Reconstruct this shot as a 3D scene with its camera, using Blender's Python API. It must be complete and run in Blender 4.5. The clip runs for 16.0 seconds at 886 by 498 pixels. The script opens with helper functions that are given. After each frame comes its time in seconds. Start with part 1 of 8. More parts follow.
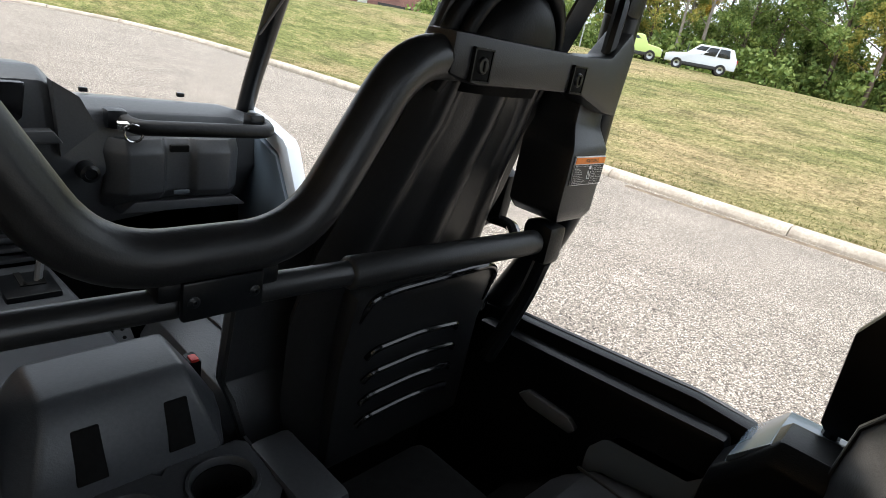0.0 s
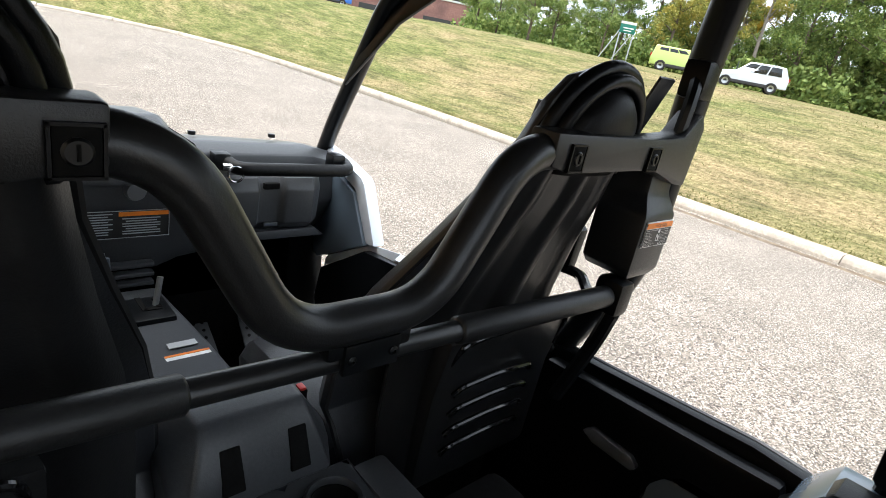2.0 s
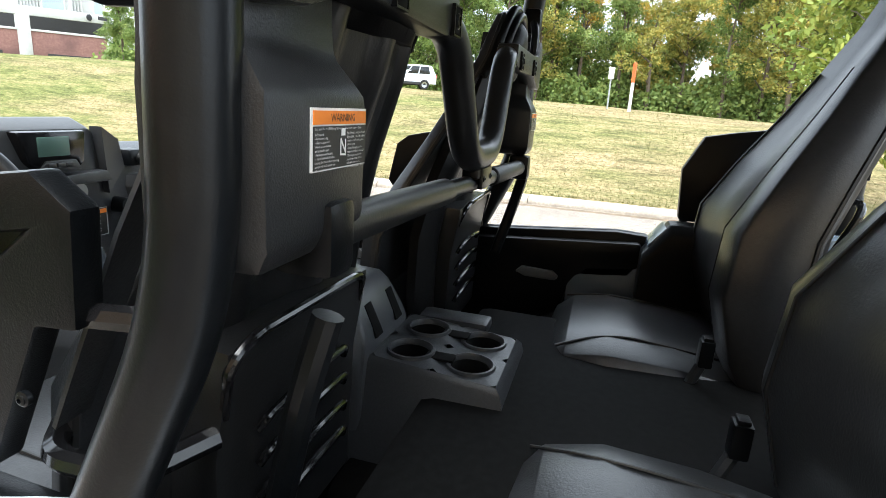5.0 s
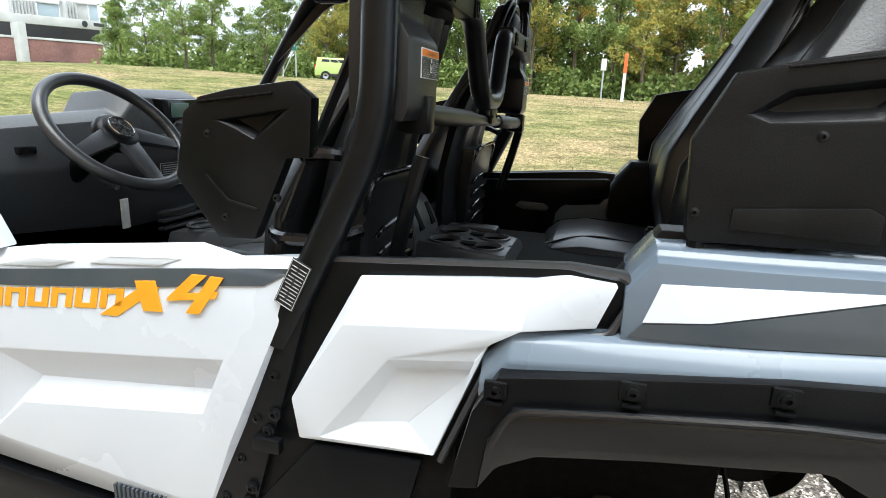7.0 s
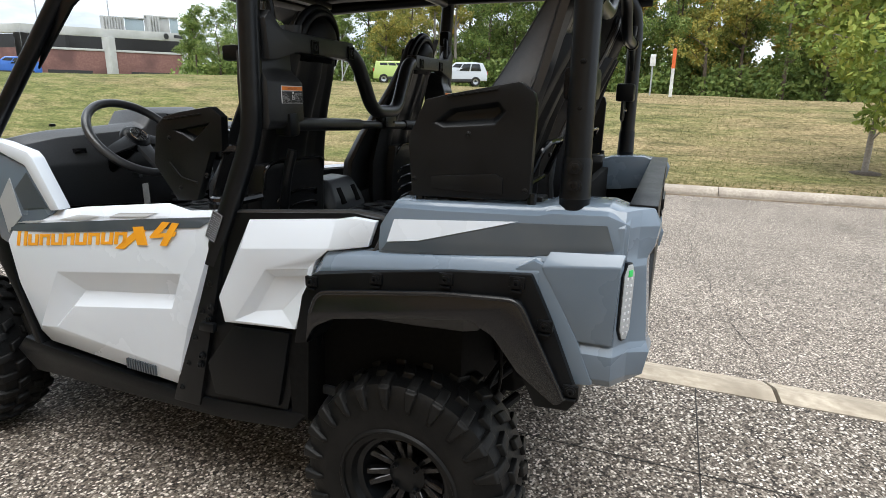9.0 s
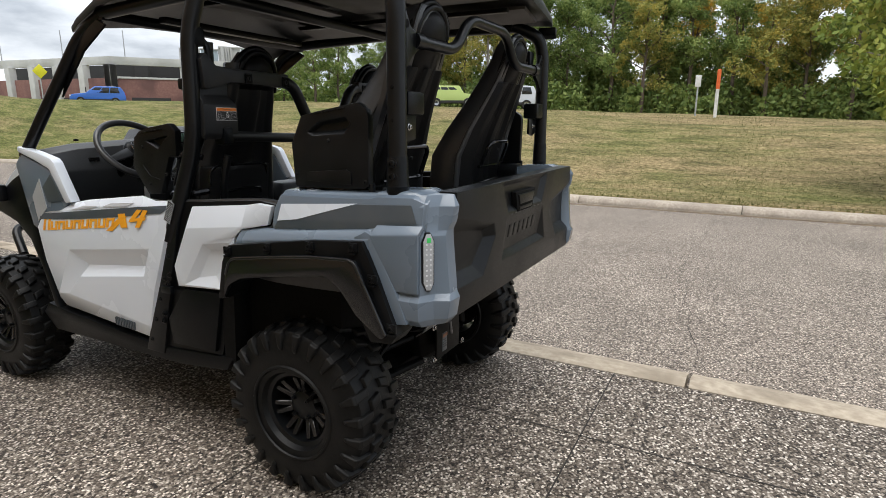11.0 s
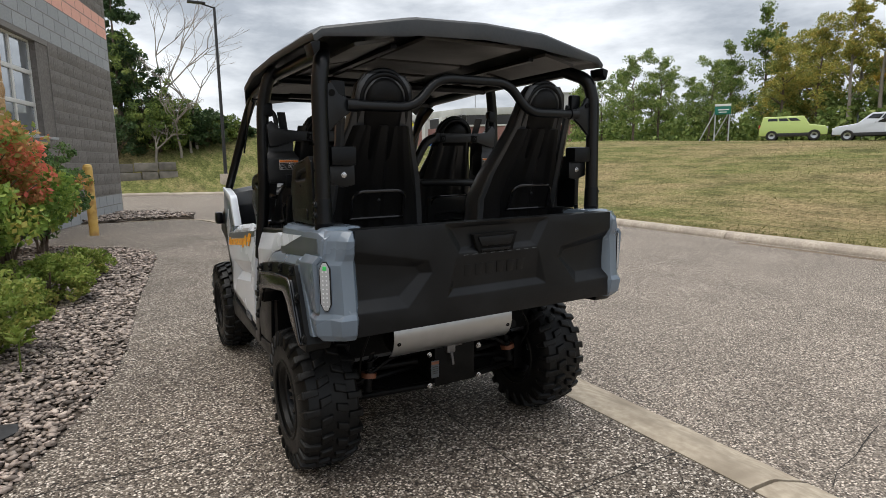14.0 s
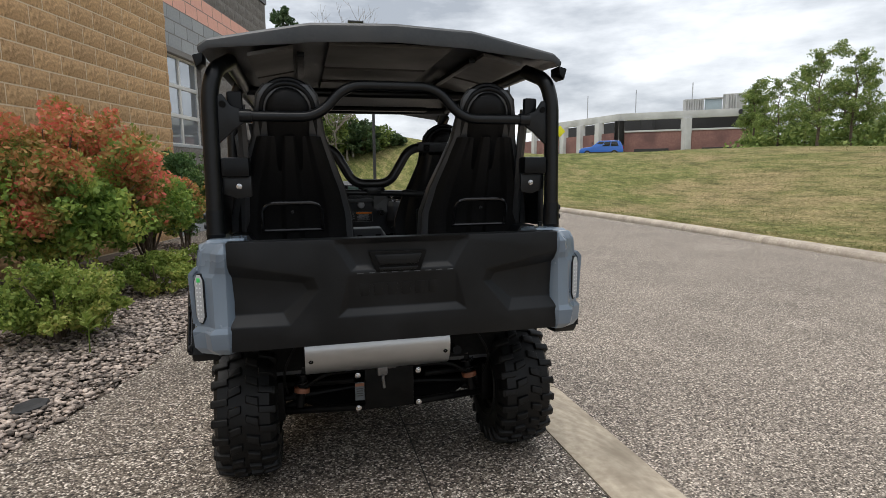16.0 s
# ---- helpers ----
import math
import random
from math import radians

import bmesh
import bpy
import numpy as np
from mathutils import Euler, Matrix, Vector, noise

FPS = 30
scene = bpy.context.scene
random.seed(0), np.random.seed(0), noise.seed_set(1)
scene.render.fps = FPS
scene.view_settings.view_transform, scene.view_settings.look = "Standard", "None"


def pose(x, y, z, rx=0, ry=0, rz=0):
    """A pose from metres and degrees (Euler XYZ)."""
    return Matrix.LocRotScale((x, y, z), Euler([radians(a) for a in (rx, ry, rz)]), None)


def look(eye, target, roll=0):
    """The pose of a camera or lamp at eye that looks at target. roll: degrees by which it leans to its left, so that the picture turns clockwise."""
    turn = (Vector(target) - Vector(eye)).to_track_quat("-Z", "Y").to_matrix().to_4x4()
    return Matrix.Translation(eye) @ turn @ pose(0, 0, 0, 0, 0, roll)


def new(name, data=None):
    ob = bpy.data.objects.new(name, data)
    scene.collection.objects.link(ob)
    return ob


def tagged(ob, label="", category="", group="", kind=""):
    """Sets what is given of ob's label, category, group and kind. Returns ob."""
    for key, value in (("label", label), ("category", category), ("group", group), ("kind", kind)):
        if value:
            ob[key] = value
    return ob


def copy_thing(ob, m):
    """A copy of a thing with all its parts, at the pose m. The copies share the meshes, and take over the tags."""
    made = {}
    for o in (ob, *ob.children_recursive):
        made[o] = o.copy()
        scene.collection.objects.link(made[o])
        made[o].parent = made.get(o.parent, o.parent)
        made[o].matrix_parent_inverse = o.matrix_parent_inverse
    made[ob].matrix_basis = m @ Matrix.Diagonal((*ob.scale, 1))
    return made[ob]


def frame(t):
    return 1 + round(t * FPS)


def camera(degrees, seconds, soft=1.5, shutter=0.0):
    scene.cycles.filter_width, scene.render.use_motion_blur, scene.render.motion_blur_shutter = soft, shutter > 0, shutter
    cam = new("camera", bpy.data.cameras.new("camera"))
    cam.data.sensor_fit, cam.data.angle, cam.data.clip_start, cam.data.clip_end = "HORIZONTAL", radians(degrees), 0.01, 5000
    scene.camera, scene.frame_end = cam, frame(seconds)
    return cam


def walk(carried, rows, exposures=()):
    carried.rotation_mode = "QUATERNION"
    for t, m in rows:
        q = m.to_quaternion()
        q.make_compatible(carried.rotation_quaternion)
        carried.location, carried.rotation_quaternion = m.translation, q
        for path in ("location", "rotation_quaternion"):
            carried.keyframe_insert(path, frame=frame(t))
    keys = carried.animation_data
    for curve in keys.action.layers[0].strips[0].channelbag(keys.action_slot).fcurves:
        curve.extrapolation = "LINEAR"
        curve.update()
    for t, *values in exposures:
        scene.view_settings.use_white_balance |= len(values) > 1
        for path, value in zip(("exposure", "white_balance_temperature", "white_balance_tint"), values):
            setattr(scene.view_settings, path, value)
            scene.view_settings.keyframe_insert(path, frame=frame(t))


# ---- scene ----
cam = camera(76.4, 16.0, soft=0.65)
PATH = [
    (0, (-0.216, -0.008, 1.61), (1.216, 1.203, 0.915), 11.0),
    (0.5, (-0.233, -0.007, 1.665), (1.148, 1.265, 0.978), 11.4),
    (1, (-0.247, -0.007, 1.75), (1.093, 1.311, 1.066), 11.6),
    (1.5, (-0.267, -0.008, 1.755), (1.059, 1.321, 1.066), 11.8),
    (2, (-0.355, 0.004, 1.704), (0.991, 1.316, 1.021), 11.6),
    (2.5, (-0.428, 0.069, 1.677), (0.991, 1.321, 1.03), 10.8),
    (3, (-0.56, 0.145, 1.66), (1.004, 1.249, 1.083), 8.5),
    (3.5, (-0.667, 0.167, 1.616), (1.017, 1.107, 1.086), 6.6),
    (4, (-0.785, 0.184, 1.575), (0.996, 0.94, 1.07), 5.4),
    (4.2, (-0.843, 0.196, 1.549), (0.971, 0.877, 1.051), 5.1),
    (6.3, (-1.397, 0.248, 1.423), (0.485, 0.705, 0.925), 3.2),
    (6.5, (-1.46, 0.248, 1.413), (0.419, 0.716, 0.913), 2.8),
    (7, (-1.615, 0.14, 1.379), (0.252, 0.649, 0.875), 2.2),
    (7.5, (-1.646, -0.03, 1.355), (0.21, 0.517, 0.851), 2.1),
    (8, (-1.699, -0.224, 1.362), (0.134, 0.385, 0.844), 1.7),
    (8.5, (-1.87, -0.443, 1.373), (-0.057, 0.223, 0.852), 1.4),
    (9, (-2.054, -0.617, 1.434), (-0.259, 0.101, 0.922), 0.8),
    (9.2, (-2.125, -0.694, 1.44), (-0.336, 0.047, 0.94), 0.5),
    (11.3, (-2.247, -1.505, 1.414), (-0.557, -0.524, 0.987), 0.3),
    (11.5, (-2.214, -1.587, 1.433), (-0.565, -0.538, 1.009), 0.0),
    (12, (-2.12, -1.865, 1.442), (-0.6, -0.628, 1.04), -0.5),
    (12.5, (-2.037, -2.067, 1.437), (-0.654, -0.671, 1.063), -0.8),
    (13, (-1.835, -2.257, 1.448), (-0.626, -0.702, 1.105), -0.8),
    (13.5, (-1.624, -2.422, 1.448), (-0.569, -0.753, 1.129), -0.7),
    (14, (-1.398, -2.566, 1.446), (-0.42, -0.848, 1.141), -0.7),
    (14.5, (-1.161, -2.638, 1.457), (-0.271, -0.871, 1.162), -0.7),
    (15, (-0.886, -2.706, 1.453), (-0.097, -0.891, 1.16), -0.7),
    (15.5, (-0.626, -2.769, 1.444), (-0.019, -0.884, 1.163), -0.5),
    (16, (-0.374, -2.768, 1.453), (0.101, -0.844, 1.179), -0.5),
]
walk(cam, [(t, look(e, p, r)) for t, e, p, r in PATH],
     exposures=((0, 1.2, 6150, 8), (2.0, 1.43, 6150, 8), (3.0, 1.58, 6150, 8), (3.5, 1.77, 6100, 8), (4.2, 1.84, 6050, 7), (6.3, 1.58, 6000, 5), (8.0, 1.0, 6100, 7), (9.2, 0.66, 6150, 8), (11.3, 0.25, 6400, 10), (12.5, 0.1, 6450, 10), (16, 0.13, 6450, 10)))

# ---------------------------------------------------------------- light
world = bpy.data.worlds.new("overcast_sky")
scene.world = world
world.use_nodes = True
wn, wl = world.node_tree.nodes, world.node_tree.links
wn.clear()
w_out = wn.new("ShaderNodeOutputWorld")
w_bg = wn.new("ShaderNodeBackground")
w_sky = wn.new("ShaderNodeTexSky")
w_sky.sky_type = "NISHITA"
w_sky.sun_disc = False
w_sky.sun_elevation = radians(78)
w_sky.sun_rotation = radians(260)
w_sky.air_density, w_sky.dust_density = 1.0, 4.0
w_tc = wn.new("ShaderNodeTexCoord")
w_map = wn.new("ShaderNodeMapping")
w_map.inputs["Scale"].default_value = (1.0, 1.0, 3.2)
w_noise = wn.new("ShaderNodeTexNoise")
w_noise.inputs["Scale"].default_value = 3.1
w_noise.inputs["Detail"].default_value = 7
w_noise.inputs["Roughness"].default_value = 0.55
w_ramp = wn.new("ShaderNodeValToRGB")
w_ramp.color_ramp.elements[0].position, w_ramp.color_ramp.elements[0].color = 0.39, (3.5, 3.8, 4.2, 1)
w_ramp.color_ramp.elements[1].position, w_ramp.color_ramp.elements[1].color = 0.64, (8.8, 9.05, 9.3, 1)
w_mix = wn.new("ShaderNodeMix")
w_mix.data_type = "RGBA"
w_mix.inputs["Factor"].default_value = 0.88
wl.new(w_tc.outputs["Generated"], w_map.inputs["Vector"])
wl.new(w_map.outputs["Vector"], w_noise.inputs["Vector"])
wl.new(w_noise.outputs["Fac"], w_ramp.inputs["Fac"])
wl.new(w_sky.outputs["Color"], w_mix.inputs["A"])
wl.new(w_ramp.outputs["Color"], w_mix.inputs["B"])
wl.new(w_mix.outputs["Result"], w_bg.inputs["Color"])
w_bg.inputs["Strength"].default_value = 0.13
wl.new(w_bg.outputs["Background"], w_out.inputs["Surface"])

sun_data = bpy.data.lights.new("sun", "SUN")
sun_data.energy, sun_data.angle, sun_data.color = 2.5, radians(60), (1.0, 0.96, 0.9)
sun = new("sun", sun_data)
sun.rotation_euler = (radians(12), 0, radians(-80))

# ---------------------------------------------------------------- materials
MATS = {}


def mat(name, color, rough=0.6, metal=0.0, color2=None, scale=30.0, bump=0.0, bump_scale=None, spec=0.5, detail=4.0,
        coat=0.0, wear=None, wear_scale=3.0, island=0.0, objvar=0.0):
    """A procedural surface: two colours mixed by fine noise, a coarse wear layer, fine relief, variation piece by piece."""
    if name in MATS:
        return MATS[name]
    m = bpy.data.materials.new(name)
    m.use_nodes = True
    n, l = m.node_tree.nodes, m.node_tree.links
    b = n["Principled BSDF"]
    b.inputs["Roughness"].default_value = rough
    b.inputs["Metallic"].default_value = metal
    b.inputs["Specular IOR Level"].default_value = spec
    b.inputs["Coat Weight"].default_value = coat
    b.inputs["Coat Roughness"].default_value = 0.08
    tc = n.new("ShaderNodeTexCoord")
    out = None
    c1 = (*color, 1)
    c2 = (*(color2 or [min(1, v * 1.25 + 0.004) for v in color]), 1)
    noise1 = n.new("ShaderNodeTexNoise")
    noise1.inputs["Scale"].default_value = scale
    noise1.inputs["Detail"].default_value = detail
    l.new(tc.outputs["Object"], noise1.inputs["Vector"])
    ramp = n.new("ShaderNodeValToRGB")
    ramp.color_ramp.elements[0].position, ramp.color_ramp.elements[0].color = 0.35, c1
    ramp.color_ramp.elements[1].position, ramp.color_ramp.elements[1].color = 0.68, c2
    l.new(noise1.outputs["Fac"], ramp.inputs["Fac"])
    out = ramp.outputs["Color"]
    if wear:
        noise2 = n.new("ShaderNodeTexNoise")
        noise2.inputs["Scale"].default_value = wear_scale
        noise2.inputs["Detail"].default_value = 6
        l.new(tc.outputs["Object"], noise2.inputs["Vector"])
        r2 = n.new("ShaderNodeValToRGB")
        r2.color_ramp.elements[0].position = 0.45
        r2.color_ramp.elements[1].position = 0.7
        l.new(noise2.outputs["Fac"], r2.inputs["Fac"])
        mx = n.new("ShaderNodeMix")
        mx.data_type = "RGBA"
        l.new(r2.outputs["Color"], mx.inputs["Factor"])
        l.new(out, mx.inputs["A"])
        mx.inputs["B"].default_value = (*wear, 1)
        out = mx.outputs["Result"]
        rr = n.new("ShaderNodeMapRange")
        rr.inputs["To Min"].default_value = rough
        rr.inputs["To Max"].default_value = min(1, rough + 0.12)
        l.new(r2.outputs["Color"], rr.inputs["Value"])
        l.new(rr.outputs["Result"], b.inputs["Roughness"])
    if island or objvar:
        hsv = n.new("ShaderNodeHueSaturation")
        mr = n.new("ShaderNodeMapRange")
        amp = island or objvar
        mr.inputs["To Min"].default_value, mr.inputs["To Max"].default_value = 1 - amp, 1 + amp
        if island:
            g = n.new("ShaderNodeNewGeometry")
            l.new(g.outputs["Random Per Island"], mr.inputs["Value"])
        else:
            g = n.new("ShaderNodeObjectInfo")
            l.new(g.outputs["Random"], mr.inputs["Value"])
        l.new(mr.outputs["Result"], hsv.inputs["Value"])
        l.new(out, hsv.inputs["Color"])
        out = hsv.outputs["Color"]
    l.new(out, b.inputs["Base Color"])
    if bump:
        nb = n.new("ShaderNodeTexNoise")
        nb.inputs["Scale"].default_value = bump_scale or scale
        nb.inputs["Detail"].default_value = 5
        l.new(tc.outputs["Object"], nb.inputs["Vector"])
        bp = n.new("ShaderNodeBump")
        bp.inputs["Strength"].default_value = 0.6
        bp.inputs["Distance"].default_value = bump
        l.new(nb.outputs["Fac"], bp.inputs["Height"])
        l.new(bp.outputs["Normal"], b.inputs["Normal"])
    MATS[name] = m
    return m


def aggregate(name, dark, mid, light, stone=0.011, patch=(0.9, 1.1), tint=(0.5, 0.45, 0.38)):
    """Exposed aggregate: small stones of several colours in a grey bed, with coarse patches."""
    m = bpy.data.materials.new(name)
    m.use_nodes = True
    n, l = m.node_tree.nodes, m.node_tree.links
    b = n["Principled BSDF"]
    b.inputs["Roughness"].default_value = 0.8
    b.inputs["Specular IOR Level"].default_value = 0.3
    tc = n.new("ShaderNodeTexCoord")
    wob = n.new("ShaderNodeTexNoise")
    wob.inputs["Scale"].default_value = 60
    l.new(tc.outputs["Object"], wob.inputs["Vector"])
    vm = n.new("ShaderNodeMix")
    vm.data_type = "VECTOR"
    vm.inputs["Factor"].default_value = 0.004
    l.new(tc.outputs["Object"], vm.inputs["A"])
    l.new(wob.outputs["Color"], vm.inputs["B"])
    v = n.new("ShaderNodeTexVoronoi")
    v.inputs["Scale"].default_value = 1 / stone
    l.new(vm.outputs["Result"], v.inputs["Vector"])
    sep = n.new("ShaderNodeSeparateColor")
    l.new(v.outputs["Color"], sep.inputs["Color"])
    r = n.new("ShaderNodeValToRGB")
    e = r.color_ramp.elements
    e[0].position, e[0].color = 0.0, (*dark, 1)
    e[1].position, e[1].color = 1.0, (*light, 1)
    a = e.new(0.45)
    a.color = (*mid, 1)
    a = e.new(0.75)
    a.color = (*[0.6 * p + 0.4 * q for p, q in zip(mid, tint)], 1)
    l.new(sep.outputs["Red"], r.inputs["Fac"])
    bed = n.new("ShaderNodeValToRGB")
    bed.color_ramp.elements[0].position, bed.color_ramp.elements[0].color = 0.35, (1, 1, 1, 1)
    bed.color_ramp.elements[1].position, bed.color_ramp.elements[1].color = 0.75, (0.45, 0.43, 0.4, 1)
    l.new(v.outputs["Distance"], bed.inputs["Fac"])
    mul = n.new("ShaderNodeMix")
    mul.data_type, mul.blend_type = "RGBA", "MULTIPLY"
    mul.inputs["Factor"].default_value = 1
    l.new(r.outputs["Color"], mul.inputs["A"])
    l.new(bed.outputs["Color"], mul.inputs["B"])
    big = n.new("ShaderNodeTexNoise")
    big.inputs["Scale"].default_value = 0.9
    big.inputs["Detail"].default_value = 6
    l.new(tc.outputs["Object"], big.inputs["Vector"])
    mr = n.new("ShaderNodeMapRange")
    mr.inputs["From Min"].default_value, mr.inputs["From Max"].default_value = 0.3, 0.7
    mr.inputs["To Min"].default_value, mr.inputs["To Max"].default_value = patch
    l.new(big.outputs["Fac"], mr.inputs["Value"])
    hs = n.new("ShaderNodeHueSaturation")
    l.new(mr.outputs["Result"], hs.inputs["Value"])
    l.new(mul.outputs["Result"], hs.inputs["Color"])
    l.new(hs.outputs["Color"], b.inputs["Base Color"])
    bp = n.new("ShaderNodeBump")
    bp.inputs["Strength"].default_value, bp.inputs["Distance"].default_value = 0.5, 0.004
    bp.invert = True
    l.new(v.outputs["Distance"], bp.inputs["Height"])
    l.new(bp.outputs["Normal"], b.inputs["Normal"])
    return m


def leafy(name, cols, rough=0.55, trans=0.25):
    """Leaves: each takes one of several colours, some light passes through."""
    m = bpy.data.materials.new(name)
    m.use_nodes = True
    n, l = m.node_tree.nodes, m.node_tree.links
    b = n["Principled BSDF"]
    b.inputs["Roughness"].default_value = rough
    b.inputs["Specular IOR Level"].default_value = 0.25
    g = n.new("ShaderNodeNewGeometry")
    tc = n.new("ShaderNodeTexCoord")
    nz = n.new("ShaderNodeTexNoise")
    nz.inputs["Scale"].default_value = 1.6
    l.new(tc.outputs["Object"], nz.inputs["Vector"])
    ad = n.new("ShaderNodeMath")
    ad.operation = "MULTIPLY_ADD"
    ad.inputs[1].default_value = 0.45
    l.new(g.outputs["Random Per Island"], ad.inputs[0])
    sc = n.new("ShaderNodeMapRange")
    sc.inputs["From Min"].default_value, sc.inputs["From Max"].default_value = 0.3, 0.7
    sc.inputs["To Min"].default_value, sc.inputs["To Max"].default_value = 0.0, 0.55
    l.new(nz.outputs["Fac"], sc.inputs["Value"])
    l.new(sc.outputs["Result"], ad.inputs[2])
    r = n.new("ShaderNodeValToRGB")
    e = r.color_ramp.elements
    e[0].color, e[1].color = (*cols[0], 1), (*cols[-1], 1)
    for i, c in enumerate(cols[1:-1]):
        e.new((i + 1) / (len(cols) - 1)).color = (*c, 1)
    l.new(ad.outputs["Value"], r.inputs["Fac"])
    l.new(r.outputs["Color"], b.inputs["Base Color"])
    tr = n.new("ShaderNodeBsdfTranslucent")
    l.new(r.outputs["Color"], tr.inputs["Color"])
    mx = n.new("ShaderNodeMixShader")
    mx.inputs["Fac"].default_value = trans
    l.new(b.outputs["BSDF"], mx.inputs[1])
    l.new(tr.outputs["BSDF"], mx.inputs[2])
    l.new(mx.outputs["Shader"], n["Material Output"].inputs["Surface"])
    return m


M_PAD = aggregate("pad_aggregate", (0.018, 0.016, 0.0145), (0.165, 0.136, 0.112), (0.86, 0.79, 0.71), 0.0098, (0.8, 1.18))
M_ROAD = aggregate("road_aggregate", (0.05, 0.044, 0.038), (0.25, 0.212, 0.18), (0.78, 0.69, 0.6), 0.0098, (0.84, 1.1))
M_KERB = mat("kerb_concrete", (0.36, 0.31, 0.25), 0.85, color2=(0.48, 0.42, 0.35), scale=25, bump=0.004, bump_scale=120,
             wear=(0.27, 0.23, 0.19), wear_scale=1.6, objvar=0.08)
M_SOIL = mat("bed_soil", (0.05, 0.038, 0.03), 0.95, color2=(0.1, 0.08, 0.06), scale=40, bump=0.01)
M_STONE = mat("river_stones", (0.23, 0.185, 0.16), 0.75, color2=(0.44, 0.37, 0.32), scale=30, island=0.75, bump=0.002, bump_scale=80)
M_BARK = mat("bark", (0.1, 0.075, 0.055), 0.9, color2=(0.17, 0.13, 0.1), scale=25, bump=0.01)
M_BARK_PALE = mat("bark_pale", (0.24, 0.21, 0.18), 0.9, color2=(0.34, 0.3, 0.26), scale=25, bump=0.01)


def grass_mat(name):
    """Lawn: green and dry tufts in patches at three sizes, drawn out along the slope."""
    m = bpy.data.materials.new(name)
    m.use_nodes = True
    n, l = m.node_tree.nodes, m.node_tree.links
    b = n["Principled BSDF"]
    b.inputs["Roughness"].default_value = 0.95
    b.inputs["Specular IOR Level"].default_value = 0.1
    tc = n.new("ShaderNodeTexCoord")

    def layer(scale, detail, rough, stretch):
        mp = n.new("ShaderNodeMapping")
        mp.inputs["Scale"].default_value = stretch
        l.new(tc.outputs["Object"], mp.inputs["Vector"])
        t = n.new("ShaderNodeTexNoise")
        t.inputs["Scale"].default_value, t.inputs["Detail"].default_value, t.inputs["Roughness"].default_value = scale, detail, rough
        l.new(mp.outputs["Vector"], t.inputs["Vector"])
        return t

    def ramp(src, p0, c0, p1, c1):
        r = n.new("ShaderNodeValToRGB")
        r.color_ramp.elements[0].position, r.color_ramp.elements[0].color = p0, (*c0, 1)
        r.color_ramp.elements[1].position, r.color_ramp.elements[1].color = p1, (*c1, 1)
        l.new(src.outputs["Fac"], r.inputs["Fac"])
        return r

    def mix(fac, a, b_, kind="MIX"):
        x = n.new("ShaderNodeMix")
        x.data_type, x.blend_type = "RGBA", kind
        if isinstance(fac, float):
            x.inputs["Factor"].default_value = fac
        else:
            l.new(fac, x.inputs["Factor"])
        l.new(a, x.inputs["A"])
        l.new(b_, x.inputs["B"])
        return x.outputs["Result"]

    fine = layer(10, 9, 0.72, (1, 1, 1))
    tuft = layer(1.5, 7, 0.7, (1.7, 0.5, 1.7))
    big = layer(0.3, 6, 0.62, (1.5, 0.6, 1))
    green = ramp(fine, 0.34, (0.055, 0.068, 0.018), 0.66, (0.215, 0.222, 0.088))
    dry = ramp(fine, 0.34, (0.1, 0.077, 0.038), 0.68, (0.37, 0.3, 0.175))
    sep = n.new("ShaderNodeSeparateXYZ")
    l.new(tc.outputs["Object"], sep.inputs["Vector"])
    along = n.new("ShaderNodeMapRange")
    along.inputs["From Min"].default_value, along.inputs["From Max"].default_value = -2.0, 30.0
    along.inputs["To Min"].default_value, along.inputs["To Max"].default_value = 0.09, -0.12
    l.new(sep.outputs["Y"], along.inputs["Value"])
    bias = n.new("ShaderNodeMath")
    l.new(big.outputs["Fac"], bias.inputs[0])
    l.new(along.outputs["Result"], bias.inputs[1])
    patch = n.new("ShaderNodeValToRGB")
    patch.color_ramp.elements[0].position, patch.color_ramp.elements[1].position = 0.38, 0.64
    l.new(bias.outputs["Value"], patch.inputs["Fac"])
    shade = ramp(tuft, 0.33, (0.5, 0.55, 0.46), 0.56, (1.2, 1.16, 1.1))
    spots = ramp(tuft, 0.5, (0, 0, 0), 0.72, (0.75, 0.75, 0.75))
    col = mix(patch.outputs["Color"], green.outputs["Color"], dry.outputs["Color"])
    col = mix(spots.outputs["Color"], col, dry.outputs["Color"])
    col = mix(1.0, col, shade.outputs["Color"], "MULTIPLY")
    l.new(col, b.inputs["Base Color"])
    bp = n.new("ShaderNodeBump")
    bp.inputs["Strength"].default_value, bp.inputs["Distance"].default_value = 0.9, 0.05
    l.new(fine.outputs["Fac"], bp.inputs["Height"])
    l.new(bp.outputs["Normal"], b.inputs["Normal"])
    return m


M_GRASS = grass_mat("dry_lawn")

# ---------------------------------------------------------------- mesh tools
def mesh_of(name, bm, material, smooth=None):
    me = bpy.data.meshes.new(name)
    bm.normal_update()
    bm.to_mesh(me)
    bm.free()
    if material:
        me.materials.append(material)
    if smooth is not None:
        me.polygons.foreach_set("use_smooth", [True] * len(me.polygons))
        if smooth < 180:
            me.set_sharp_from_angle(angle=radians(smooth))
    return me


def part(name, bm, material, parent=None, label="", smooth=35):
    """One mesh object under a thing, or under one of its parts."""
    ob = new(name, mesh_of(name, bm, material, smooth))
    if parent:
        ob.parent = parent
    return tagged(ob, label=label)


def piece(name, me, parent, m):
    ob = new(name, me)
    ob.parent = parent
    ob.matrix_local = m
    return ob


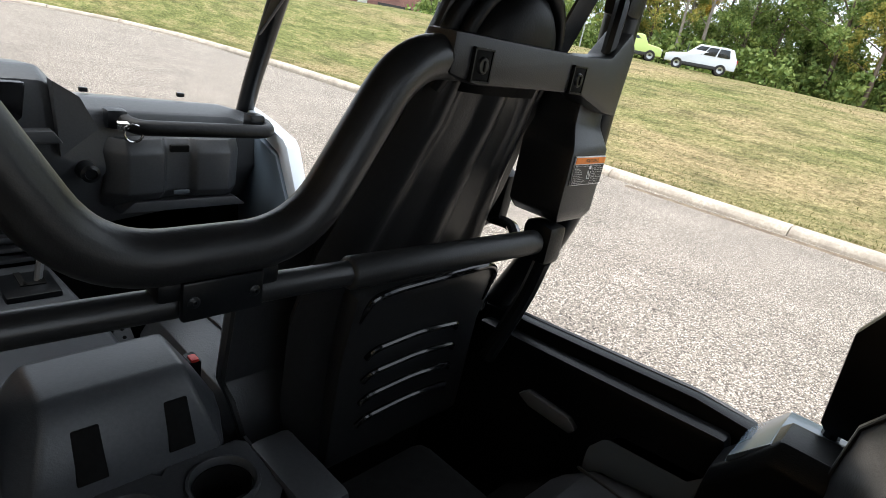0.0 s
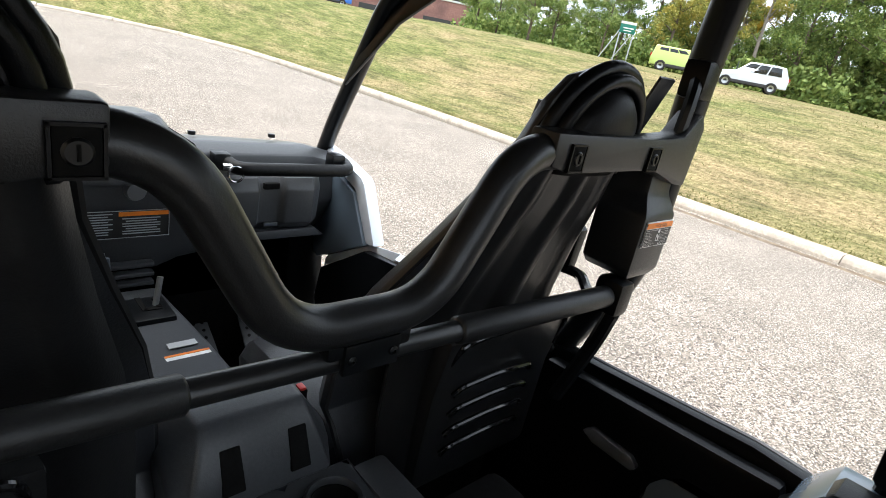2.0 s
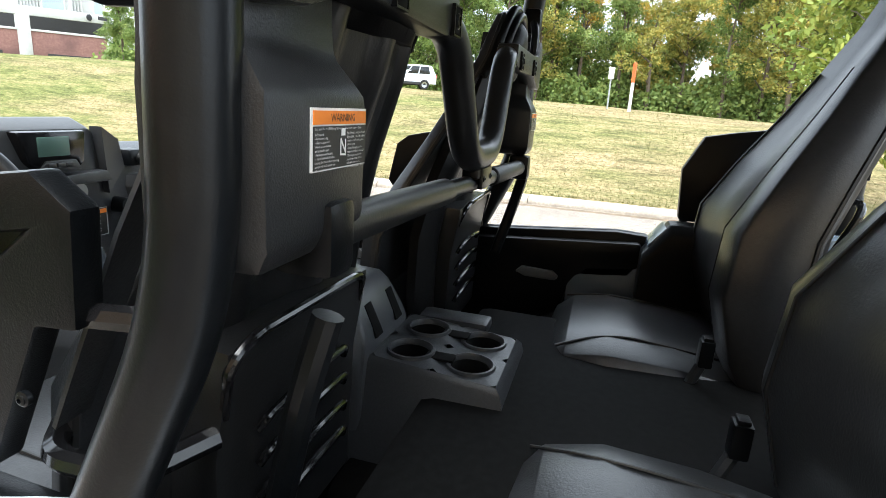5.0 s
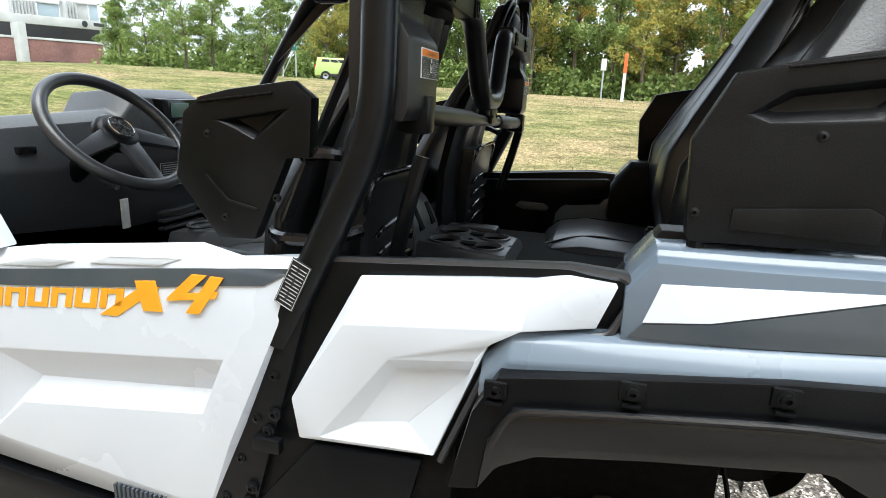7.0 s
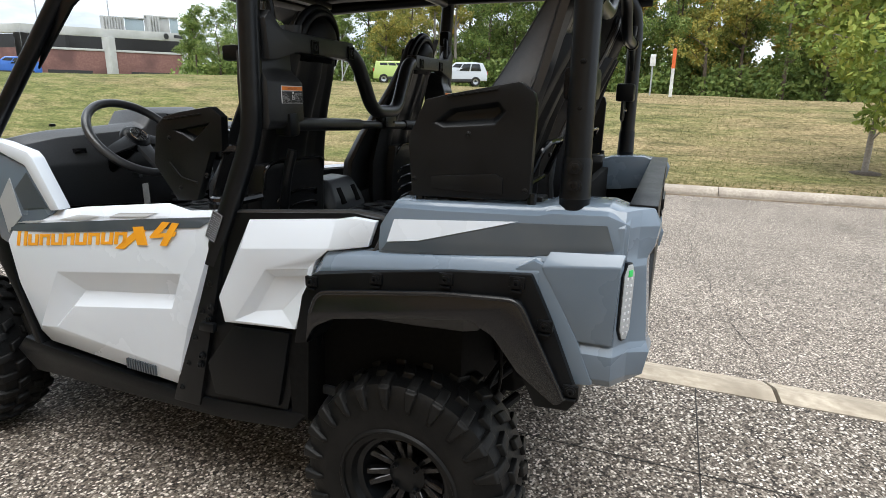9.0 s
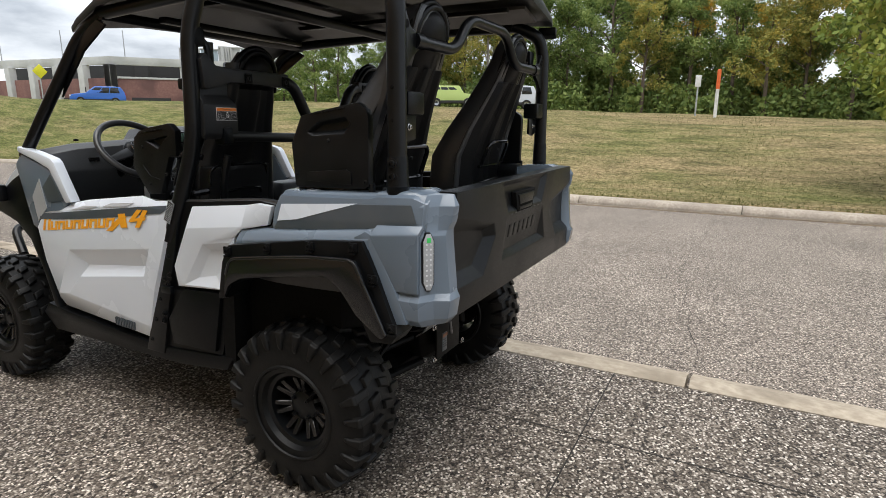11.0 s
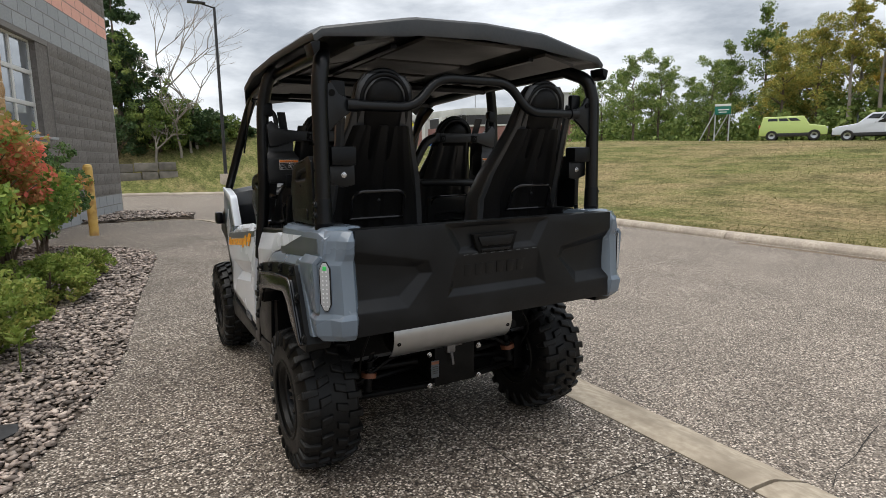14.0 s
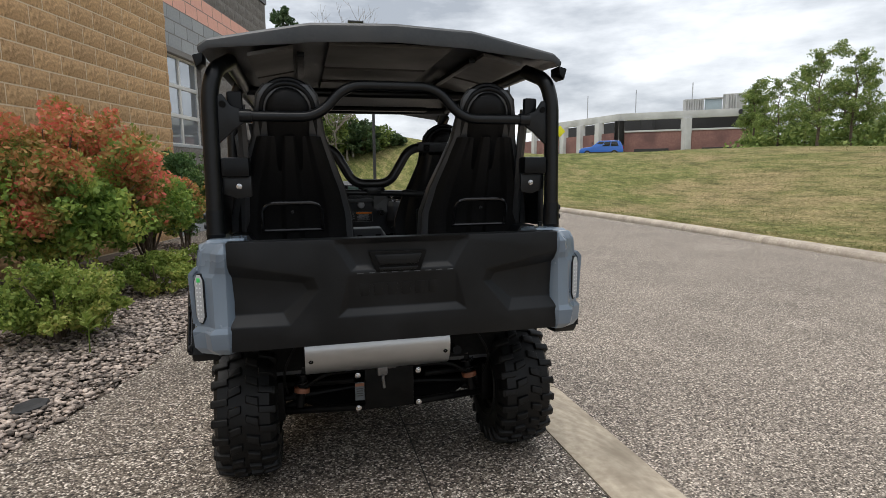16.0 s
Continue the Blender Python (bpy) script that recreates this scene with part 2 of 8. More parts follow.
def thing(name, label, category, at=(0, 0, 0), group="", kind=""):
    ob = new(name)
    ob.location = at
    ob.empty_display_size = 0.1
    return tagged(ob, label, category, group, kind)


def poly_mesh(verts, faces):
    bm = bmesh.new()
    vs = [bm.verts.new(v) for v in verts]
    for f in faces:
        bm.faces.new([vs[i] for i in f])
    bmesh.ops.recalc_face_normals(bm, faces=bm.faces)
    return bm


def bevelled(bm, w, segs=2, angle=25):
    bm.normal_update()
    edges = [e for e in bm.edges if len(e.link_faces) == 2 and e.calc_face_angle(0) > radians(angle)]
    if edges and w:
        bmesh.ops.bevel(bm, geom=edges, offset=w, segments=segs, profile=0.6, affect="EDGES", clamp_overlap=True)
    return bm


def box(c, s, bevel=0.0, segs=2, m=None):
    bm = bmesh.new()
    bmesh.ops.create_cube(bm, size=1, matrix=Matrix.Translation(c) @ Matrix.Diagonal((*s, 1)))
    bevelled(bm, bevel, segs)
    if m is not None:
        bm.transform(m)
    return bm


def plate(pts, axis, a, b, bevel=0.0, segs=2):
    """A polygon extruded along an axis from a to b. pts: the other two coordinates, in order x, y, z."""
    def at(p, h):
        return {"x": (h, p[0], p[1]), "y": (p[0], h, p[1]), "z": (p[0], p[1], h)}[axis]
    n = len(pts)
    verts = [at(p, a) for p in pts] + [at(p, b) for p in pts]
    faces = [list(range(n))[::-1], list(range(n, 2 * n))] + [[i, (i + 1) % n, n + (i + 1) % n, n + i] for i in range(n)]
    return bevelled(poly_mesh(verts, faces), bevel, segs, 20)


def join(*bms):
    out = bms[0]
    for b in bms[1:]:
        me = bpy.data.meshes.new("tmp")
        b.to_mesh(me)
        b.free()
        out.from_mesh(me)
        bpy.data.meshes.remove(me)
    return out


def fillet(pts, r, n=6):
    """A polyline with its corners rounded."""
    pts = [Vector(p) for p in pts]
    out = [pts[0]]
    for a, b, c in zip(pts, pts[1:], pts[2:]):
        d = min(r, (a - b).length * 0.48, (c - b).length * 0.48)
        p, q = b + (a - b).normalized() * d, b + (c - b).normalized() * d
        for i in range(n + 1):
            t = i / n
            out.append((1 - t) ** 2 * p + 2 * t * (1 - t) * b + t * t * q)
    return out + [pts[-1]]


def tube(pts, r, n=14, cap=True, radii=None):
    pts = [Vector(p) for p in pts]
    bm = bmesh.new()
    rings = []
    t0 = (pts[1] - pts[0]).normalized()
    up = Vector((0, 0, 1)) if abs(t0.z) < 0.9 else Vector((1, 0, 0))
    u = t0.cross(up).normalized()
    for i, p in enumerate(pts):
        t = (pts[min(i + 1, len(pts) - 1)] - pts[max(i - 1, 0)]).normalized()
        u = (u - t * u.dot(t)).normalized()
        v = t.cross(u)
        rr = radii[i] if radii else r
        rings.append([bm.verts.new(p + rr * (math.cos(2 * math.pi * k / n) * u + math.sin(2 * math.pi * k / n) * v)) for k in range(n)])
    for a, b in zip(rings, rings[1:]):
        for k in range(n):
            bm.faces.new((a[k], a[(k + 1) % n], b[(k + 1) % n], b[k]))
    if cap:
        bm.faces.new(rings[0][::-1])
        bm.faces.new(rings[-1])
    return bm


def loft(rings, closed=True, cap=True):
    """Skin over rings of points, each with the same count."""
    bm = bmesh.new()
    vs = [[bm.verts.new(p) for p in r] for r in rings]
    n = len(rings[0])
    for a, b in zip(vs, vs[1:]):
        for k in range(n if closed else n - 1):
            bm.faces.new((a[k], a[(k + 1) % n], b[(k + 1) % n], b[k]))
    if cap and closed:
        bm.faces.new(vs[0][::-1])
        bm.faces.new(vs[-1])
    bmesh.ops.recalc_face_normals(bm, faces=bm.faces)
    return bm


def lathe(profile, n=32, axis="x"):
    """A profile of (along, radius) turned round an axis."""
    rings = []
    for k in range(n):
        a = 2 * math.pi * k / n
        ring = []
        for h, r in profile:
            c, s = r * math.cos(a), r * math.sin(a)
            ring.append({"x": (h, c, s), "y": (c, h, s), "z": (c, s, h)}[axis])
        rings.append(ring)
    bm = bmesh.new()
    vs = [[bm.verts.new(p) for p in r] for r in rings]
    for i in range(n):
        a, b = vs[i], vs[(i + 1) % n]
        for k in range(len(profile) - 1):
            bm.faces.new((a[k], a[k + 1], b[k + 1], b[k]))
    bmesh.ops.remove_doubles(bm, verts=bm.verts, dist=1e-5)
    bmesh.ops.recalc_face_normals(bm, faces=bm.faces)
    return bm


def mirror_bm(bm):
    bm.transform(Matrix.Diagonal((-1, 1, 1, 1)))
    bmesh.ops.reverse_faces(bm, faces=bm.faces)
    return bm


def numpy_mesh(name, verts, faces, material, smooth=False):
    me = bpy.data.meshes.new(name)
    me.from_pydata(verts, [], faces)
    me.materials.append(material)
    if smooth:
        me.polygons.foreach_set("use_smooth", [True] * len(me.polygons))
    return me

# ---------------------------------------------------------------- ground, road, kerb, bank
def spline(pts, n=10):
    pts = [Vector(p) for p in pts]
    out = []
    for i in range(len(pts) - 1):
        a, b = pts[i], pts[i + 1]
        p, q = pts[max(i - 1, 0)], pts[min(i + 2, len(pts) - 1)]
        for k in range(n):
            t = k / n
            out.append(0.5 * (2 * a + (b - p) * t + (2 * p - 5 * a + 4 * b - q) * t * t + (3 * a - 3 * b + q - p) * t ** 3))
    return out + [pts[-1]]


# far kerb, from behind the vehicle round the bend to the left
KERB = spline([(9.0, -60), (9.0, -30), (9.05, -6), (9.1, 0), (9.3, 6), (9.6, 12), (9.5, 19), (8.6, 24.5), (5.8, 28.2), (1.5, 30.2), (-5, 31), (-14, 31.5), (-60, 32)], 8)
KX = np.array([(p.x, p.y) for p in KERB])
SEG_A, SEG_B = KX[:-1], KX[1:]


def road_z(x, y):
    s = min(max((x - 1.35) / 7.8, 0), 1)
    return -0.10 - 0.08 * s


def beyond(x, y):
    """Distance past the far kerb, negative on the road side, and how far along it."""
    p = np.array((x, y))
    d = SEG_B - SEG_A
    t = np.clip(((p - SEG_A) * d).sum(1) / (d * d).sum(1), 0, 1)
    q = SEG_A + d * t[:, None]
    dist = np.hypot(*(p - q).T)
    i = int(dist.argmin())
    side = d[i, 0] * (p - q[i])[1] - d[i, 1] * (p - q[i])[0]
    return (-dist[i] if side > 0 else dist[i]), q[i]


def bank_z(x, y):
    d, q = beyond(x, y)
    if d <= 0:
        return -0.3
    # the bank's top is low beside the road and high round the bend
    turn = min(max((y - 14) / 22, 0), 1) * min(max((16 - x) / 16, 0), 1)
    top = 1.72 + 0.035 * max(min(y, 24), -12) + 2.7 * turn
    s = min(d / 12.0, 1)
    rise = (s * s * (3 - 2 * s)) * 0.75 + 0.25 * math.sin(s * math.pi / 2)
    far = max(d - 12, 0)
    z = -0.04 + (top + 0.04) * rise + 0.012 * min(far, 40)
    if turn > 0.3:
        z += 0.03 * min(far, 30) * turn
    wob = noise.noise(Vector((x * 0.12, y * 0.12, 3.1))) * 0.16 + noise.noise(Vector((x * 0.5, y * 0.5, 1.7))) * 0.04
    return z + wob * min(d / 2.5, 1)


def grid_sheet(xs, ys, zf, keep=None):
    verts, faces, idx = [], [], {}
    for i, x in enumerate(xs):
        for j, y in enumerate(ys):
            if keep is None or keep(x, y):
                idx[i, j] = len(verts)
                verts.append((x, y, zf(x, y)))
    for i in range(len(xs) - 1):
        for j in range(len(ys) - 1):
            k = [(i, j), (i + 1, j), (i + 1, j + 1), (i, j + 1)]
            if all(c in idx for c in k):
                faces.append([idx[c] for c in k])
    return verts, faces


# one sheet under all, to the horizon
v, f = grid_sheet([-400, -120, -40, 0, 9, 40, 120, 400], [-400, -120, -40, 0, 30, 80, 200, 500], lambda x, y: -0.45)
tagged(new("ground", numpy_mesh("ground", v, f, M_GRASS)), "dry grassy ground reaching to the horizon", "ground", kind="structure")

# the lawn bank: strips that follow the kerb
verts, faces = [], []
offs = [0.0, 0.25, 0.6, 1.2, 2, 3, 4, 5, 6, 7, 8, 9, 10, 11, 12, 13.5, 16, 20, 25, 32, 42, 60, 90, 140]
nrm = []
for i, p in enumerate(KERB):
    t = KERB[min(i + 1, len(KERB) - 1)] - KERB[max(i - 1, 0)]
    nrm.append(Vector((t.y, -t.x)).normalized())
for i, p in enumerate(KERB):
    for o in offs:
        q = p + nrm[i] * (0.3 + o)
        verts.append((q.x, q.y, bank_z(q.x, q.y) if o > 0 else -0.045))
w = len(offs)
for i in range(len(KERB) - 1):
    for j in range(w - 1):
        faces.append((i * w + j, i * w + j + 1, (i + 1) * w + j + 1, (i + 1) * w + j))
bank = tagged(new("ground_bank", numpy_mesh("ground_bank", verts, faces, M_GRASS, True)), "dry patchy lawn bank rising beyond the kerb", "lawn", kind="structure")

# the road
v, f = grid_sheet([-60, -30, -10, -4, -2, 0, 1.3, 3, 5, 7, 9.4], [-60, -20, -6, 0, 6, 12, 16, 18, 22, 26, 31.8], lambda x, y: road_z(x, y) - 0.0)
road_me = numpy_mesh("road", v, f, M_ROAD)
tagged(new("road", road_me), "pale exposed-aggregate driveway road", "road", kind="structure")


def kerb_piece(length, h=0.14, w=0.3):
    """One length of rolled concrete kerb; it runs along y."""
    prof = [(0, -0.12), (0, h * 0.35), (0.04, h * 0.8), (0.1, h), (w, h), (w, -0.12)]
    return plate(prof, "y", 0.006, length - 0.006, 0.006, 1)


kerb = thing("kerb", "pale concrete kerb between road and lawn", "kerb", kind="structure")
line = [KERB[0]]
for a, b in zip(KERB, KERB[1:]):
    L = (b - a).length
    steps = max(1, int(L / 0.5))
    line += [a.lerp(b, (s + 1) / steps) for s in range(steps)]
# pieces of about three metres
cuts, acc = [0], 0.0
for i in range(1, len(line)):
    acc += (line[i] - line[i - 1]).length
    if acc > 2.6:
        cuts.append(i)
        acc = 0
for i, j in zip(cuts, cuts[1:]):
    a, b = line[i], line[j]
    if a.y < -25 or a.x < -30:
        continue
    d = b - a
    z = road_z(a.x, a.y)
    me = mesh_of("kerb_stone", kerb_piece(d.length), M_KERB, 30)
    piece("kerb_stone", me, kerb, Matrix.Translation((a.x, a.y, z)) @ Matrix.Rotation(math.atan2(d.y, d.x) - math.pi / 2, 4, "Z"))
part("gutter_dirt", plate([(9.0, -0.175), (9.02, -0.168), (8.86, -0.172)], "y", -24, 4, 0), mat("gutter_dirt", (0.1, 0.07, 0.045), 0.95, color2=(0.2, 0.15, 0.1), scale=8, bump=0.006), kerb)

# the pad on which the vehicle stands, and the flush concrete band along it
BED_EDGE = spline([(-6.5, -9), (-4.4, -5), (-3.0, -2.2), (-2.35, -0.6), (-1.98, 0.4), (-1.72, 1.2), (-1.5, 2.2), (-1.4, 3.4), (-1.28, 4.7), (-1.08, 6.6), (-0.98, 7.5), (-1.1, 8.3), (-1.6, 9.1), (-2.6, 9.8), (-5, 10.6)], 6)
pad_poly = [(p.x, p.y) for p in BED_EDGE] + [(-5.2, 14.2), (-1.5, 14.2), (-0.3, 14.15), (0.35, 13.6), (0.7, 12.2), (0.86, 10), (0.9, 7), (0.9, 0), (0.9, -9), (0.9, -30), (-20, -30), (-20, -9)]
pad = tagged(part("floor_pad", plate(pad_poly, "z", -0.3, 0.0, 0), M_PAD), "exposed-aggregate paved pad with thin control joints", "pavement", kind="structure")

BAND_L = spline([(0.9, -30), (0.9, -9), (0.9, 0), (0.9, 7), (0.86, 10), (0.7, 12.2), (0.35, 13.7), (-0.3, 14.2), (-1.5, 14.3)], 6)
M_EDGE = mat("edging_concrete", (0.34, 0.285, 0.215), 0.85, color2=(0.5, 0.43, 0.335), scale=18, bump=0.003, bump_scale=90, wear=(0.24, 0.2, 0.15), wear_scale=2.3, objvar=0.1)
band = thing("trim_band", "flush pale concrete edging strip along the pad", "edging", kind="structure")
ch = [BAND_L[0]]
for p in BAND_L[1:]:
    n_s = max(1, int((p - ch[-1]).length / 0.25))
    a = ch[-1]
    ch += [a.lerp(p, (s + 1) / n_s) for s in range(n_s)]
pos, n_e = 0, 0
while pos < len(ch) - 2:
    end = min(pos + (4, 6, 5, 7, 4, 5)[n_e % 6], len(ch) - 1)
    n_e += 1
    seg = ch[pos:end + 1]
    pos = end
    if seg[0].y < -12:
        continue
    ring = []
    for i, p in enumerate(seg):
        t = (seg[min(i + 1, len(seg) - 1)] - seg[max(i - 1, 0)]).normalized()
        nn = Vector((t.y, -t.x))
        q = p + (t * 0.011 if i == 0 else -t * 0.011 if i == len(seg) - 1 else t * 0)
        ring.append([(*(q + nn * o), z) for o, z in ((0.008, -0.25), (0.008, 0.001), (0.02, 0.004), (0.16, -0.004), (0.2, -0.012), (0.44, -0.095), (0.46, -0.25))])
    part("edging_stone", loft(ring), M_EDGE, band, smooth=30)

# control joints in the pad: dark narrow grooves
M_JOINT = mat("joint_dark", (0.02, 0.018, 0.016), 0.95)


def joint(a, b, w=0.0065):
    a, b = Vector(a), Vector(b)
    d = (b - a).normalized()
    nn = Vector((d.y, -d.x)) * w / 2
    return poly_mesh([(*(a + nn), 0.0025), (*(b + nn), 0.0025), (*(b - nn), 0.0025), (*(a - nn), 0.0025)], [(0, 1, 2, 3)])


for a, b in (((0.14, -9), (0.14, 12.5)), ((-1.9, 0.35), (0.9, 0.25)), ((-2.6, -0.85), (0.9, -0.86)), ((-1.42, 3.3), (0.9, 3.3)), ((-1.0, 7.2), (0.88, 7.2)), ((-4, -4.2), (0.9, -4.2))):
    part("control_joint", joint(a, b), M_JOINT, pad)

# fine wandering cracks across the road
def crack(pts, seed, w=0.008):
    r = random.Random(seed)
    line_ = []
    for a, b in zip(pts, pts[1:]):
        for k in range(14):
            t = k / 14
            line_.append((a[0] + (b[0] - a[0]) * t + r.gauss(0, 0.02), a[1] + (b[1] - a[1]) * t + r.gauss(0, 0.02)))
    verts, faces = [], []
    for i, (x, y) in enumerate(line_):
        q = line_[min(i + 1, len(line_) - 1)]
        p = line_[max(i - 1, 0)]
        d = Vector((q[0] - p[0], q[1] - p[1])).normalized() * w * r.uniform(0.4, 1.1) / 2
        zc = road_z(x, y) + 0.006
        verts += [(x - d.y, y + d.x, zc), (x + d.y, y - d.x, zc)]
        if i:
            o = 2 * i
            faces.append((o - 2, o - 1, o + 1, o))
    return poly_mesh(verts, faces)


for n_c, pts in enumerate(([(1.4, 13.6), (4.5, 13.7), (9.0, 13.9)], [(5.1, -12), (5.0, -3), (5.2, 6), (5.15, 15), (5.2, 24)], [(1.4, -1.3), (4.2, -0.9), (8.6, -1.1)], [(1.4, 6.3), (5.0, 6.0), (9.0, 6.1)], [(2.2, -4.2), (4.0, -3.4), (5.4, -3.6), (7.6, -2.7)], [(3.0, 2.2), (4.6, 3.1), (7.9, 3.3)])):
    part("crack", crack(pts, n_c + 4, 0.006), M_JOINT, bpy.data.objects["road"])

# ---------------------------------------------------------------- trees
GREENS = [(0.07, 0.115, 0.035), (0.155, 0.225, 0.065), (0.275, 0.345, 0.105), (0.43, 0.46, 0.16)]
M_LEAF = [leafy("leaf_green", GREENS, trans=0.36),
          leafy("leaf_dark", [(0.055, 0.095, 0.03), (0.12, 0.18, 0.05), (0.22, 0.285, 0.075), (0.36, 0.39, 0.12)], trans=0.36),
          leafy("leaf_turning", [(0.15, 0.19, 0.06), (0.29, 0.31, 0.085), (0.45, 0.39, 0.1), (0.6, 0.44, 0.09)], trans=0.36),
          leafy("leaf_yellow", [(0.22, 0.21, 0.055), (0.43, 0.34, 0.07), (0.62, 0.43, 0.07), (0.66, 0.38, 0.07)], trans=0.36)]


def leaf_cloud(rng, centres, radii, per, size, flat=0.75):
    """Many small leaves round clump centres."""
    c = np.repeat(np.array(centres), per, 0)
    r = np.repeat(np.array(radii), per)
    n = len(c)
    d = rng.normal(size=(n, 3))
    d /= np.linalg.norm(d, axis=1)[:, None]
    rad = r * rng.uniform(0.25, 1.0, n) ** 0.6
    p = c + d * rad[:, None] * np.array((1, 1, flat))
    a = rng.normal(size=(n, 3))
    a /= np.linalg.norm(a, axis=1)[:, None]
    b = np.cross(a, rng.normal(size=(n, 3)))
    b /= np.linalg.norm(b, axis=1)[:, None]
    s = (size * rng.uniform(0.6, 1.4, n))[:, None]
    v = np.stack([p - a * s, p + b * s * 0.55, p + a * s, p - b * s * 0.55], 1).reshape(-1, 3)
    f = np.arange(4 * n).reshape(-1, 4)
    return v.tolist(), f.tolist()


def tree(name, seed, height, spread, material, label, trunk_r=0.13, leaves=8200, size=0.09, low=0.22, slim=False, bark=None, clumps=70):
    """A tree: tapered trunk with limbs, and a crown of many small leaves in uneven clumps."""
    rng = np.random.default_rng(seed)
    t = thing(name, label, "tree")
    pts = [Vector((0, 0, -0.3))]
    for k in range(1, 8):
        pts.append(Vector((rng.normal(0, 0.05) * k * 0.4, rng.normal(0, 0.05) * k * 0.4, height * 0.92 * k / 7)))
    wood = tube(pts, trunk_r, 8, radii=[trunk_r * (1.25 - 0.16 * k) for k in range(8)])
    centres, radii = [], []
    limbs = []
    for k in range(16):
        h = height * rng.uniform(low, 0.85)
        i = min(int(h / (height * 0.92) * 7), 6)
        base = pts[i].lerp(pts[i + 1], rng.uniform())
        ang = rng.uniform(0, 2 * math.pi)
        rel = (h / height - low) / (1 - low)
        reach = spread * (1.0 - 0.55 * rel) * rng.uniform(0.55, 1.0)
        tip = base + Vector((math.cos(ang) * reach, math.sin(ang) * reach, reach * (0.9 if slim else 0.55)))
        mid = base.lerp(tip, 0.5) + Vector((rng.normal(0, 0.12), rng.normal(0, 0.12), 0.12))
        limbs.append((base, mid, tip))
        wood = join(wood, tube([base, mid, tip], 0.03, 5, radii=[trunk_r * 0.38, trunk_r * 0.24, 0.012]))
    for k in range(clumps):
        base, mid, tip = limbs[k % len(limbs)]
        s = rng.uniform(0.35, 1.12)
        c = (base.lerp(mid, s * 2) if s < 0.5 else mid.lerp(tip, s * 2 - 1)) + Vector(rng.normal(0, spread * 0.13, 3))
        centres.append(c)
        radii.append(spread * rng.uniform(0.13, 0.3))
    for k in range(8):
        centres.append(pts[7] + Vector(rng.normal(0, spread * 0.12, 3)) - Vector((0, 0, height * 0.05 * rng.uniform(-0.6, 3))))
        radii.append(spread * rng.uniform(0.1, 0.2))
    part("trunk", wood, bark or M_BARK, t, smooth=60)
    v, f = leaf_cloud(rng, centres, radii, max(leaves // len(centres), 4), size)
    cr = new("crown", numpy_mesh("crown", v, f, material))
    cr.parent = t
    return t


TREES = [tree("tree", 11, 9.5, 2.6, M_LEAF[0], "leafy green deciduous tree beyond the road"),
         tree("tree", 12, 11.0, 2.4, M_LEAF[1], "tall dark green tree beyond the road", low=0.16),
         tree("tree", 13, 9.0, 2.8, M_LEAF[2], "tree with leaves turning yellow in autumn", low=0.2),
         tree("tree", 14, 8.0, 2.4, M_LEAF[3], "golden yellow autumn tree"),
         tree("tree", 15, 10.0, 2.9, M_LEAF[0], "leafy green deciduous tree beyond the road", low=0.12, leaves=8600),
         tree("tree", 16, 11.0, 1.7, M_LEAF[2], "slim thinning birch with pale yellow leaves", slim=True, bark=M_BARK_PALE, leaves=4800)]
for t in TREES:
    t["group"] = "trees beyond the road"


def put_tree(src, x, y, rot, scale, drop=0.1):
    o = copy_thing(src, Matrix.Translation((x, y, bank_z(x, y) - drop)) @ Matrix.Rotation(rot, 4, "Z"))
    o.scale = (scale, scale, scale * 1.0)
    return o


rng = np.random.default_rng(5)
first = set()
row = []
# a belt of wood to the right, seen over the bank; headings are degrees clockwise from straight ahead
for ring, (dist, step) in enumerate(((49.0, 2.9), (54.0, 3.2), (61.5, 3.8))):
    h = 43.7 + ring * 0.8
    while h < 124:
        row.append((dist + rng.uniform(-2, 2), h + rng.uniform(-0.9, 0.9), ring))
        h += step
for n_t, (dist, h, ring) in enumerate(row):
    x, y = dist * math.sin(radians(h)), dist * math.cos(radians(h))
    u = rng.uniform()
    if h < 60:
        k, s = (0 if u < 0.3 else 4 if u < 0.65 else 1), 0.6 + 0.16 * rng.uniform()
        if h < 47:
            s *= 0.85
    elif h < 70:
        k, s = (2 if u < 0.3 else 3 if u < 0.45 else 5 if u < 0.7 else 0 if u < 0.85 else 1), 0.82 + 0.26 * rng.uniform()
    elif h < 84:
        k, s = (1 if u < 0.45 else 4 if u < 0.65 else 0 if u < 0.85 else 2), 1.02 + 0.27 * rng.uniform()
    elif h < 105:
        k, s = (2 if u < 0.42 else 3 if u < 0.6 else 5 if u < 0.75 else 0 if u < 0.9 else 1), 1.05 + 0.27 * rng.uniform()
    else:
        k, s = (0 if u < 0.4 else 2 if u < 0.6 else 1 if u < 0.8 else 4), 1.12 + 0.27 * rng.uniform()
    z = bank_z(x, y)
    m = Matrix.Translation((x, y, z - 0.1)) @ Matrix.Rotation(rng.uniform(0, 6.28), 4, "Z")
    if k not in first:
        first.add(k)
        o = TREES[k]
        o.matrix_basis = m
    else:
        o = copy_thing(TREES[k], m)
    o.scale = (s * rng.uniform(0.9, 1.15), s * rng.uniform(0.9, 1.15), s)

for k, o in enumerate(TREES):
    if k not in first:
        x, y = 50 * math.sin(radians(80 + 5 * k)), 50 * math.cos(radians(80 + 5 * k))
        o.matrix_basis = Matrix.Translation((x, y, bank_z(x, y) - 0.1))

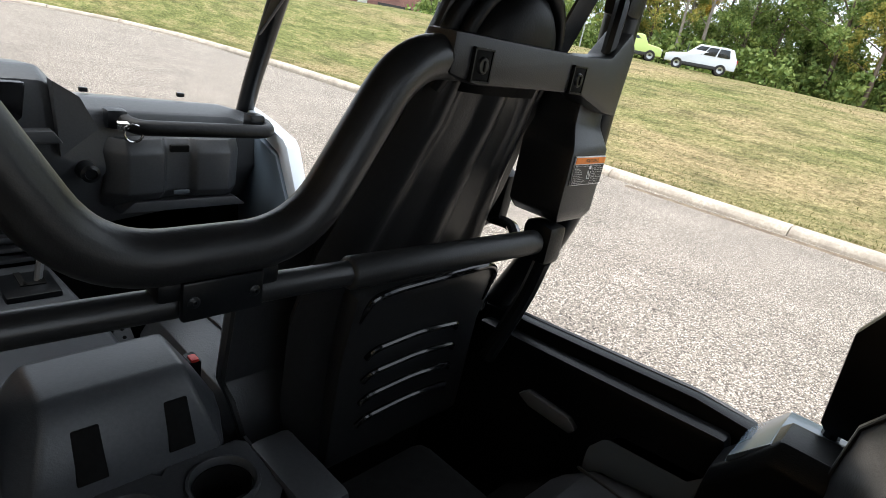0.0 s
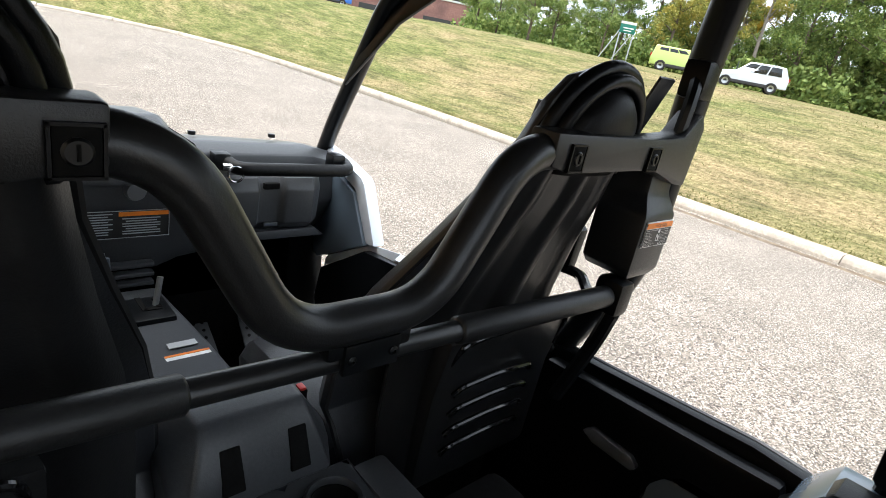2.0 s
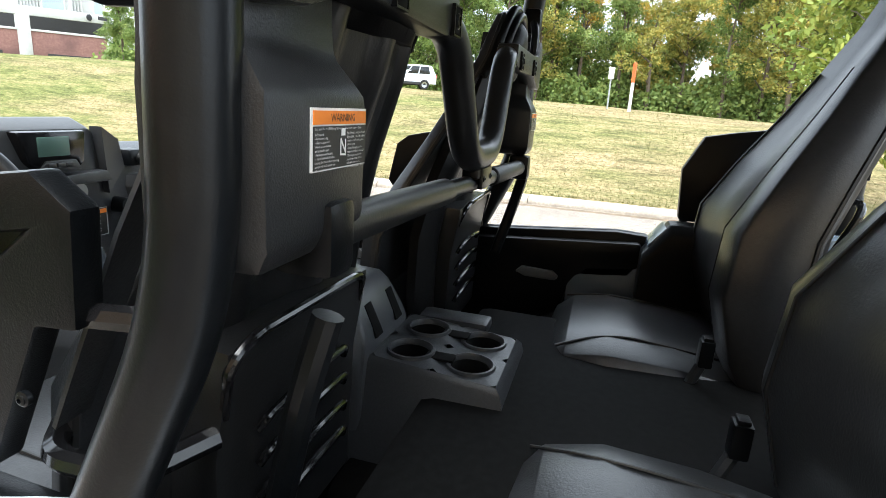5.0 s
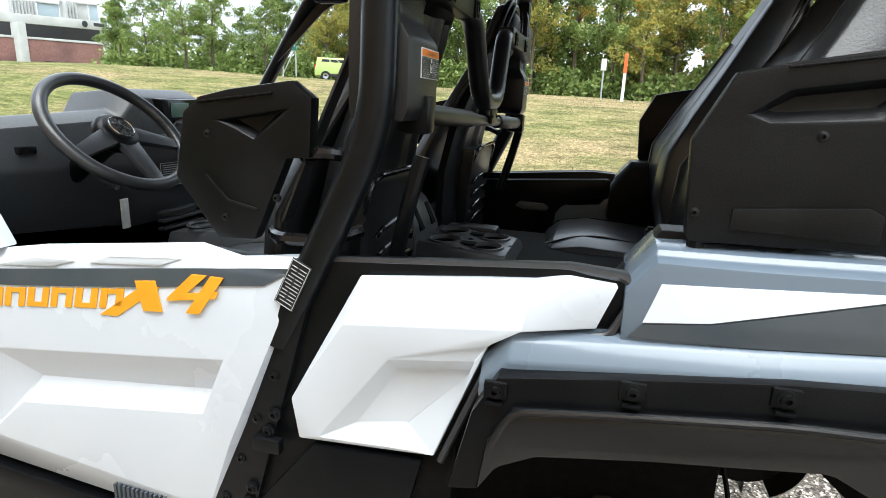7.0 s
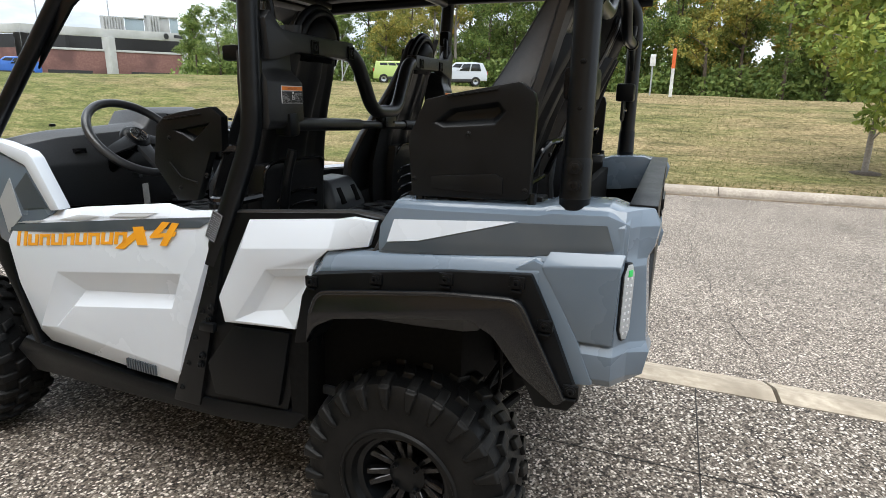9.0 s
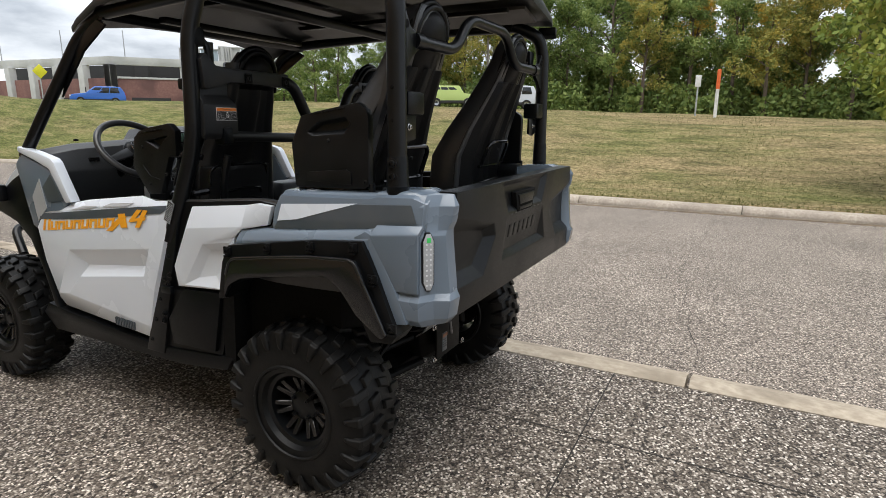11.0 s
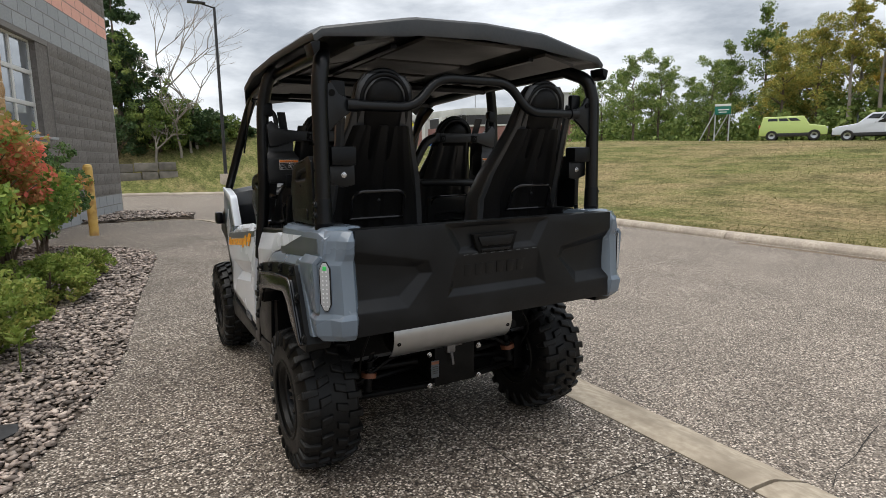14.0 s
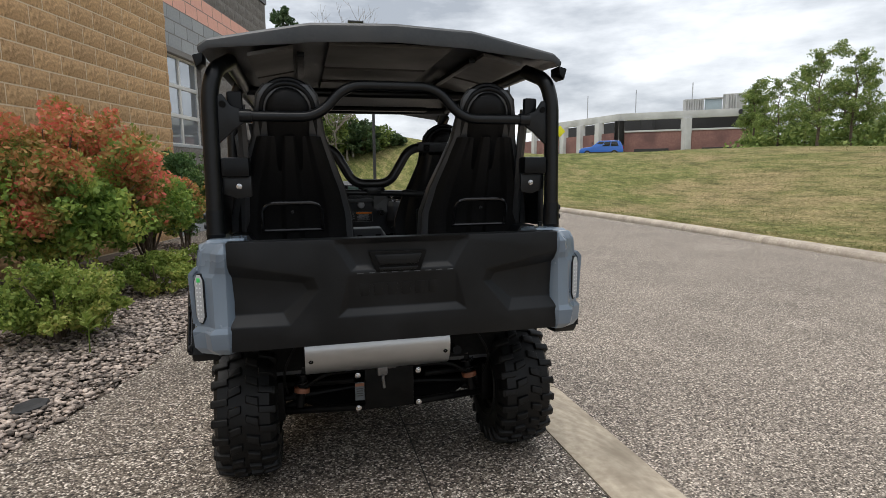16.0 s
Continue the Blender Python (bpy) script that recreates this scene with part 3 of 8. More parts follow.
# undergrowth closes the belt below the crowns
rng = np.random.default_rng(8)
cs, rs = [], []
for h in np.arange(43.4, 126, 0.5):
    for dist in (48.2, 52.0, 57.5, 65):
        x, y = (dist + rng.uniform(-1.5, 1.5)) * math.sin(radians(h)), (dist + rng.uniform(-1.5, 1.5)) * math.cos(radians(h))
        top = (2.0 if h < 60 else 4.2) * rng.uniform(0.4, 1.2)
        top = top * (0.42 if dist < 50 else 1.0)
        for z in np.arange(0.2, top + 0.3, 0.8):
            cs.append((x, y, bank_z(x, y) + z))
            rs.append(rng.uniform(0.5, 1.0))
v, f = leaf_cloud(rng, cs, rs, 40, 0.2)
tagged(new("undergrowth", numpy_mesh("undergrowth", v, f, M_LEAF[0])), "dense dark green undergrowth below the trees", "undergrowth", kind="stuff")

# the young tree on the bank
young = tree("young_tree", 31, 5.0, 1.75, leafy("leaf_young", [(0.1, 0.15, 0.035), (0.2, 0.27, 0.06), (0.33, 0.38, 0.08), (0.47, 0.44, 0.11)]), "young planted green tree with pale trunk on the lawn bank",
             trunk_r=0.05, leaves=8200, size=0.07, low=0.1, bark=M_BARK_PALE, clumps=90)
YX, YY = 11.3, -4.15
young.matrix_basis = Matrix.Translation((YX, YY, bank_z(YX, YY)))
mul = tagged(part("mulch_ring", lathe([(0.0, 0.0), (0.012, 0.14), (-0.01, 0.26), (-0.05, 0.3)], 20, "z"), M_SOIL), "ring of dark mulch round the young tree", "mulch", kind="stuff")
mul.location = (YX, YY, bank_z(YX, YY) + 0.02)

# ---------------------------------------------------------------- posts, sign, lamp posts
M_WHITE = mat("white_paint", (0.75, 0.75, 0.73), 0.5, color2=(0.82, 0.82, 0.8), scale=15, wear=(0.6, 0.6, 0.57), wear_scale=4)
M_ORANGE = mat("orange_paint", (0.75, 0.13, 0.03), 0.5, color2=(0.8, 0.17, 0.04), scale=10)
M_BLACKPOST = mat("black_post", (0.02, 0.02, 0.022), 0.45, color2=(0.035, 0.035, 0.035), scale=12)
M_STEEL = mat("galvanised", (0.45, 0.46, 0.47), 0.45, 0.7, color2=(0.55, 0.56, 0.57), scale=40)

mk = thing("marker_post", "white marker post with an orange top", "marker post", (20, -0.33, bank_z(20, -0.33) - 0.05))
part("pole", tube([(0, 0, 0), (0.0, 0, 1.02)], 0.055, 12), M_WHITE, mk)
part("sleeve", tube([(0, 0, 1.0), (0, 0, 1.62)], 0.062, 12), M_ORANGE, mk, "orange sleeve")
part("cap", lathe([(1.62, 0.062), (1.65, 0.05), (1.66, 0.0)], 12, "z"), M_ORANGE, mk, "orange cap")
mk2 = thing("sign_post", "thin pale post with a small white sign plate", "sign post", (21.5, 0.42, bank_z(21.5, 0.42) - 0.05))
part("pole", tube([(0, 0, 0), (0, 0, 1.45)], 0.03, 8), M_STEEL, mk2)
part("plate", box((-0.035, 0, 1.32), (0.012, 0.2, 0.42), 0.004), M_WHITE, mk2, "white plate")

M_GREEN = mat("sign_green", (0.01, 0.14, 0.1), 0.45, color2=(0.015, 0.17, 0.12), scale=8)
gx, gy = 28.4, 17.8
gz = bank_z(gx, gy)
sg = thing("framed_sign", "green sign with a white strip on braced white legs", "sign", (gx, gy, gz))
sg.rotation_euler = (0, 0, radians(-50))
sg.scale = (0.72, 0.72, 0.72)
part("panel", box((0, -0.05, 2.35), (1.15, 0.06, 0.62), 0.01), M_GREEN, sg, "green panel with plain pale bars")
part("strip", box((0, -0.05, 2.76), (1.15, 0.06, 0.16), 0.01), M_WHITE, sg, "white strip")
part("lettering", box((0.05, -0.085, 2.4), (0.75, 0.01, 0.08)), M_WHITE, sg)
part("lettering", box((0.0, -0.085, 2.22), (0.55, 0.01, 0.07)), M_WHITE, sg)
for sx in (-0.5, 0.5):
    part("leg", tube([(sx, 0, -0.3), (sx, 0, 2.85)], 0.05, 8), M_STEEL, sg)
part("brace", tube([(-0.5, 0, 2.3), (-1.7, 0.3, -0.3)], 0.045, 8), M_STEEL, sg)
part("brace", tube([(0.5, 0, 2.3), (-0.7, 0.5, -0.3)], 0.045, 8), M_STEEL, sg)


def lamp_post(x, y, z, height, arm, turn):
    lp = thing("street_lamp", "tall dark street lamp with a flat arm head", "street lamp", (x, y, z))
    lp.rotation_euler = (0, 0, turn)
    part("base", lathe([(-0.4, 0.33), (0.55, 0.33), (0.6, 0.3), (0.6, 0.0)], 20, "z"), M_KERB, lp, "round concrete base")
    part("pole", tube([(0, 0, 0.6), (0, 0, height)], 0.08, 10, radii=[0.1, 0.07]), M_BLACKPOST, lp)
    part("arm", tube([(0, 0, height - 0.05), (arm * 0.5, 0, height + 0.08)], 0.045, 8), M_BLACKPOST, lp)
    part("head", box((arm * 0.75, 0, height + 0.13), (arm * 0.75, 0.32, 0.1), 0.03), M_BLACKPOST, lp)
    return lp


lamp_post(3.9, 31.6, bank_z(3.9, 31.6) - 0.1, 9.6, -1.2, 0.0)
lamp_post(17.5, 45, bank_z(17.5, 45) - 0.2, 9.2, 1.4, 0.3)

# ---------------------------------------------------------------- cars on the upper road
M_GLASS_DARK = mat("car_glass", (0.015, 0.018, 0.02), 0.06, spec=0.7)
M_TYRE = mat("tyre_rubber", (0.012, 0.012, 0.012), 0.85, color2=(0.022, 0.021, 0.02), scale=60, bump=0.001, wear=(0.05, 0.045, 0.04), wear_scale=7)
M_RIM = mat("car_rim", (0.35, 0.36, 0.37), 0.3, 0.8)
M_RED = mat("tail_red", (0.35, 0.015, 0.012), 0.25)


def car(name, label, paint, x, y, turn, length=4.6, height=1.7, pickup=False, boxy=False):
    c = thing(name, label, "car", (x, y, bank_z(x, y)))
    c.rotation_euler = (0, 0, turn)
    hl, hw = length / 2, 0.9
    if boxy:
        prof = [(-hl, 0.35), (-hl, 0.85), (-hl * 0.96, 1.0), (-hl * 0.9, height), (hl * 0.3, height), (hl * 0.48, 1.05), (hl * 0.93, 0.92), (hl, 0.7), (hl, 0.35)]
    elif pickup:
        prof = [(-hl, 0.45), (-hl, 1.08), (-hl * 0.5, 1.12), (-hl * 0.36, height), (hl * 0.16, height), (hl * 0.4, 1.12), (hl * 0.94, 1.0), (hl, 0.75), (hl, 0.45)]
    else:
        prof = [(-hl, 0.4), (-hl, 0.95), (-hl * 0.98, 1.1), (-hl * 0.84, height * 0.97), (-hl * 0.6, height), (hl * 0.1, height * 0.99), (hl * 0.42, 1.08), (hl * 0.92, 0.92), (hl, 0.7), (hl, 0.4)]
    rings = []
    for yy, inset in ((-hw, 0.0), (-hw * 0.55, 0.02), (hw * 0.55, 0.02), (hw, 0.0)):
        rings.append([(px * (1 if abs(yy) < hw else 0.985), yy * (1 if pz < 1.1 else 0.86), pz) for px, pz in prof])
    part("body", bevelled(loft(rings), 0.06, 3, 20), paint, c)
    gz0, gz1 = 1.1, height - 0.12
    for s in (-1, 1):
        w = [(-hl * (0.78 if not pickup else 0.42), gz0), (-hl * (0.72 if not pickup else 0.34), gz1), (hl * 0.08, gz1), (hl * 0.34, gz0)]
        (xa, _), (xb, _), (xc, _), (xd, _) = w
        cuts = (0.0, 0.34, 0.68, 1.0) if not pickup else (0.0, 0.5, 1.0)
        for f0, f1 in zip(cuts, cuts[1:]):
            g = 0.05 / (xd - xa)
            pane = [(xa + (xd - xa) * (f0 + g * (f0 > 0)), gz0), (xb + (xc - xb) * (f0 + g * (f0 > 0)), gz1), (xb + (xc - xb) * (f1 - g * (f1 < 1)), gz1), (xa + (xd - xa) * (f1 - g * (f1 < 1)), gz0)]
            bm = plate(pane, "y", s * 0.835 - 0.012, s * 0.835 + 0.012, 0.004)
            part("side_window", bm, M_GLASS_DARK, c)
        part("sill_trim", box((0, s * 0.885, 0.42), (hl * 1.5, 0.04, 0.2), 0.02), M_BLACKPOST, c, "dark lower trim")
        for xx in (-hl * 0.6, hl * 0.62):
            wh = part("wheel", lathe([(-0.1, 0.2), (-0.1, 0.31), (-0.07, 0.345), (0.07, 0.345), (0.1, 0.31), (0.1, 0.2)], 24, "y"), M_TYRE, c)
            wh.location = (xx, s * 0.84, 0.345)
            part("rim", lathe([(0.02 * s, 0.0), (0.06 * s, 0.08), (0.09 * s, 0.2), (-0.05 * s, 0.205)], 16, "y"), M_RIM, wh)
    part("windscreen", plate([(-0.7, 1.12), (-0.64, height - 0.1), (0.64, height - 0.1), (0.7, 1.12)], "x", hl * 0.4, hl * 0.43), M_GLASS_DARK, c).visible_shadow = True
    for s in (-1, 1):
        part("tail_light", box((-hl + 0.03, s * 0.74, 0.95), (0.09, 0.2, 0.26), 0.02), M_RED, c, "red tail light")
        part("headlight", box((hl - 0.1, s * 0.7, 0.78), (0.16, 0.3, 0.14), 0.03), M_WHITE, c, "pale headlight")
    part("bumper", box((hl - 0.04, 0, 0.45), (0.12, 1.6, 0.22), 0.04), M_BLACKPOST, c, "dark lower bumper")
    return c


def polar(h, d):
    return d * math.sin(radians(h)), d * math.cos(radians(h))


def seen_from(h, d):
    """A place at heading h and distance d from the pad's rear edge."""
    return -2.0 + d * math.sin(radians(h)), -2.1 + d * math.cos(radians(h))


car("white_suv", "silver-white sport utility car on the upper road", mat("car_white", (0.55, 0.575, 0.62), 0.25, color2=(0.59, 0.615, 0.66), coat=0.6), *seen_from(67.6, 45.0), radians(112), 4.4, 1.72)
car("lime_car", "lime green boxy compact car on the upper road", mat("car_lime", (0.42, 0.52, 0.15), 0.28, color2=(0.44, 0.55, 0.16), coat=0.6), *seen_from(62.0, 45.2), radians(-62), 3.9, 1.6, boxy=True)
car("blue_suv", "blue sport utility car parked by the garage", mat("car_blue", (0.02, 0.12, 0.5), 0.28, color2=(0.025, 0.14, 0.55), coat=0.6), *polar(30.4, 62), radians(148))

# ---------------------------------------------------------------- parking garage
M_CONC = mat("garage_concrete", (0.5, 0.5, 0.49), 0.8, color2=(0.58, 0.58, 0.56), scale=0.8, wear=(0.42, 0.42, 0.4), wear_scale=0.3)
M_GBRICK = mat("garage_brick", (0.2, 0.1, 0.085), 0.85, color2=(0.26, 0.135, 0.115), scale=5, wear=(0.14, 0.075, 0.07), wear_scale=0.4)
# near-black that stands for the shade inside garage and room
M_DARKIN = mat("inside_shade", (0.03, 0.03, 0.03), 0.9)
M_BGLASS = mat("pale_glass", (0.35, 0.42, 0.45), 0.12, spec=0.8)
G0 = Vector((40.2, 98.5, 0))
G1 = Vector((*polar(31.8, 84), 0))
G2 = Vector((*polar(43.9, 84), 0))
gar = thing("parking_garage", "parking garage of pale concrete decks over dark brick", "parking garage", (0, 0, 0))
GB = 3.0


def deck(a, b, z0, z1, back, material, name, label=""):
    d = (b - a).normalized()
    n2 = Vector((-d.y, d.x, 0))
    if n2.y < 0:
        n2 = -n2
    pts = [a + n2 * back, b + n2 * back, b + n2 * (back + 0.5), a + n2 * (back + 0.5)]
    return part(name, plate([(p.x, p.y) for p in pts], "z", z0, z1, 0.02), material, gar, label, smooth=30)


for a, b in ((G0, G1), (G1, G2)):
    deck(a, b, GB - 4, GB + 3.75, 0, M_GBRICK, "brick_wall", "dark brick lower wall")
    deck(a, b, GB + 5.4, GB + 6.4, 0, M_CONC, "parapet", "pale concrete parapet")
    deck(a, b, GB - 4, GB + 6.0, 6, M_DARKIN, "back_wall", "near-black wall standing for the shade inside")
    n_c = 6 if a == G0 else 2
    for k in range(n_c + 1):
        p = a.lerp(b, k / n_c)
        part("column", box((p.x, p.y, GB + 0.9), (0.9, 1.2, 9.0), 0.03), M_CONC, gar)
    d = (b - a)
    for k in range(n_c):
        p = a.lerp(b, (k + 0.5) / n_c)
        nrm2 = Vector((d.y, -d.x, 0)).normalized()
        if nrm2.y > 0:
            nrm2 = -nrm2
        if k % 2 == 0 or b == G2:
            q = p + nrm2 * 0.02
            m = Matrix.Translation((q.x, q.y, GB + 0.4)) @ Matrix.Rotation(math.atan2(d.y, d.x), 4, "Z")
            # no hole in the brick: a near-black box gives the opening's shade
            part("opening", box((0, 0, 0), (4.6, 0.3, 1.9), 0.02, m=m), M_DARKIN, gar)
deck(G1.lerp(G2, 0.755), G1.lerp(G2, 0.925), GB + 6.2, GB + 8.6, 4, M_CONC, "stair_tower", "pale stair tower")
deck(G1.lerp(G2, 0.625), G1.lerp(G2, 0.75), GB + 6.2, GB + 8.2, 4, M_BGLASS, "glass_canopy", "glazed walkway")
deck(G1.lerp(G2, 0.93), G1.lerp(G2, 0.985), GB + 6.2, GB + 8.6, 4, M_BGLASS, "glass_canopy", "glazed stair bay")
for k in range(8):
    p = G1.lerp(G2, 0.625 + 0.0179 * k)
    part("mullion", box((p.x, p.y + 4.2, GB + 7.2), (0.12, 0.6, 2.1), 0.0), M_CONC, gar)
for k in range(4):
    p = G1.lerp(G2, 0.93 + 0.0183 * k)
    part("mullion", box((p.x, p.y + 4.2, GB + 7.4), (0.12, 0.6, 2.5), 0.0), M_CONC, gar)
deck(G1.lerp(G2, 0.62), G1.lerp(G2, 0.755), GB + 8.2, GB + 8.4, 3.8, M_CONC, "walkway_roof", "thin pale roof edge")
deck(G1.lerp(G2, 0.755), G1.lerp(G2, 0.99), GB + 8.6, GB + 8.8, 3.8, M_CONC, "tower_roof", "thin pale roof edge")
deck(G1, G2, GB + 3.7, GB + 3.95, -0.08, M_CONC, "ledge", "pale ledge over the brick")
part("sign_dot", lathe([(0, 0.0), (0, 0.36), (0.1, 0.36)], 20, "y"), M_BLACKPOST, gar).location = (G1.lerp(G2, 0.86).x, G1.lerp(G2, 0.86).y - 0.4, GB + 5.9)
part("sign_bar", box((0, 0, 0), (1.9, 0.1, 0.4)), M_BLACKPOST, gar).location = (G1.lerp(G2, 0.95).x, G1.lerp(G2, 0.95).y - 0.4, GB + 5.9)
for k in range(4):
    p = G0.lerp(G2, 0.2 + 0.22 * k)
    part("deck_lamp", tube([(p.x, p.y + 5, GB + 6), (p.x, p.y + 5, GB + 11)], 0.07, 6), M_STEEL, gar)
# yellow crossing sign near the garage
cx, cy = polar(26.3, 58)
cs_ = thing("crossing_sign", "yellow diamond warning sign on a post", "road sign", (cx, cy, bank_z(cx, cy) - 0.2))
part("pole", tube([(0, 0, 0), (0, 0, 3.2)], 0.05, 8), M_STEEL, cs_)
part("diamond", box((0, -0.08, 2.8), (0.85, 0.03, 0.85), 0.01, m=Matrix.Translation((0, 0, 2.8)) @ Matrix.Rotation(radians(45), 4, "Y") @ Matrix.Translation((0, 0, -2.8))), mat("sign_yellow", (0.75, 0.7, 0.03), 0.5), cs_, "yellow diamond plate")

# ---------------------------------------------------------------- grass blades on the near bank
rng = np.random.default_rng(77)
V, F = [], []
for k in range(56000):
    i = rng.integers(0, len(KERB) - 1)
    p = KERB[i].lerp(KERB[i + 1], rng.uniform())
    if not (-12 < p.y < 27 and p.x > 3):
        continue
    q = p + nrm[i] * (0.3 + 11.5 * rng.uniform() ** 1.7)
    z = bank_z(q.x, q.y)
    a, h, w = rng.uniform(0, 6.28), rng.uniform(0.018, 0.05), rng.uniform(0.006, 0.015)
    lx, ly = rng.normal(0, 0.035, 2)
    c, s = math.cos(a) * w, math.sin(a) * w
    o = len(V)
    V += [(q.x - c, q.y - s, z - 0.01), (q.x + c, q.y + s, z - 0.01), (q.x + lx, q.y + ly, z + h)]
    F.append((o, o + 1, o + 2))
M_BLADE = leafy("grass_blades", [(0.085, 0.105, 0.03), (0.15, 0.155, 0.055), (0.23, 0.21, 0.09), (0.35, 0.295, 0.165)], trans=0.35)
tagged(new("grass_blades", numpy_mesh("grass_blades", V, F, M_BLADE)), "short dry grass blades on the bank", "grass", kind="stuff")

# ---------------------------------------------------------------- building at the left
WD = Vector((0.267, 0.964)).normalized()          # along the wall
WN = Vector((WD.y, -WD.x))                        # out of the wall
W0 = Vector((-3.2, 11.2))
COURSE, BLK = 0.305, 0.61


def wall_m(s, out, z):
    p = W0 + WD * s + WN * out
    return Matrix.Translation((p.x, p.y, z)) @ Matrix.Rotation(math.atan2(WD.y, WD.x), 4, "Z")


def split_mat(name, c1, c2, var=0.1, chip=0.62):
    return mat(name, c1, 0.9, color2=c2, scale=14, bump=0.024, bump_scale=24, objvar=var, wear=[chip * v for v in c1], wear_scale=17)


M_TAN = split_mat("tan_block", (0.47, 0.295, 0.148), (0.62, 0.405, 0.215))
M_DGREY = split_mat("dark_grey_block", (0.165, 0.153, 0.142), (0.21, 0.195, 0.18), 0.08, 0.85)
M_GREY = mat("smooth_grey_block", (0.32, 0.338, 0.355), 0.8, color2=(0.37, 0.388, 0.4), scale=20, objvar=0.08)
M_PINK = mat("pink_block", (0.8, 0.43, 0.34), 0.8, color2=(0.85, 0.48, 0.385), scale=20, objvar=0.06)
M_MORTAR = mat("mortar", (0.66, 0.54, 0.38), 0.95, color2=(0.72, 0.6, 0.44), scale=60)
M_MORTARG = mat("mortar_grey", (0.2, 0.19, 0.18), 0.95, color2=(0.25, 0.24, 0.225), scale=60)
M_FRAME = mat("window_frame", (0.62, 0.62, 0.6), 0.5, color2=(0.68, 0.68, 0.66), scale=30)
M_PANE = mat("window_pane", (0.36, 0.39, 0.42), 0.02, 0.55, color2=(0.36, 0.39, 0.42), spec=0.9)

S_END = 6.9          # corner, at the far end
S_WIN0, S_WIN1 = -0.02, 2.4
Z_SILL, Z_HEAD, Z_TOP = 2.12, 4.16, 7.0
building = thing("wall_building", "split-face block building wall with a grid window", "building", kind="structure")


def wall_box(s0, s1, z0, z1, thick, out, material, name, label=""):
    bm = box(((s0 + s1) / 2, -thick / 2 + out, (z0 + z1) / 2), (s1 - s0, thick, z1 - z0))
    bm.transform(Matrix.Translation((W0.x, W0.y, 0)) @ Matrix.Rotation(math.atan2(WD.y, WD.x), 4, "Z") @ Matrix.Diagonal((1, -1, 1, 1)))
    bmesh.ops.reverse_faces(bm, faces=bm.faces)
    return part(name, bm, material, building, label)


wall_box(-30, S_WIN0, -0.4, Z_TOP, 0.4, 0.0505, M_MORTAR, "core")
wall_box(S_WIN1, S_END, -0.4, Z_TOP, 0.4, 0.0, M_MORTARG, "core")
wall_box(S_WIN0, S_WIN1, -0.4, Z_SILL, 0.4, 0.0, M_MORTARG, "core")
wall_box(S_WIN0, S_WIN1, Z_HEAD, Z_TOP, 0.4, 0.0, M_MORTARG, "core")
wall_box(-30, S_END, Z_TOP, Z_TOP + 0.25, 0.6, 0.06, M_BLACKPOST, "coping", "dark metal coping")
# return wall at the far corner
rb = box((S_END - 0.2, -4.2, 3.3), (0.4, 8, 7.4))
rb.transform(Matrix.Translation((W0.x, W0.y, 0)) @ Matrix.Rotation(math.atan2(WD.y, WD.x), 4, "Z") @ Matrix.Diagonal((1, -1, 1, 1)))
bmesh.ops.reverse_faces(rb, faces=rb.faces)
part("return_wall", rb, M_DGREY, building)


def split_block(seed, w=BLK, h=COURSE, rough_face=True):
    """A wall block with a rough split face; it faces local -y."""
    r = random.Random(seed)
    nx, nz = (5, 3) if rough_face else (1, 1)
    verts, faces = [], []
    for i in range(nx + 1):
        for k in range(nz + 1):
            e = i in (0, nx) or k in (0, nz)
            d = 0.0 if not rough_face else (0.0 if e else -0.01 - 0.018 * r.random())
            verts.append(((i / nx - 0.5) * (w - 0.024), d - 0.004, (k / nz) * (h - 0.024) + 0.012))
    for i in range(nx):
        for k in range(nz):
            a = i * (nz + 1) + k
            faces.append((a, a + nz + 1, a + nz + 2, a + 1))
    n0 = len(verts)
    x0, x1, z0, z1 = -(w - 0.024) / 2, (w - 0.024) / 2, 0.012, h - 0.012
    verts += [(x0, 0.06, z0), (x1, 0.06, z0), (x1, 0.06, z1), (x0, 0.06, z1), (x0, -0.004, z0), (x1, -0.004, z0), (x1, -0.004, z1), (x0, -0.004, z1)]
    b = n0
    faces += [(b + 4, b, b + 1, b + 5), (b + 5, b + 1, b + 2, b + 6), (b + 6, b + 2, b + 3, b + 7), (b + 7, b + 3, b, b + 4)]
    return verts, faces


def block_set(material, rough_face, name, n=5):
    out = []
    for i in range(n):
        v, f = split_block(i + 3, rough_face=rough_face)
        out.append(numpy_mesh(name, v, f, material, rough_face))
    return out


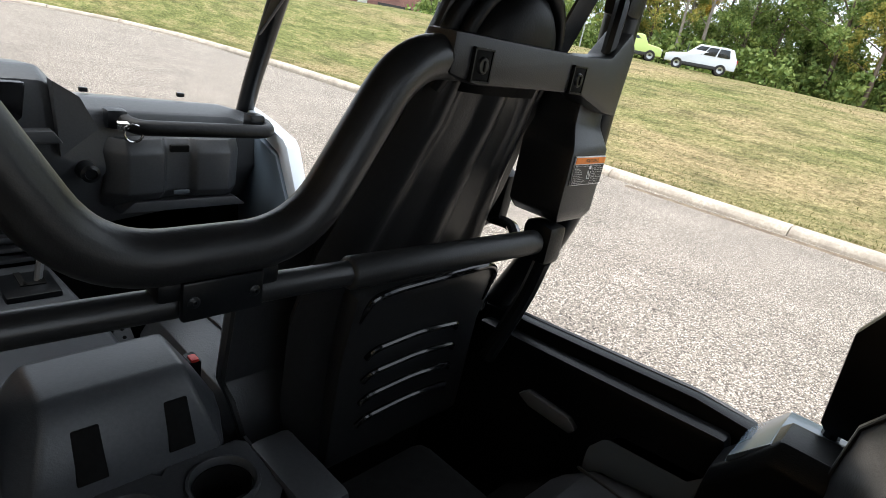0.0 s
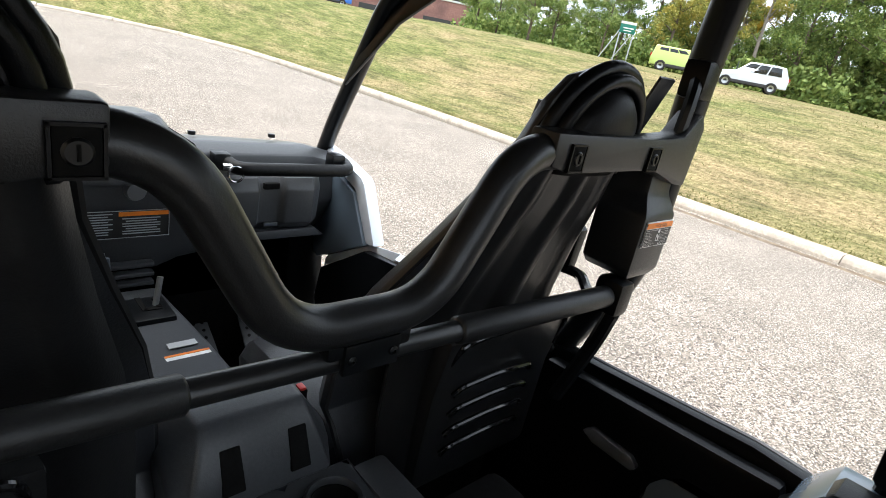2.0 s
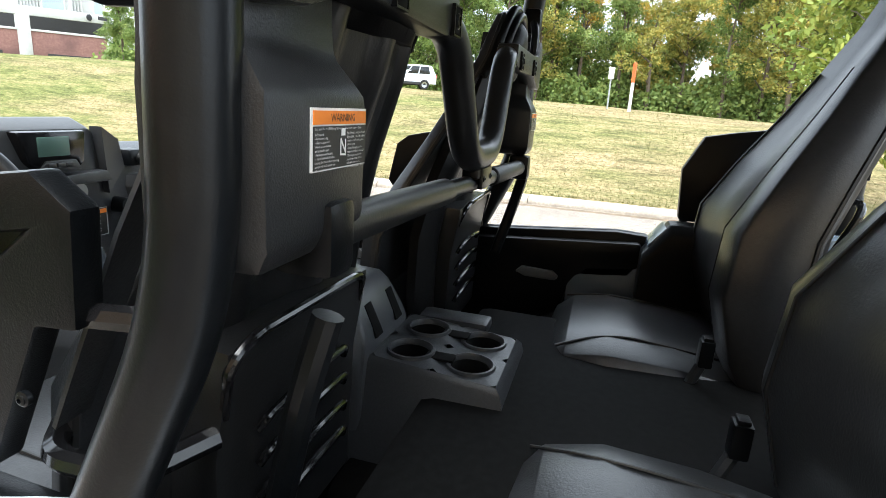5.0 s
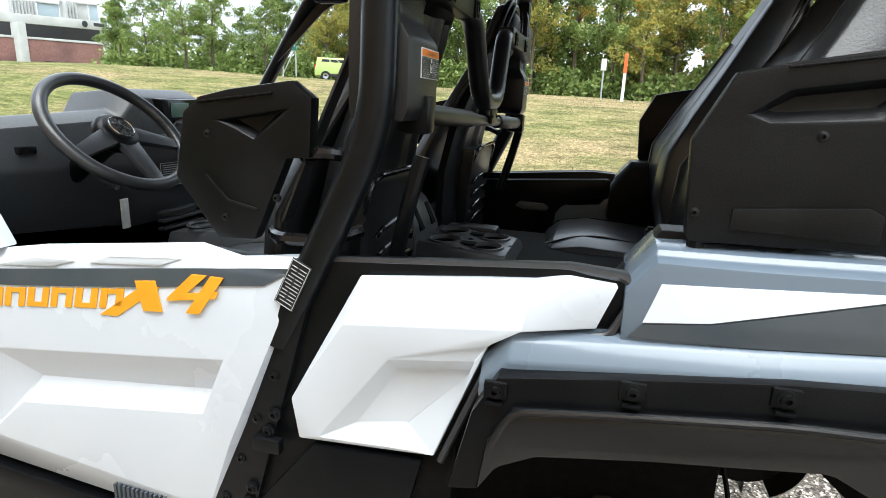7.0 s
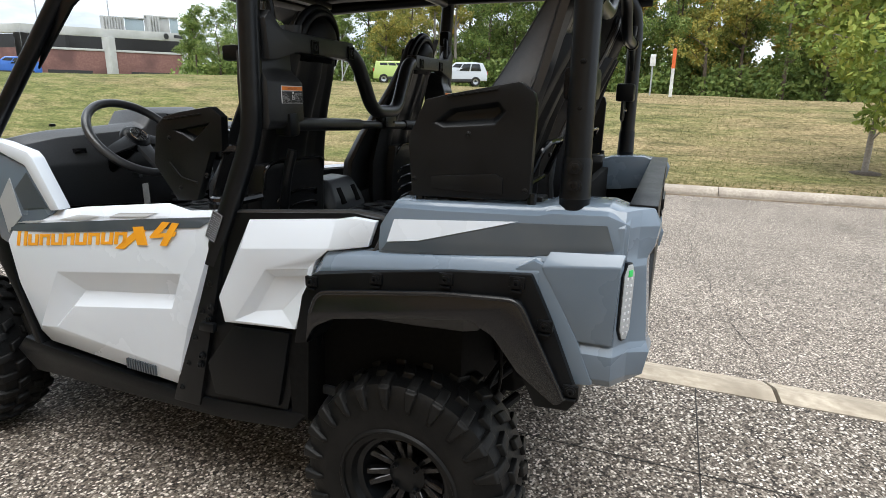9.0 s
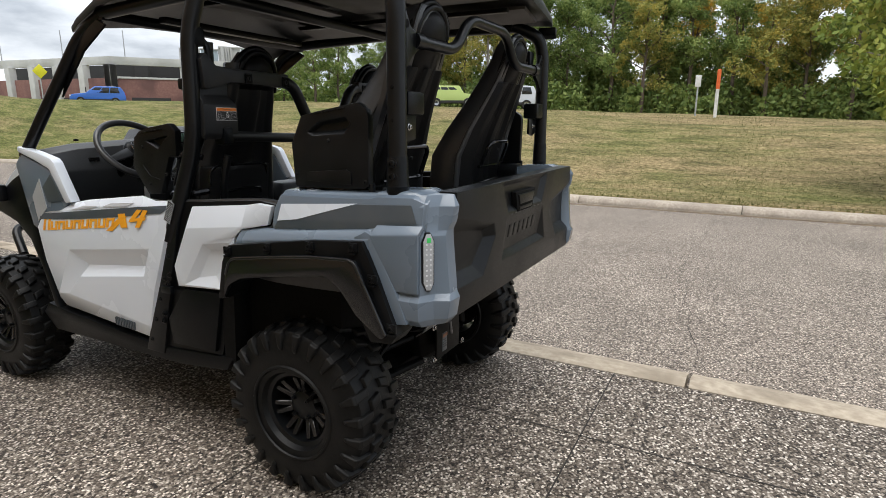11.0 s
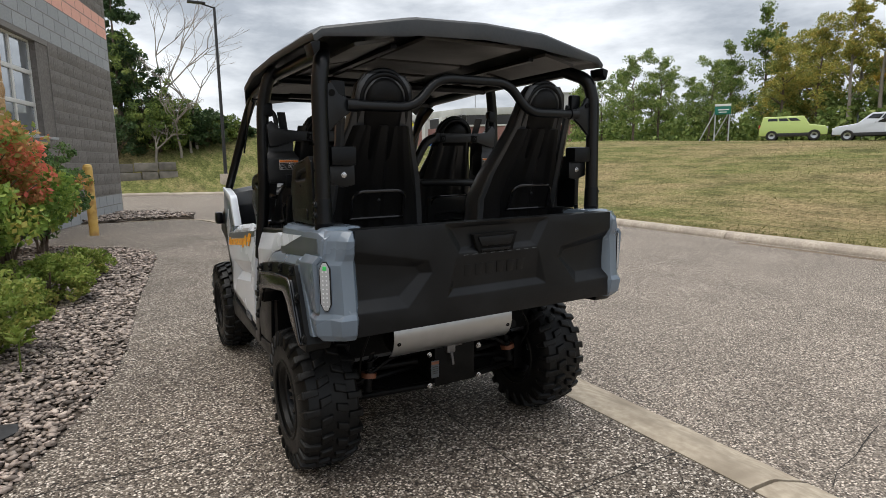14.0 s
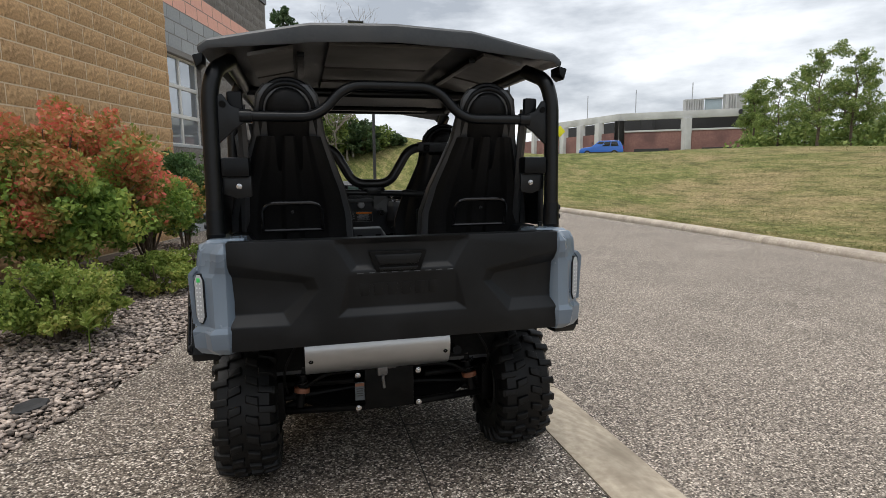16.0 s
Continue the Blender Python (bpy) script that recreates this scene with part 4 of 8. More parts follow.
SETS = {"tan": block_set(M_TAN, True, "block"), "dark": block_set(M_DGREY, True, "block"), "grey": block_set(M_GREY, False, "block"), "pink": block_set(M_PINK, False, "block")}
r_b = random.Random(2)
n_blocks = 0
far_blocks = {k: ([], []) for k in SETS}
for c in range(int(Z_TOP / COURSE) + 1):
    z = c * COURSE
    s = -12.0 + (BLK / 2 if c % 2 else 0)
    beside = Z_SILL - 0.1 < z + 0.15 < Z_HEAD + 0.02
    runs = [(-12.0, S_WIN0, True), (S_WIN1 if beside else S_WIN0, S_END - 0.05, False)]
    laid_row = []
    while s < S_END:
        for lo_, hi_, tan in runs:
            b0, b1 = max(s, lo_), min(s + BLK, hi_)
            if b1 - b0 > 0.05:
                laid_row.append((b0, b1, tan))
        s += BLK
    for b0, b1, tan in laid_row:
        mid = (b0 + b1) / 2
        if tan:
            kind = "tan"
        elif z > 5.7:
            kind = "dark"
        elif z > 5.1:
            kind = "pink"
        elif z > 4.1 or z < 0.55:
            kind = "grey"
        else:
            kind = "dark"
        out = 0.05 if kind == "tan" else 0.0
        M4 = wall_m(mid, out, z) @ Matrix.Diagonal(((b1 - b0) / BLK, 1, 1, 1))
        near = -5.5 < mid and z > 0.6 and n_blocks < 300
        if near:
            n_blocks += 1
            piece("block", r_b.choice(SETS[kind]), building, M4)
        else:
            v, f = far_blocks[kind]
            vv, ff = split_block(r_b.randrange(9), rough_face=kind in ("tan", "dark"))
            o = len(v)
            v += [tuple(M4 @ Vector(q)) for q in vv]
            f += [tuple(i + o for i in q) for q in ff]
for kind, (v, f) in far_blocks.items():
    ob = new("blockwork", numpy_mesh("blockwork", v, f, {"tan": M_TAN, "dark": M_DGREY, "grey": M_GREY, "pink": M_PINK}[kind], False))
    ob.parent = building
    tagged(ob, kind="stuff")

# window: frame, bars, panes
win = thing("window_1", "tall grid window with pale frame in a deep opening", "window", kind="structure")
WB = Matrix.Translation((W0.x, W0.y, 0)) @ Matrix.Rotation(math.atan2(WD.y, WD.x), 4, "Z")


def wbox(s0, s1, z0, z1, y0, y1, material, name, bevel=0.0):
    return part(name, box(((s0 + s1) / 2, (y0 + y1) / 2, (z0 + z1) / 2), (s1 - s0, y1 - y0, z1 - z0), bevel, m=WB), material, win)


wx = np.linspace(S_WIN0, S_WIN1 - 0.6, 3)
wz = np.linspace(Z_SILL, Z_HEAD, 4)
for i in range(3):
    wbox(wx[i] - 0.04, wx[i] + 0.04, Z_SILL, Z_HEAD, 0.14, 0.22, M_FRAME, "frame_bar", 0.008)
for k in range(4):
    wbox(S_WIN0, S_WIN1 - 0.6, wz[k] - 0.045, wz[k] + 0.045, 0.135, 0.225, M_FRAME, "frame_bar", 0.008)
for i in range(2):
    for k in range(3):
        wbox(wx[i] + 0.04, wx[i + 1] - 0.04, wz[k] + 0.045, wz[k + 1] - 0.045, 0.175, 0.185, M_PANE, "pane")
wbox(S_WIN1 - 0.6, S_WIN1, Z_SILL, Z_HEAD, 0.02, 0.3, M_DGREY, "jamb")
wbox(S_WIN0, S_WIN1, Z_SILL - 0.06, Z_SILL, -0.03, 0.24, M_GREY, "sill", 0.01)
# near-black sheet in place of the room's shade
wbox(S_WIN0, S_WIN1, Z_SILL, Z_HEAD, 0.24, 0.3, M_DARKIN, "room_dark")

# ---------------------------------------------------------------- bollard
bo = thing("bollard", "worn yellow steel bollard with rust at its foot", "bollard", (-1.95, 11.4, 0))
part("post", tube([(0, 0, -0.1), (0, 0, 1.43)], 0.09, 18), mat("bollard_yellow", (0.62, 0.4, 0.1), 0.6, color2=(0.7, 0.48, 0.16), scale=6, wear=(0.3, 0.15, 0.05), wear_scale=5), bo)
part("cap", lathe([(1.43, 0.09), (1.48, 0.07), (1.5, 0.0)], 18, "z"), MATS["bollard_yellow"], bo, "domed cap")

# ---------------------------------------------------------------- planting bed
bed_poly = [(p.x, p.y) for p in BED_EDGE] + [(-5.2, 10.6), (-20, 10.6), (-20, -9)]
bed = tagged(part("ground_bed", plate(bed_poly, "z", -0.3, -0.012, 0), M_SOIL), "dark soil of the planting bed", "planting bed", kind="structure")
isl_poly = [(-6, 14.4), (-1.5, 14.35), (-0.3, 14.3), (0.3, 14.6), (0.42, 15.4), (-0.2, 16.6), (-1.5, 17.5), (-6, 18.5)]
tagged(part("ground_island", plate(isl_poly, "z", -0.3, 0.03, 0.03), M_SOIL), "stone-covered island beyond the pad", "planting bed", kind="structure")


def pebble(rng, size):
    """A rounded flat pebble: a squashed, jittered octahedron split once."""
    base = [(1, 0, 0), (0, 1, 0), (-1, 0, 0), (0, -1, 0), (0, 0, 1), (0, 0, -1), (0.7, 0.7, 0.45), (-0.7, 0.7, 0.45), (-0.7, -0.7, 0.45), (0.7, -0.7, 0.45)]
    s = size * np.array((rng.uniform(0.8, 1.5), rng.uniform(0.6, 1.0), rng.uniform(0.35, 0.6)))
    v = np.array(base) * (1 + rng.uniform(-0.18, 0.18, (10, 1))) * s
    a = rng.uniform(0, 6.28)
    t = rng.normal(0, 0.3)
    c, sn = math.cos(a), math.sin(a)
    R = np.array([[c, -sn, 0], [sn, c, 0], [0, 0, 1]]) @ np.array([[1, 0, 0], [0, math.cos(t), -math.sin(t)], [0, math.sin(t), math.cos(t)]])
    f = [(0, 6, 9), (0, 1, 6), (1, 7, 6), (1, 2, 7), (2, 8, 7), (2, 3, 8), (3, 9, 8), (3, 0, 9), (4, 9, 6), (4, 6, 7), (4, 7, 8), (4, 8, 9), (5, 1, 0), (5, 2, 1), (5, 3, 2), (5, 0, 3)]
    return v @ R.T, f


def in_poly(x, y, poly):
    c, j = False, len(poly) - 1
    for i in range(len(poly)):
        (xi, yi), (xj, yj) = poly[i], poly[j]
        if (yi > y) != (yj > y) and x < (xj - xi) * (y - yi) / (yj - yi) + xi:
            c = not c
        j = i
    return c


def stones(poly, boxes, name, label, z0, seed):
    rng = np.random.default_rng(seed)
    V, F, o = [], [], 0
    for x0, x1, y0, y1, n, size in boxes:
        k = 0
        while k < n:
            x, y = rng.uniform(x0, x1), rng.uniform(y0, y1)
            k += 1
            if not in_poly(x, y, poly):
                continue
            v, f = pebble(rng, size * rng.uniform(0.6, 1.5))
            v = v + np.array((x, y, z0 + rng.uniform(-0.3, 0.7) * size))
            V += v.tolist()
            F += [(a + o, b + o, c + o) for a, b, c in f]
            o += 10
    tagged(new(name, numpy_mesh(name, V, F, M_STONE, True)), label, "stones", kind="stuff")


stones(bed_poly, [(-4.0, -1.0, 0.0, 4.5, 17000, 0.02), (-3.6, -0.9, 4.5, 10, 9500, 0.026), (-6.5, -2.2, -6, 0.0, 5000, 0.03)], "river_stones", "rounded river stones in pink, grey and tan over the bed", 0.0, 3)
stones(isl_poly, [(-5, 0.5, 14.2, 17.6, 2600, 0.05)], "island_stones", "grey river stones on the island", 0.05, 4)

# ---------------------------------------------------------------- shrubs
def shrub(name, label, x, y, rad, height, material, seed, leaves, size, stems=9, lift=0.25, clumps=110, tops=None):
    rng = np.random.default_rng(seed)
    s = thing(name, label, "shrub", (x, y, -0.02))
    wood = None
    tips = []
    for k in range(stems):
        a = rng.uniform(0, 6.28)
        r1 = rad * rng.uniform(0.35, 0.9)
        tip = Vector((math.cos(a) * r1, math.sin(a) * r1, height * rng.uniform(0.55, 0.92)))
        mid = Vector((tip.x * 0.35, tip.y * 0.35, tip.z * 0.5))
        w = tube([(rng.normal(0, 0.06), rng.normal(0, 0.06), -0.05), mid, tip], 0.02, 5, radii=[0.022, 0.015, 0.005])
        wood = w if wood is None else join(wood, w)
        tips.append(tip)
    cs, rs = [], []
    while len(cs) < clumps:
        d = rng.normal(size=3)
        d /= np.linalg.norm(d)
        k = rng.uniform(0.45, 1.0)
        p = np.array((d[0] * rad * k, d[1] * rad * k, height * (lift + (1 - lift) * (0.5 + 0.5 * d[2] * k))))
        bump = 1 + 0.16 * noise.noise(Vector(p * 2.2))
        cs.append(p * np.array((bump, bump, bump * 0.98)))
        rs.append(rad * rng.uniform(0.1, 0.2))
    part("stem", wood, M_BARK, s, smooth=60)
    high = [c[2] > height * (0.6 + 0.2 * math.sin(c[0] * 5 + c[1] * 3)) and tops is not None for c in cs]
    for up, m_, nm in ((False, material, "foliage"), (True, tops, "autumn_foliage")):
        pick = [k for k in range(len(cs)) if high[k] == up]
        if pick:
            v, f = leaf_cloud(rng, [cs[k] for k in pick], [rs[k] for k in pick], max(leaves // len(cs), 3), size, 0.8)
            o = new(nm, numpy_mesh(nm, v, f, m_))
            o.parent = s
    return s


M_BURN = leafy("leaf_burning", [(0.08, 0.14, 0.03), (0.22, 0.3, 0.07), (0.48, 0.28, 0.11), (0.76, 0.22, 0.155), (0.9, 0.18, 0.18)], trans=0.4)
M_BURNG = leafy("leaf_bush_green", [(0.06, 0.125, 0.028), (0.17, 0.28, 0.06), (0.34, 0.45, 0.1), (0.66, 0.44, 0.14)], trans=0.38)
M_LIME = leafy("leaf_low", [(0.05, 0.1, 0.024), (0.17, 0.25, 0.05), (0.34, 0.4, 0.1), (0.56, 0.47, 0.17)], trans=0.38)
M_DEEP = leafy("leaf_deep", [(0.035, 0.085, 0.03), (0.08, 0.16, 0.055), (0.15, 0.24, 0.085), (0.24, 0.32, 0.11)], trans=0.3)
shrub("burning_bush", "large burning bush turning orange-red over green", -3.35, 5.0, 1.4, 2.25, M_BURNG, 41, 46000, 0.034, 18, 0.2, 330, tops=M_BURN)
shrub("burning_bush", "burning bush with green leaves and reddish tips", -2.85, 7.2, 1.0, 1.6, M_BURNG, 42, 19000, 0.034, 14, 0.3, 190, tops=M_BURN)
shrub("evergreen_shrub", "deep green shrub by the wall", -2.62, 9.0, 0.8, 2.0, M_DEEP, 43, 15000, 0.028, 12, 0.15, 150)
shrub("low_shrub", "low lime-green spirea shrub", -2.55, 2.75, 0.62, 0.72, M_LIME, 44, 14000, 0.021, 14, 0.1, 190)
shrub("low_shrub", "low lime-green spirea shrub", -2.15, 4.6, 0.5, 0.55, M_LIME, 45, 8500, 0.021, 12, 0.1, 130)
shrub("low_shrub", "low lime-green spirea shrub", -3.6, 2.0, 0.7, 0.8, M_LIME, 46, 11000, 0.023, 14, 0.1, 150)
shrub("low_shrub", "low lime-green spirea shrub", -1.95, 6.2, 0.42, 0.42, M_LIME, 47, 4500, 0.02, 8, 0.1, 80)

# broad-leaved weed
wd = thing("weed", "broad-leaved green weed among the stones", "weed", (-2.12, 2.25, 0))
for k in range(9):
    a, l, e = k * 2.4, 0.13 - 0.006 * k, radians(22 + 6 * k)
    bm = poly_mesh([(0, 0, 0), (l * 0.45, 0.032, 0.008), (l, 0, -0.01), (l * 0.45, -0.032, 0.008)], [(0, 1, 2), (0, 2, 3)])
    bm.transform(Matrix.Translation((0, 0, 0.2 + 0.012 * k)) @ Matrix.Rotation(a, 4, "Z") @ Matrix.Rotation(-e, 4, "Y"))
    part("leaf", bm, M_LIME, wd)
part("stem", tube([(0, 0, -0.02), (0.01, 0, 0.3)], 0.006, 6), M_LIME, wd)

# dark flat stone at the bed's edge
fs_ = tagged(part("flat_stone", bevelled(plate([(-0.15, -0.05), (-0.06, -0.12), (0.1, -0.1), (0.15, 0.02), (0.06, 0.11), (-0.09, 0.09)], "z", -0.02, 0.045), 0.008), mat("slate", (0.014, 0.015, 0.017), 0.7, color2=(0.03, 0.031, 0.034), scale=14, bump=0.006, bump_scale=20)), "dark flat slate stone lying on the river stones", "stone")
fs_.location, fs_.rotation_euler = (-2.09, 1.12, 0.0), (radians(6), radians(-5), 0.5)
fs_.scale = (0.72, 0.72, 0.6)

# ---------------------------------------------------------------- far left: stone wall, rough planting
M_ROCK = mat("wall_stone", (0.13, 0.12, 0.105), 0.9, color2=(0.21, 0.19, 0.165), scale=3, bump=0.03, bump_scale=5, objvar=0.2)
sw = thing("wall_stones_far", "low retaining wall of stacked rough stones", "stone wall", kind="structure")
r_s = random.Random(9)
for c in range(2):
    x = -8.0
    while x < 0.9:
        w = r_s.uniform(0.7, 1.3)
        bm = box((x + w / 2, 33.2 + r_s.uniform(-0.06, 0.06), bank_z(x, 33) - 0.1 + c * 0.5 + 0.25), (w - 0.04, 0.6, 0.48), 0.06, 2)
        part("stone", bm, M_ROCK, sw)
        x += w
M_VINE = leafy("leaf_vine", [(0.018, 0.042, 0.018), (0.042, 0.08, 0.03), (0.07, 0.115, 0.042), (0.13, 0.155, 0.065)])
vine = tree("vine_tree", 51, 9.4, 1.9, M_VINE, "tall vine-covered tree, dark green, narrow at the top", leaves=11000, size=0.12, low=0.05, clumps=160, slim=False)
vine.matrix_basis = Matrix.Translation((-0.95, 37.5, bank_z(-0.95, 37.5) - 0.3))
for k, (x, y, r, h) in enumerate(((-5.5, 36, 2.2, 4.2), (-1.5, 35.2, 1.9, 2.8), (0.9, 35.6, 1.8, 3.4), (-8.5, 37, 2.4, 5.0), (-3.6, 35, 1.6, 2.6), (2.7, 36.2, 1.8, 2.8), (4.4, 36.7, 1.5, 1.9), (5.9, 37.2, 1.0, 1.0), (-0.9, 36.6, 1.4, 7.5), (0.4, 36.4, 1.4, 5.6), (1.8, 35.8, 1.5, 4.0), (3.6, 36.0, 1.5, 2.6))):
    shrub("wild_shrub", "tangled wild shrub behind the stone wall", x, y, r, h, M_VINE if k % 2 else M_LEAF[1], 60 + k, 4200, 0.09, 14, 0.05, 120).location.z = bank_z(x, y) - 0.2


def bare_tree(x, y, h, seed, label):
    """A leafless tree of forking grey branches."""
    r = random.Random(seed)
    t = thing("bare_tree", label, "tree", (x, y, bank_z(x, y) - 0.2))
    wood = []

    def grow(p, d, length, rad, depth):
        q = p + d * length
        wood.append(tube([p, p.lerp(q, 0.5) + Vector((r.gauss(0, 0.05), r.gauss(0, 0.05), 0)) * length, q], rad, 5, radii=[rad, rad * 0.85, rad * 0.65]))
        if depth:
            for _ in range(3 if depth > 2 else 2):
                nd = (d + Vector((r.gauss(0, 0.45), r.gauss(0, 0.45), r.gauss(0.08, 0.25)))).normalized()
                grow(q, nd, length * r.uniform(0.6, 0.82), rad * 0.6, depth - 1)

    grow(Vector((0, 0, 0)), Vector((r.gauss(0, 0.1), r.gauss(0, 0.1), 1)).normalized(), h * 0.3, 0.09, 5)
    part("bare_crown", join(*wood), M_BARK_PALE, t, smooth=60)
    return t


bare_tree(1.3, 36.4, 11.0, 3, "bare grey tree with fine forking branches")
bare_tree(3.0, 35.8, 7.5, 4, "bare grey tree with fine forking branches")
bare_tree(2.0, 35.0, 4.6, 5, "small bare tangled bush tree")
bare_tree(2.6, 35.4, 3.6, 7, "small bare tangled bush tree")
bare_tree(0.6, 34.6, 3.2, 6, "small bare tangled bush tree")

# ---------------------------------------------------------------- the side-by-side vehicle
V_BLACK = mat("textured_black_plastic", (0.0026, 0.0032, 0.0041), 0.3, color2=(0.0044, 0.0051, 0.0062), scale=180, bump=0.0005, bump_scale=420, wear=(0.006, 0.0067, 0.0076), wear_scale=6, spec=0.2)
V_DARKGREY = mat("dark_grey_plastic", (0.052, 0.0555, 0.0615), 0.36, color2=(0.061, 0.065, 0.0715), scale=180, bump=0.0005, bump_scale=420, spec=0.45)
V_SATIN = mat("satin_black_steel", (0.004, 0.0048, 0.0059), 0.3, color2=(0.0062, 0.0071, 0.0084), scale=40, bump=0.0003, bump_scale=300, spec=0.32)
V_UNDER = mat("dusty_black_steel", (0.0025, 0.0026, 0.0028), 0.45, color2=(0.0055, 0.0053, 0.0051), scale=30, bump=0.0004, bump_scale=200, spec=0.12, wear=(0.009, 0.0085, 0.008), wear_scale=9)
V_DASH = mat("dash_plastic", (0.05, 0.053, 0.058), 0.36, color2=(0.06, 0.063, 0.0685), scale=200, bump=0.0006, bump_scale=480, spec=0.46)
V_CONSOLE = mat("console_plastic", (0.034, 0.036, 0.0395), 0.36, color2=(0.042, 0.0445, 0.0485), scale=200, bump=0.0006, bump_scale=480, spec=0.46)
V_GATE = mat("tailgate_plastic", (0.0028, 0.0035, 0.0045), 0.33, color2=(0.0046, 0.0055, 0.0067), scale=220, bump=0.0007, bump_scale=520, wear=(0.009, 0.01, 0.0113), wear_scale=5, spec=0.28)
V_GLOSS = mat("gloss_black_steel", (0.008, 0.008, 0.009), 0.12, color2=(0.01, 0.01, 0.011), scale=20)
V_WHITE = mat("white_body", (0.76, 0.82, 0.905), 0.22, color2=(0.78, 0.84, 0.92), scale=4, coat=0.45, wear=(0.74, 0.8, 0.885), wear_scale=2.2)
V_GREY = mat("grey_body", (0.135, 0.175, 0.225), 0.26, color2=(0.147, 0.188, 0.24), scale=4, coat=0.55, wear=(0.128, 0.166, 0.212), wear_scale=2.0)
V_GREYD = mat("dark_grey_decal", (0.062, 0.078, 0.095), 0.35, color2=(0.085, 0.098, 0.11), scale=6, coat=0.3)
V_GREYL = mat("pale_grey_decal", (0.42, 0.44, 0.46), 0.3, color2=(0.45, 0.47, 0.49), scale=6, coat=0.3)
V_ORANGE = mat("orange_decal", (0.9, 0.38, 0.02), 0.35, color2=(0.92, 0.42, 0.03), scale=10)
V_VINYL = mat("black_vinyl", (0.03, 0.0318, 0.035), 0.29, color2=(0.037, 0.039, 0.0425), scale=90, bump=0.0008, bump_scale=260, spec=0.65)
V_FABRIC = mat("seat_shell_plastic", (0.0035, 0.0035, 0.0038), 0.45, color2=(0.006, 0.006, 0.0063), scale=120, bump=0.0005, bump_scale=300, spec=0.18)
# front seat shells: same plastic, paler to make up for missing cabin light
V_SHELL_LIT = mat("front_shell_lit", (0.0115, 0.0118, 0.0125), 0.33, color2=(0.0155, 0.0158, 0.0165), scale=120, bump=0.0005, bump_scale=300, spec=0.42)
# cabin tube and bracket: blacks lifted in colour to look better lit
V_TUBE_LIT = mat("black_tube_lit", (0.0125, 0.0128, 0.0136), 0.34, color2=(0.0165, 0.0169, 0.0178), scale=60, bump=0.0004, bump_scale=320, spec=0.5)
V_MOULD_LIT = mat("moulded_bracket_lit", (0.0135, 0.0142, 0.0156), 0.36, color2=(0.0175, 0.0184, 0.02), scale=220, bump=0.0006, bump_scale=520, spec=0.48)
V_SLEEVE = mat("foam_sleeve", (0.013, 0.0134, 0.0142), 0.42, color2=(0.018, 0.0184, 0.0193), scale=90, bump=0.0006, bump_scale=300, spec=0.4)
V_ALU = mat("bare_aluminium", (0.46, 0.47, 0.48), 0.3, 0.9, color2=(0.5, 0.51, 0.52), scale=12, bump=0.0001, bump_scale=60)
V_CHROME = mat("zinc_steel", (0.5, 0.5, 0.5), 0.2, 1.0)
V_RUBBER = mat("vehicle_tyre", (0.0026, 0.0029, 0.0033), 0.42, color2=(0.0058, 0.0061, 0.0064), scale=70, bump=0.0014, bump_scale=120, wear=(0.0095, 0.0094, 0.0092), wear_scale=8, spec=0.24)
V_LENS = mat("lamp_lens", (0.42, 0.435, 0.45), 0.12, color2=(0.42, 0.44, 0.46), scale=90, spec=0.6)
V_LED = mat("lamp_dot", (0.6, 0.61, 0.63), 0.2)
V_FLARE = mat("flare_plastic", (0.0042, 0.005, 0.0062), 0.2, color2=(0.0068, 0.0077, 0.009), scale=160, bump=0.0003, bump_scale=420, spec=0.75)
V_HANDLE = mat("handle_grey", (0.09, 0.098, 0.105), 0.35)
V_BUTTON = mat("buckle_red", (0.6, 0.03, 0.02), 0.35)
V_LENSG = mat("lamp_green_glint", (0.05, 0.55, 0.12), 0.3)
V_LABEL = mat("label_black", (0.015, 0.015, 0.015), 0.4)
V_LTEXT = mat("label_white", (0.7, 0.7, 0.7), 0.4)
V_SCREEN = mat("lcd_screen", (0.12, 0.22, 0.19), 0.25, color2=(0.14, 0.25, 0.21), scale=8)
V_SPRING = mat("rust_orange_part", (0.17, 0.062, 0.03), 0.5)
# matt black of floor and liners; also stands for shade in wells, slots, holes
V_BLACKSHADE = mat("matt_black_and_shade", (0.004, 0.004, 0.004), 0.8, color2=(0.007, 0.007, 0.007), scale=60, spec=0.12)

utv = thing("utility_vehicle", "white and grey four-seat side-by-side with a black roof and cage", "off-road vehicle")


def sub(name, label=""):
    """An empty part that gathers its own sub-parts under the vehicle."""
    o = new(name)
    o.parent = utv
    o.empty_display_size = 0.05
    return tagged(o, label=label)


def sided(name, make, material, parent=None, label="", smooth=35, sides=(-1, 1)):
    """Builds a left-hand part, and its mirror image on the right. Returns both."""
    out = []
    for s in sides:
        bm = make()
        if s > 0:
            mirror_bm(bm)
        out.append(part(name, bm, material, parent if not isinstance(parent, (list, tuple)) else parent[(s + 1) // 2], label, smooth))
    return out


def bolt_bm(c, axis="x", r=0.011, h=0.008, head=6):
    """A round washer head with a socket; it points along -axis."""
    a, b, d = c
    prof = [(0.004, r * 1.5), (-0.001, r * 1.5), (-0.002, r * 1.05), (-h, r), (-h - 0.001, r * 0.5), (-h + 0.004, r * 0.45), (-h + 0.004, 0.0)]
    bm = lathe(prof, 14, axis)
    bm.transform(Matrix.Translation(c))
    return bm


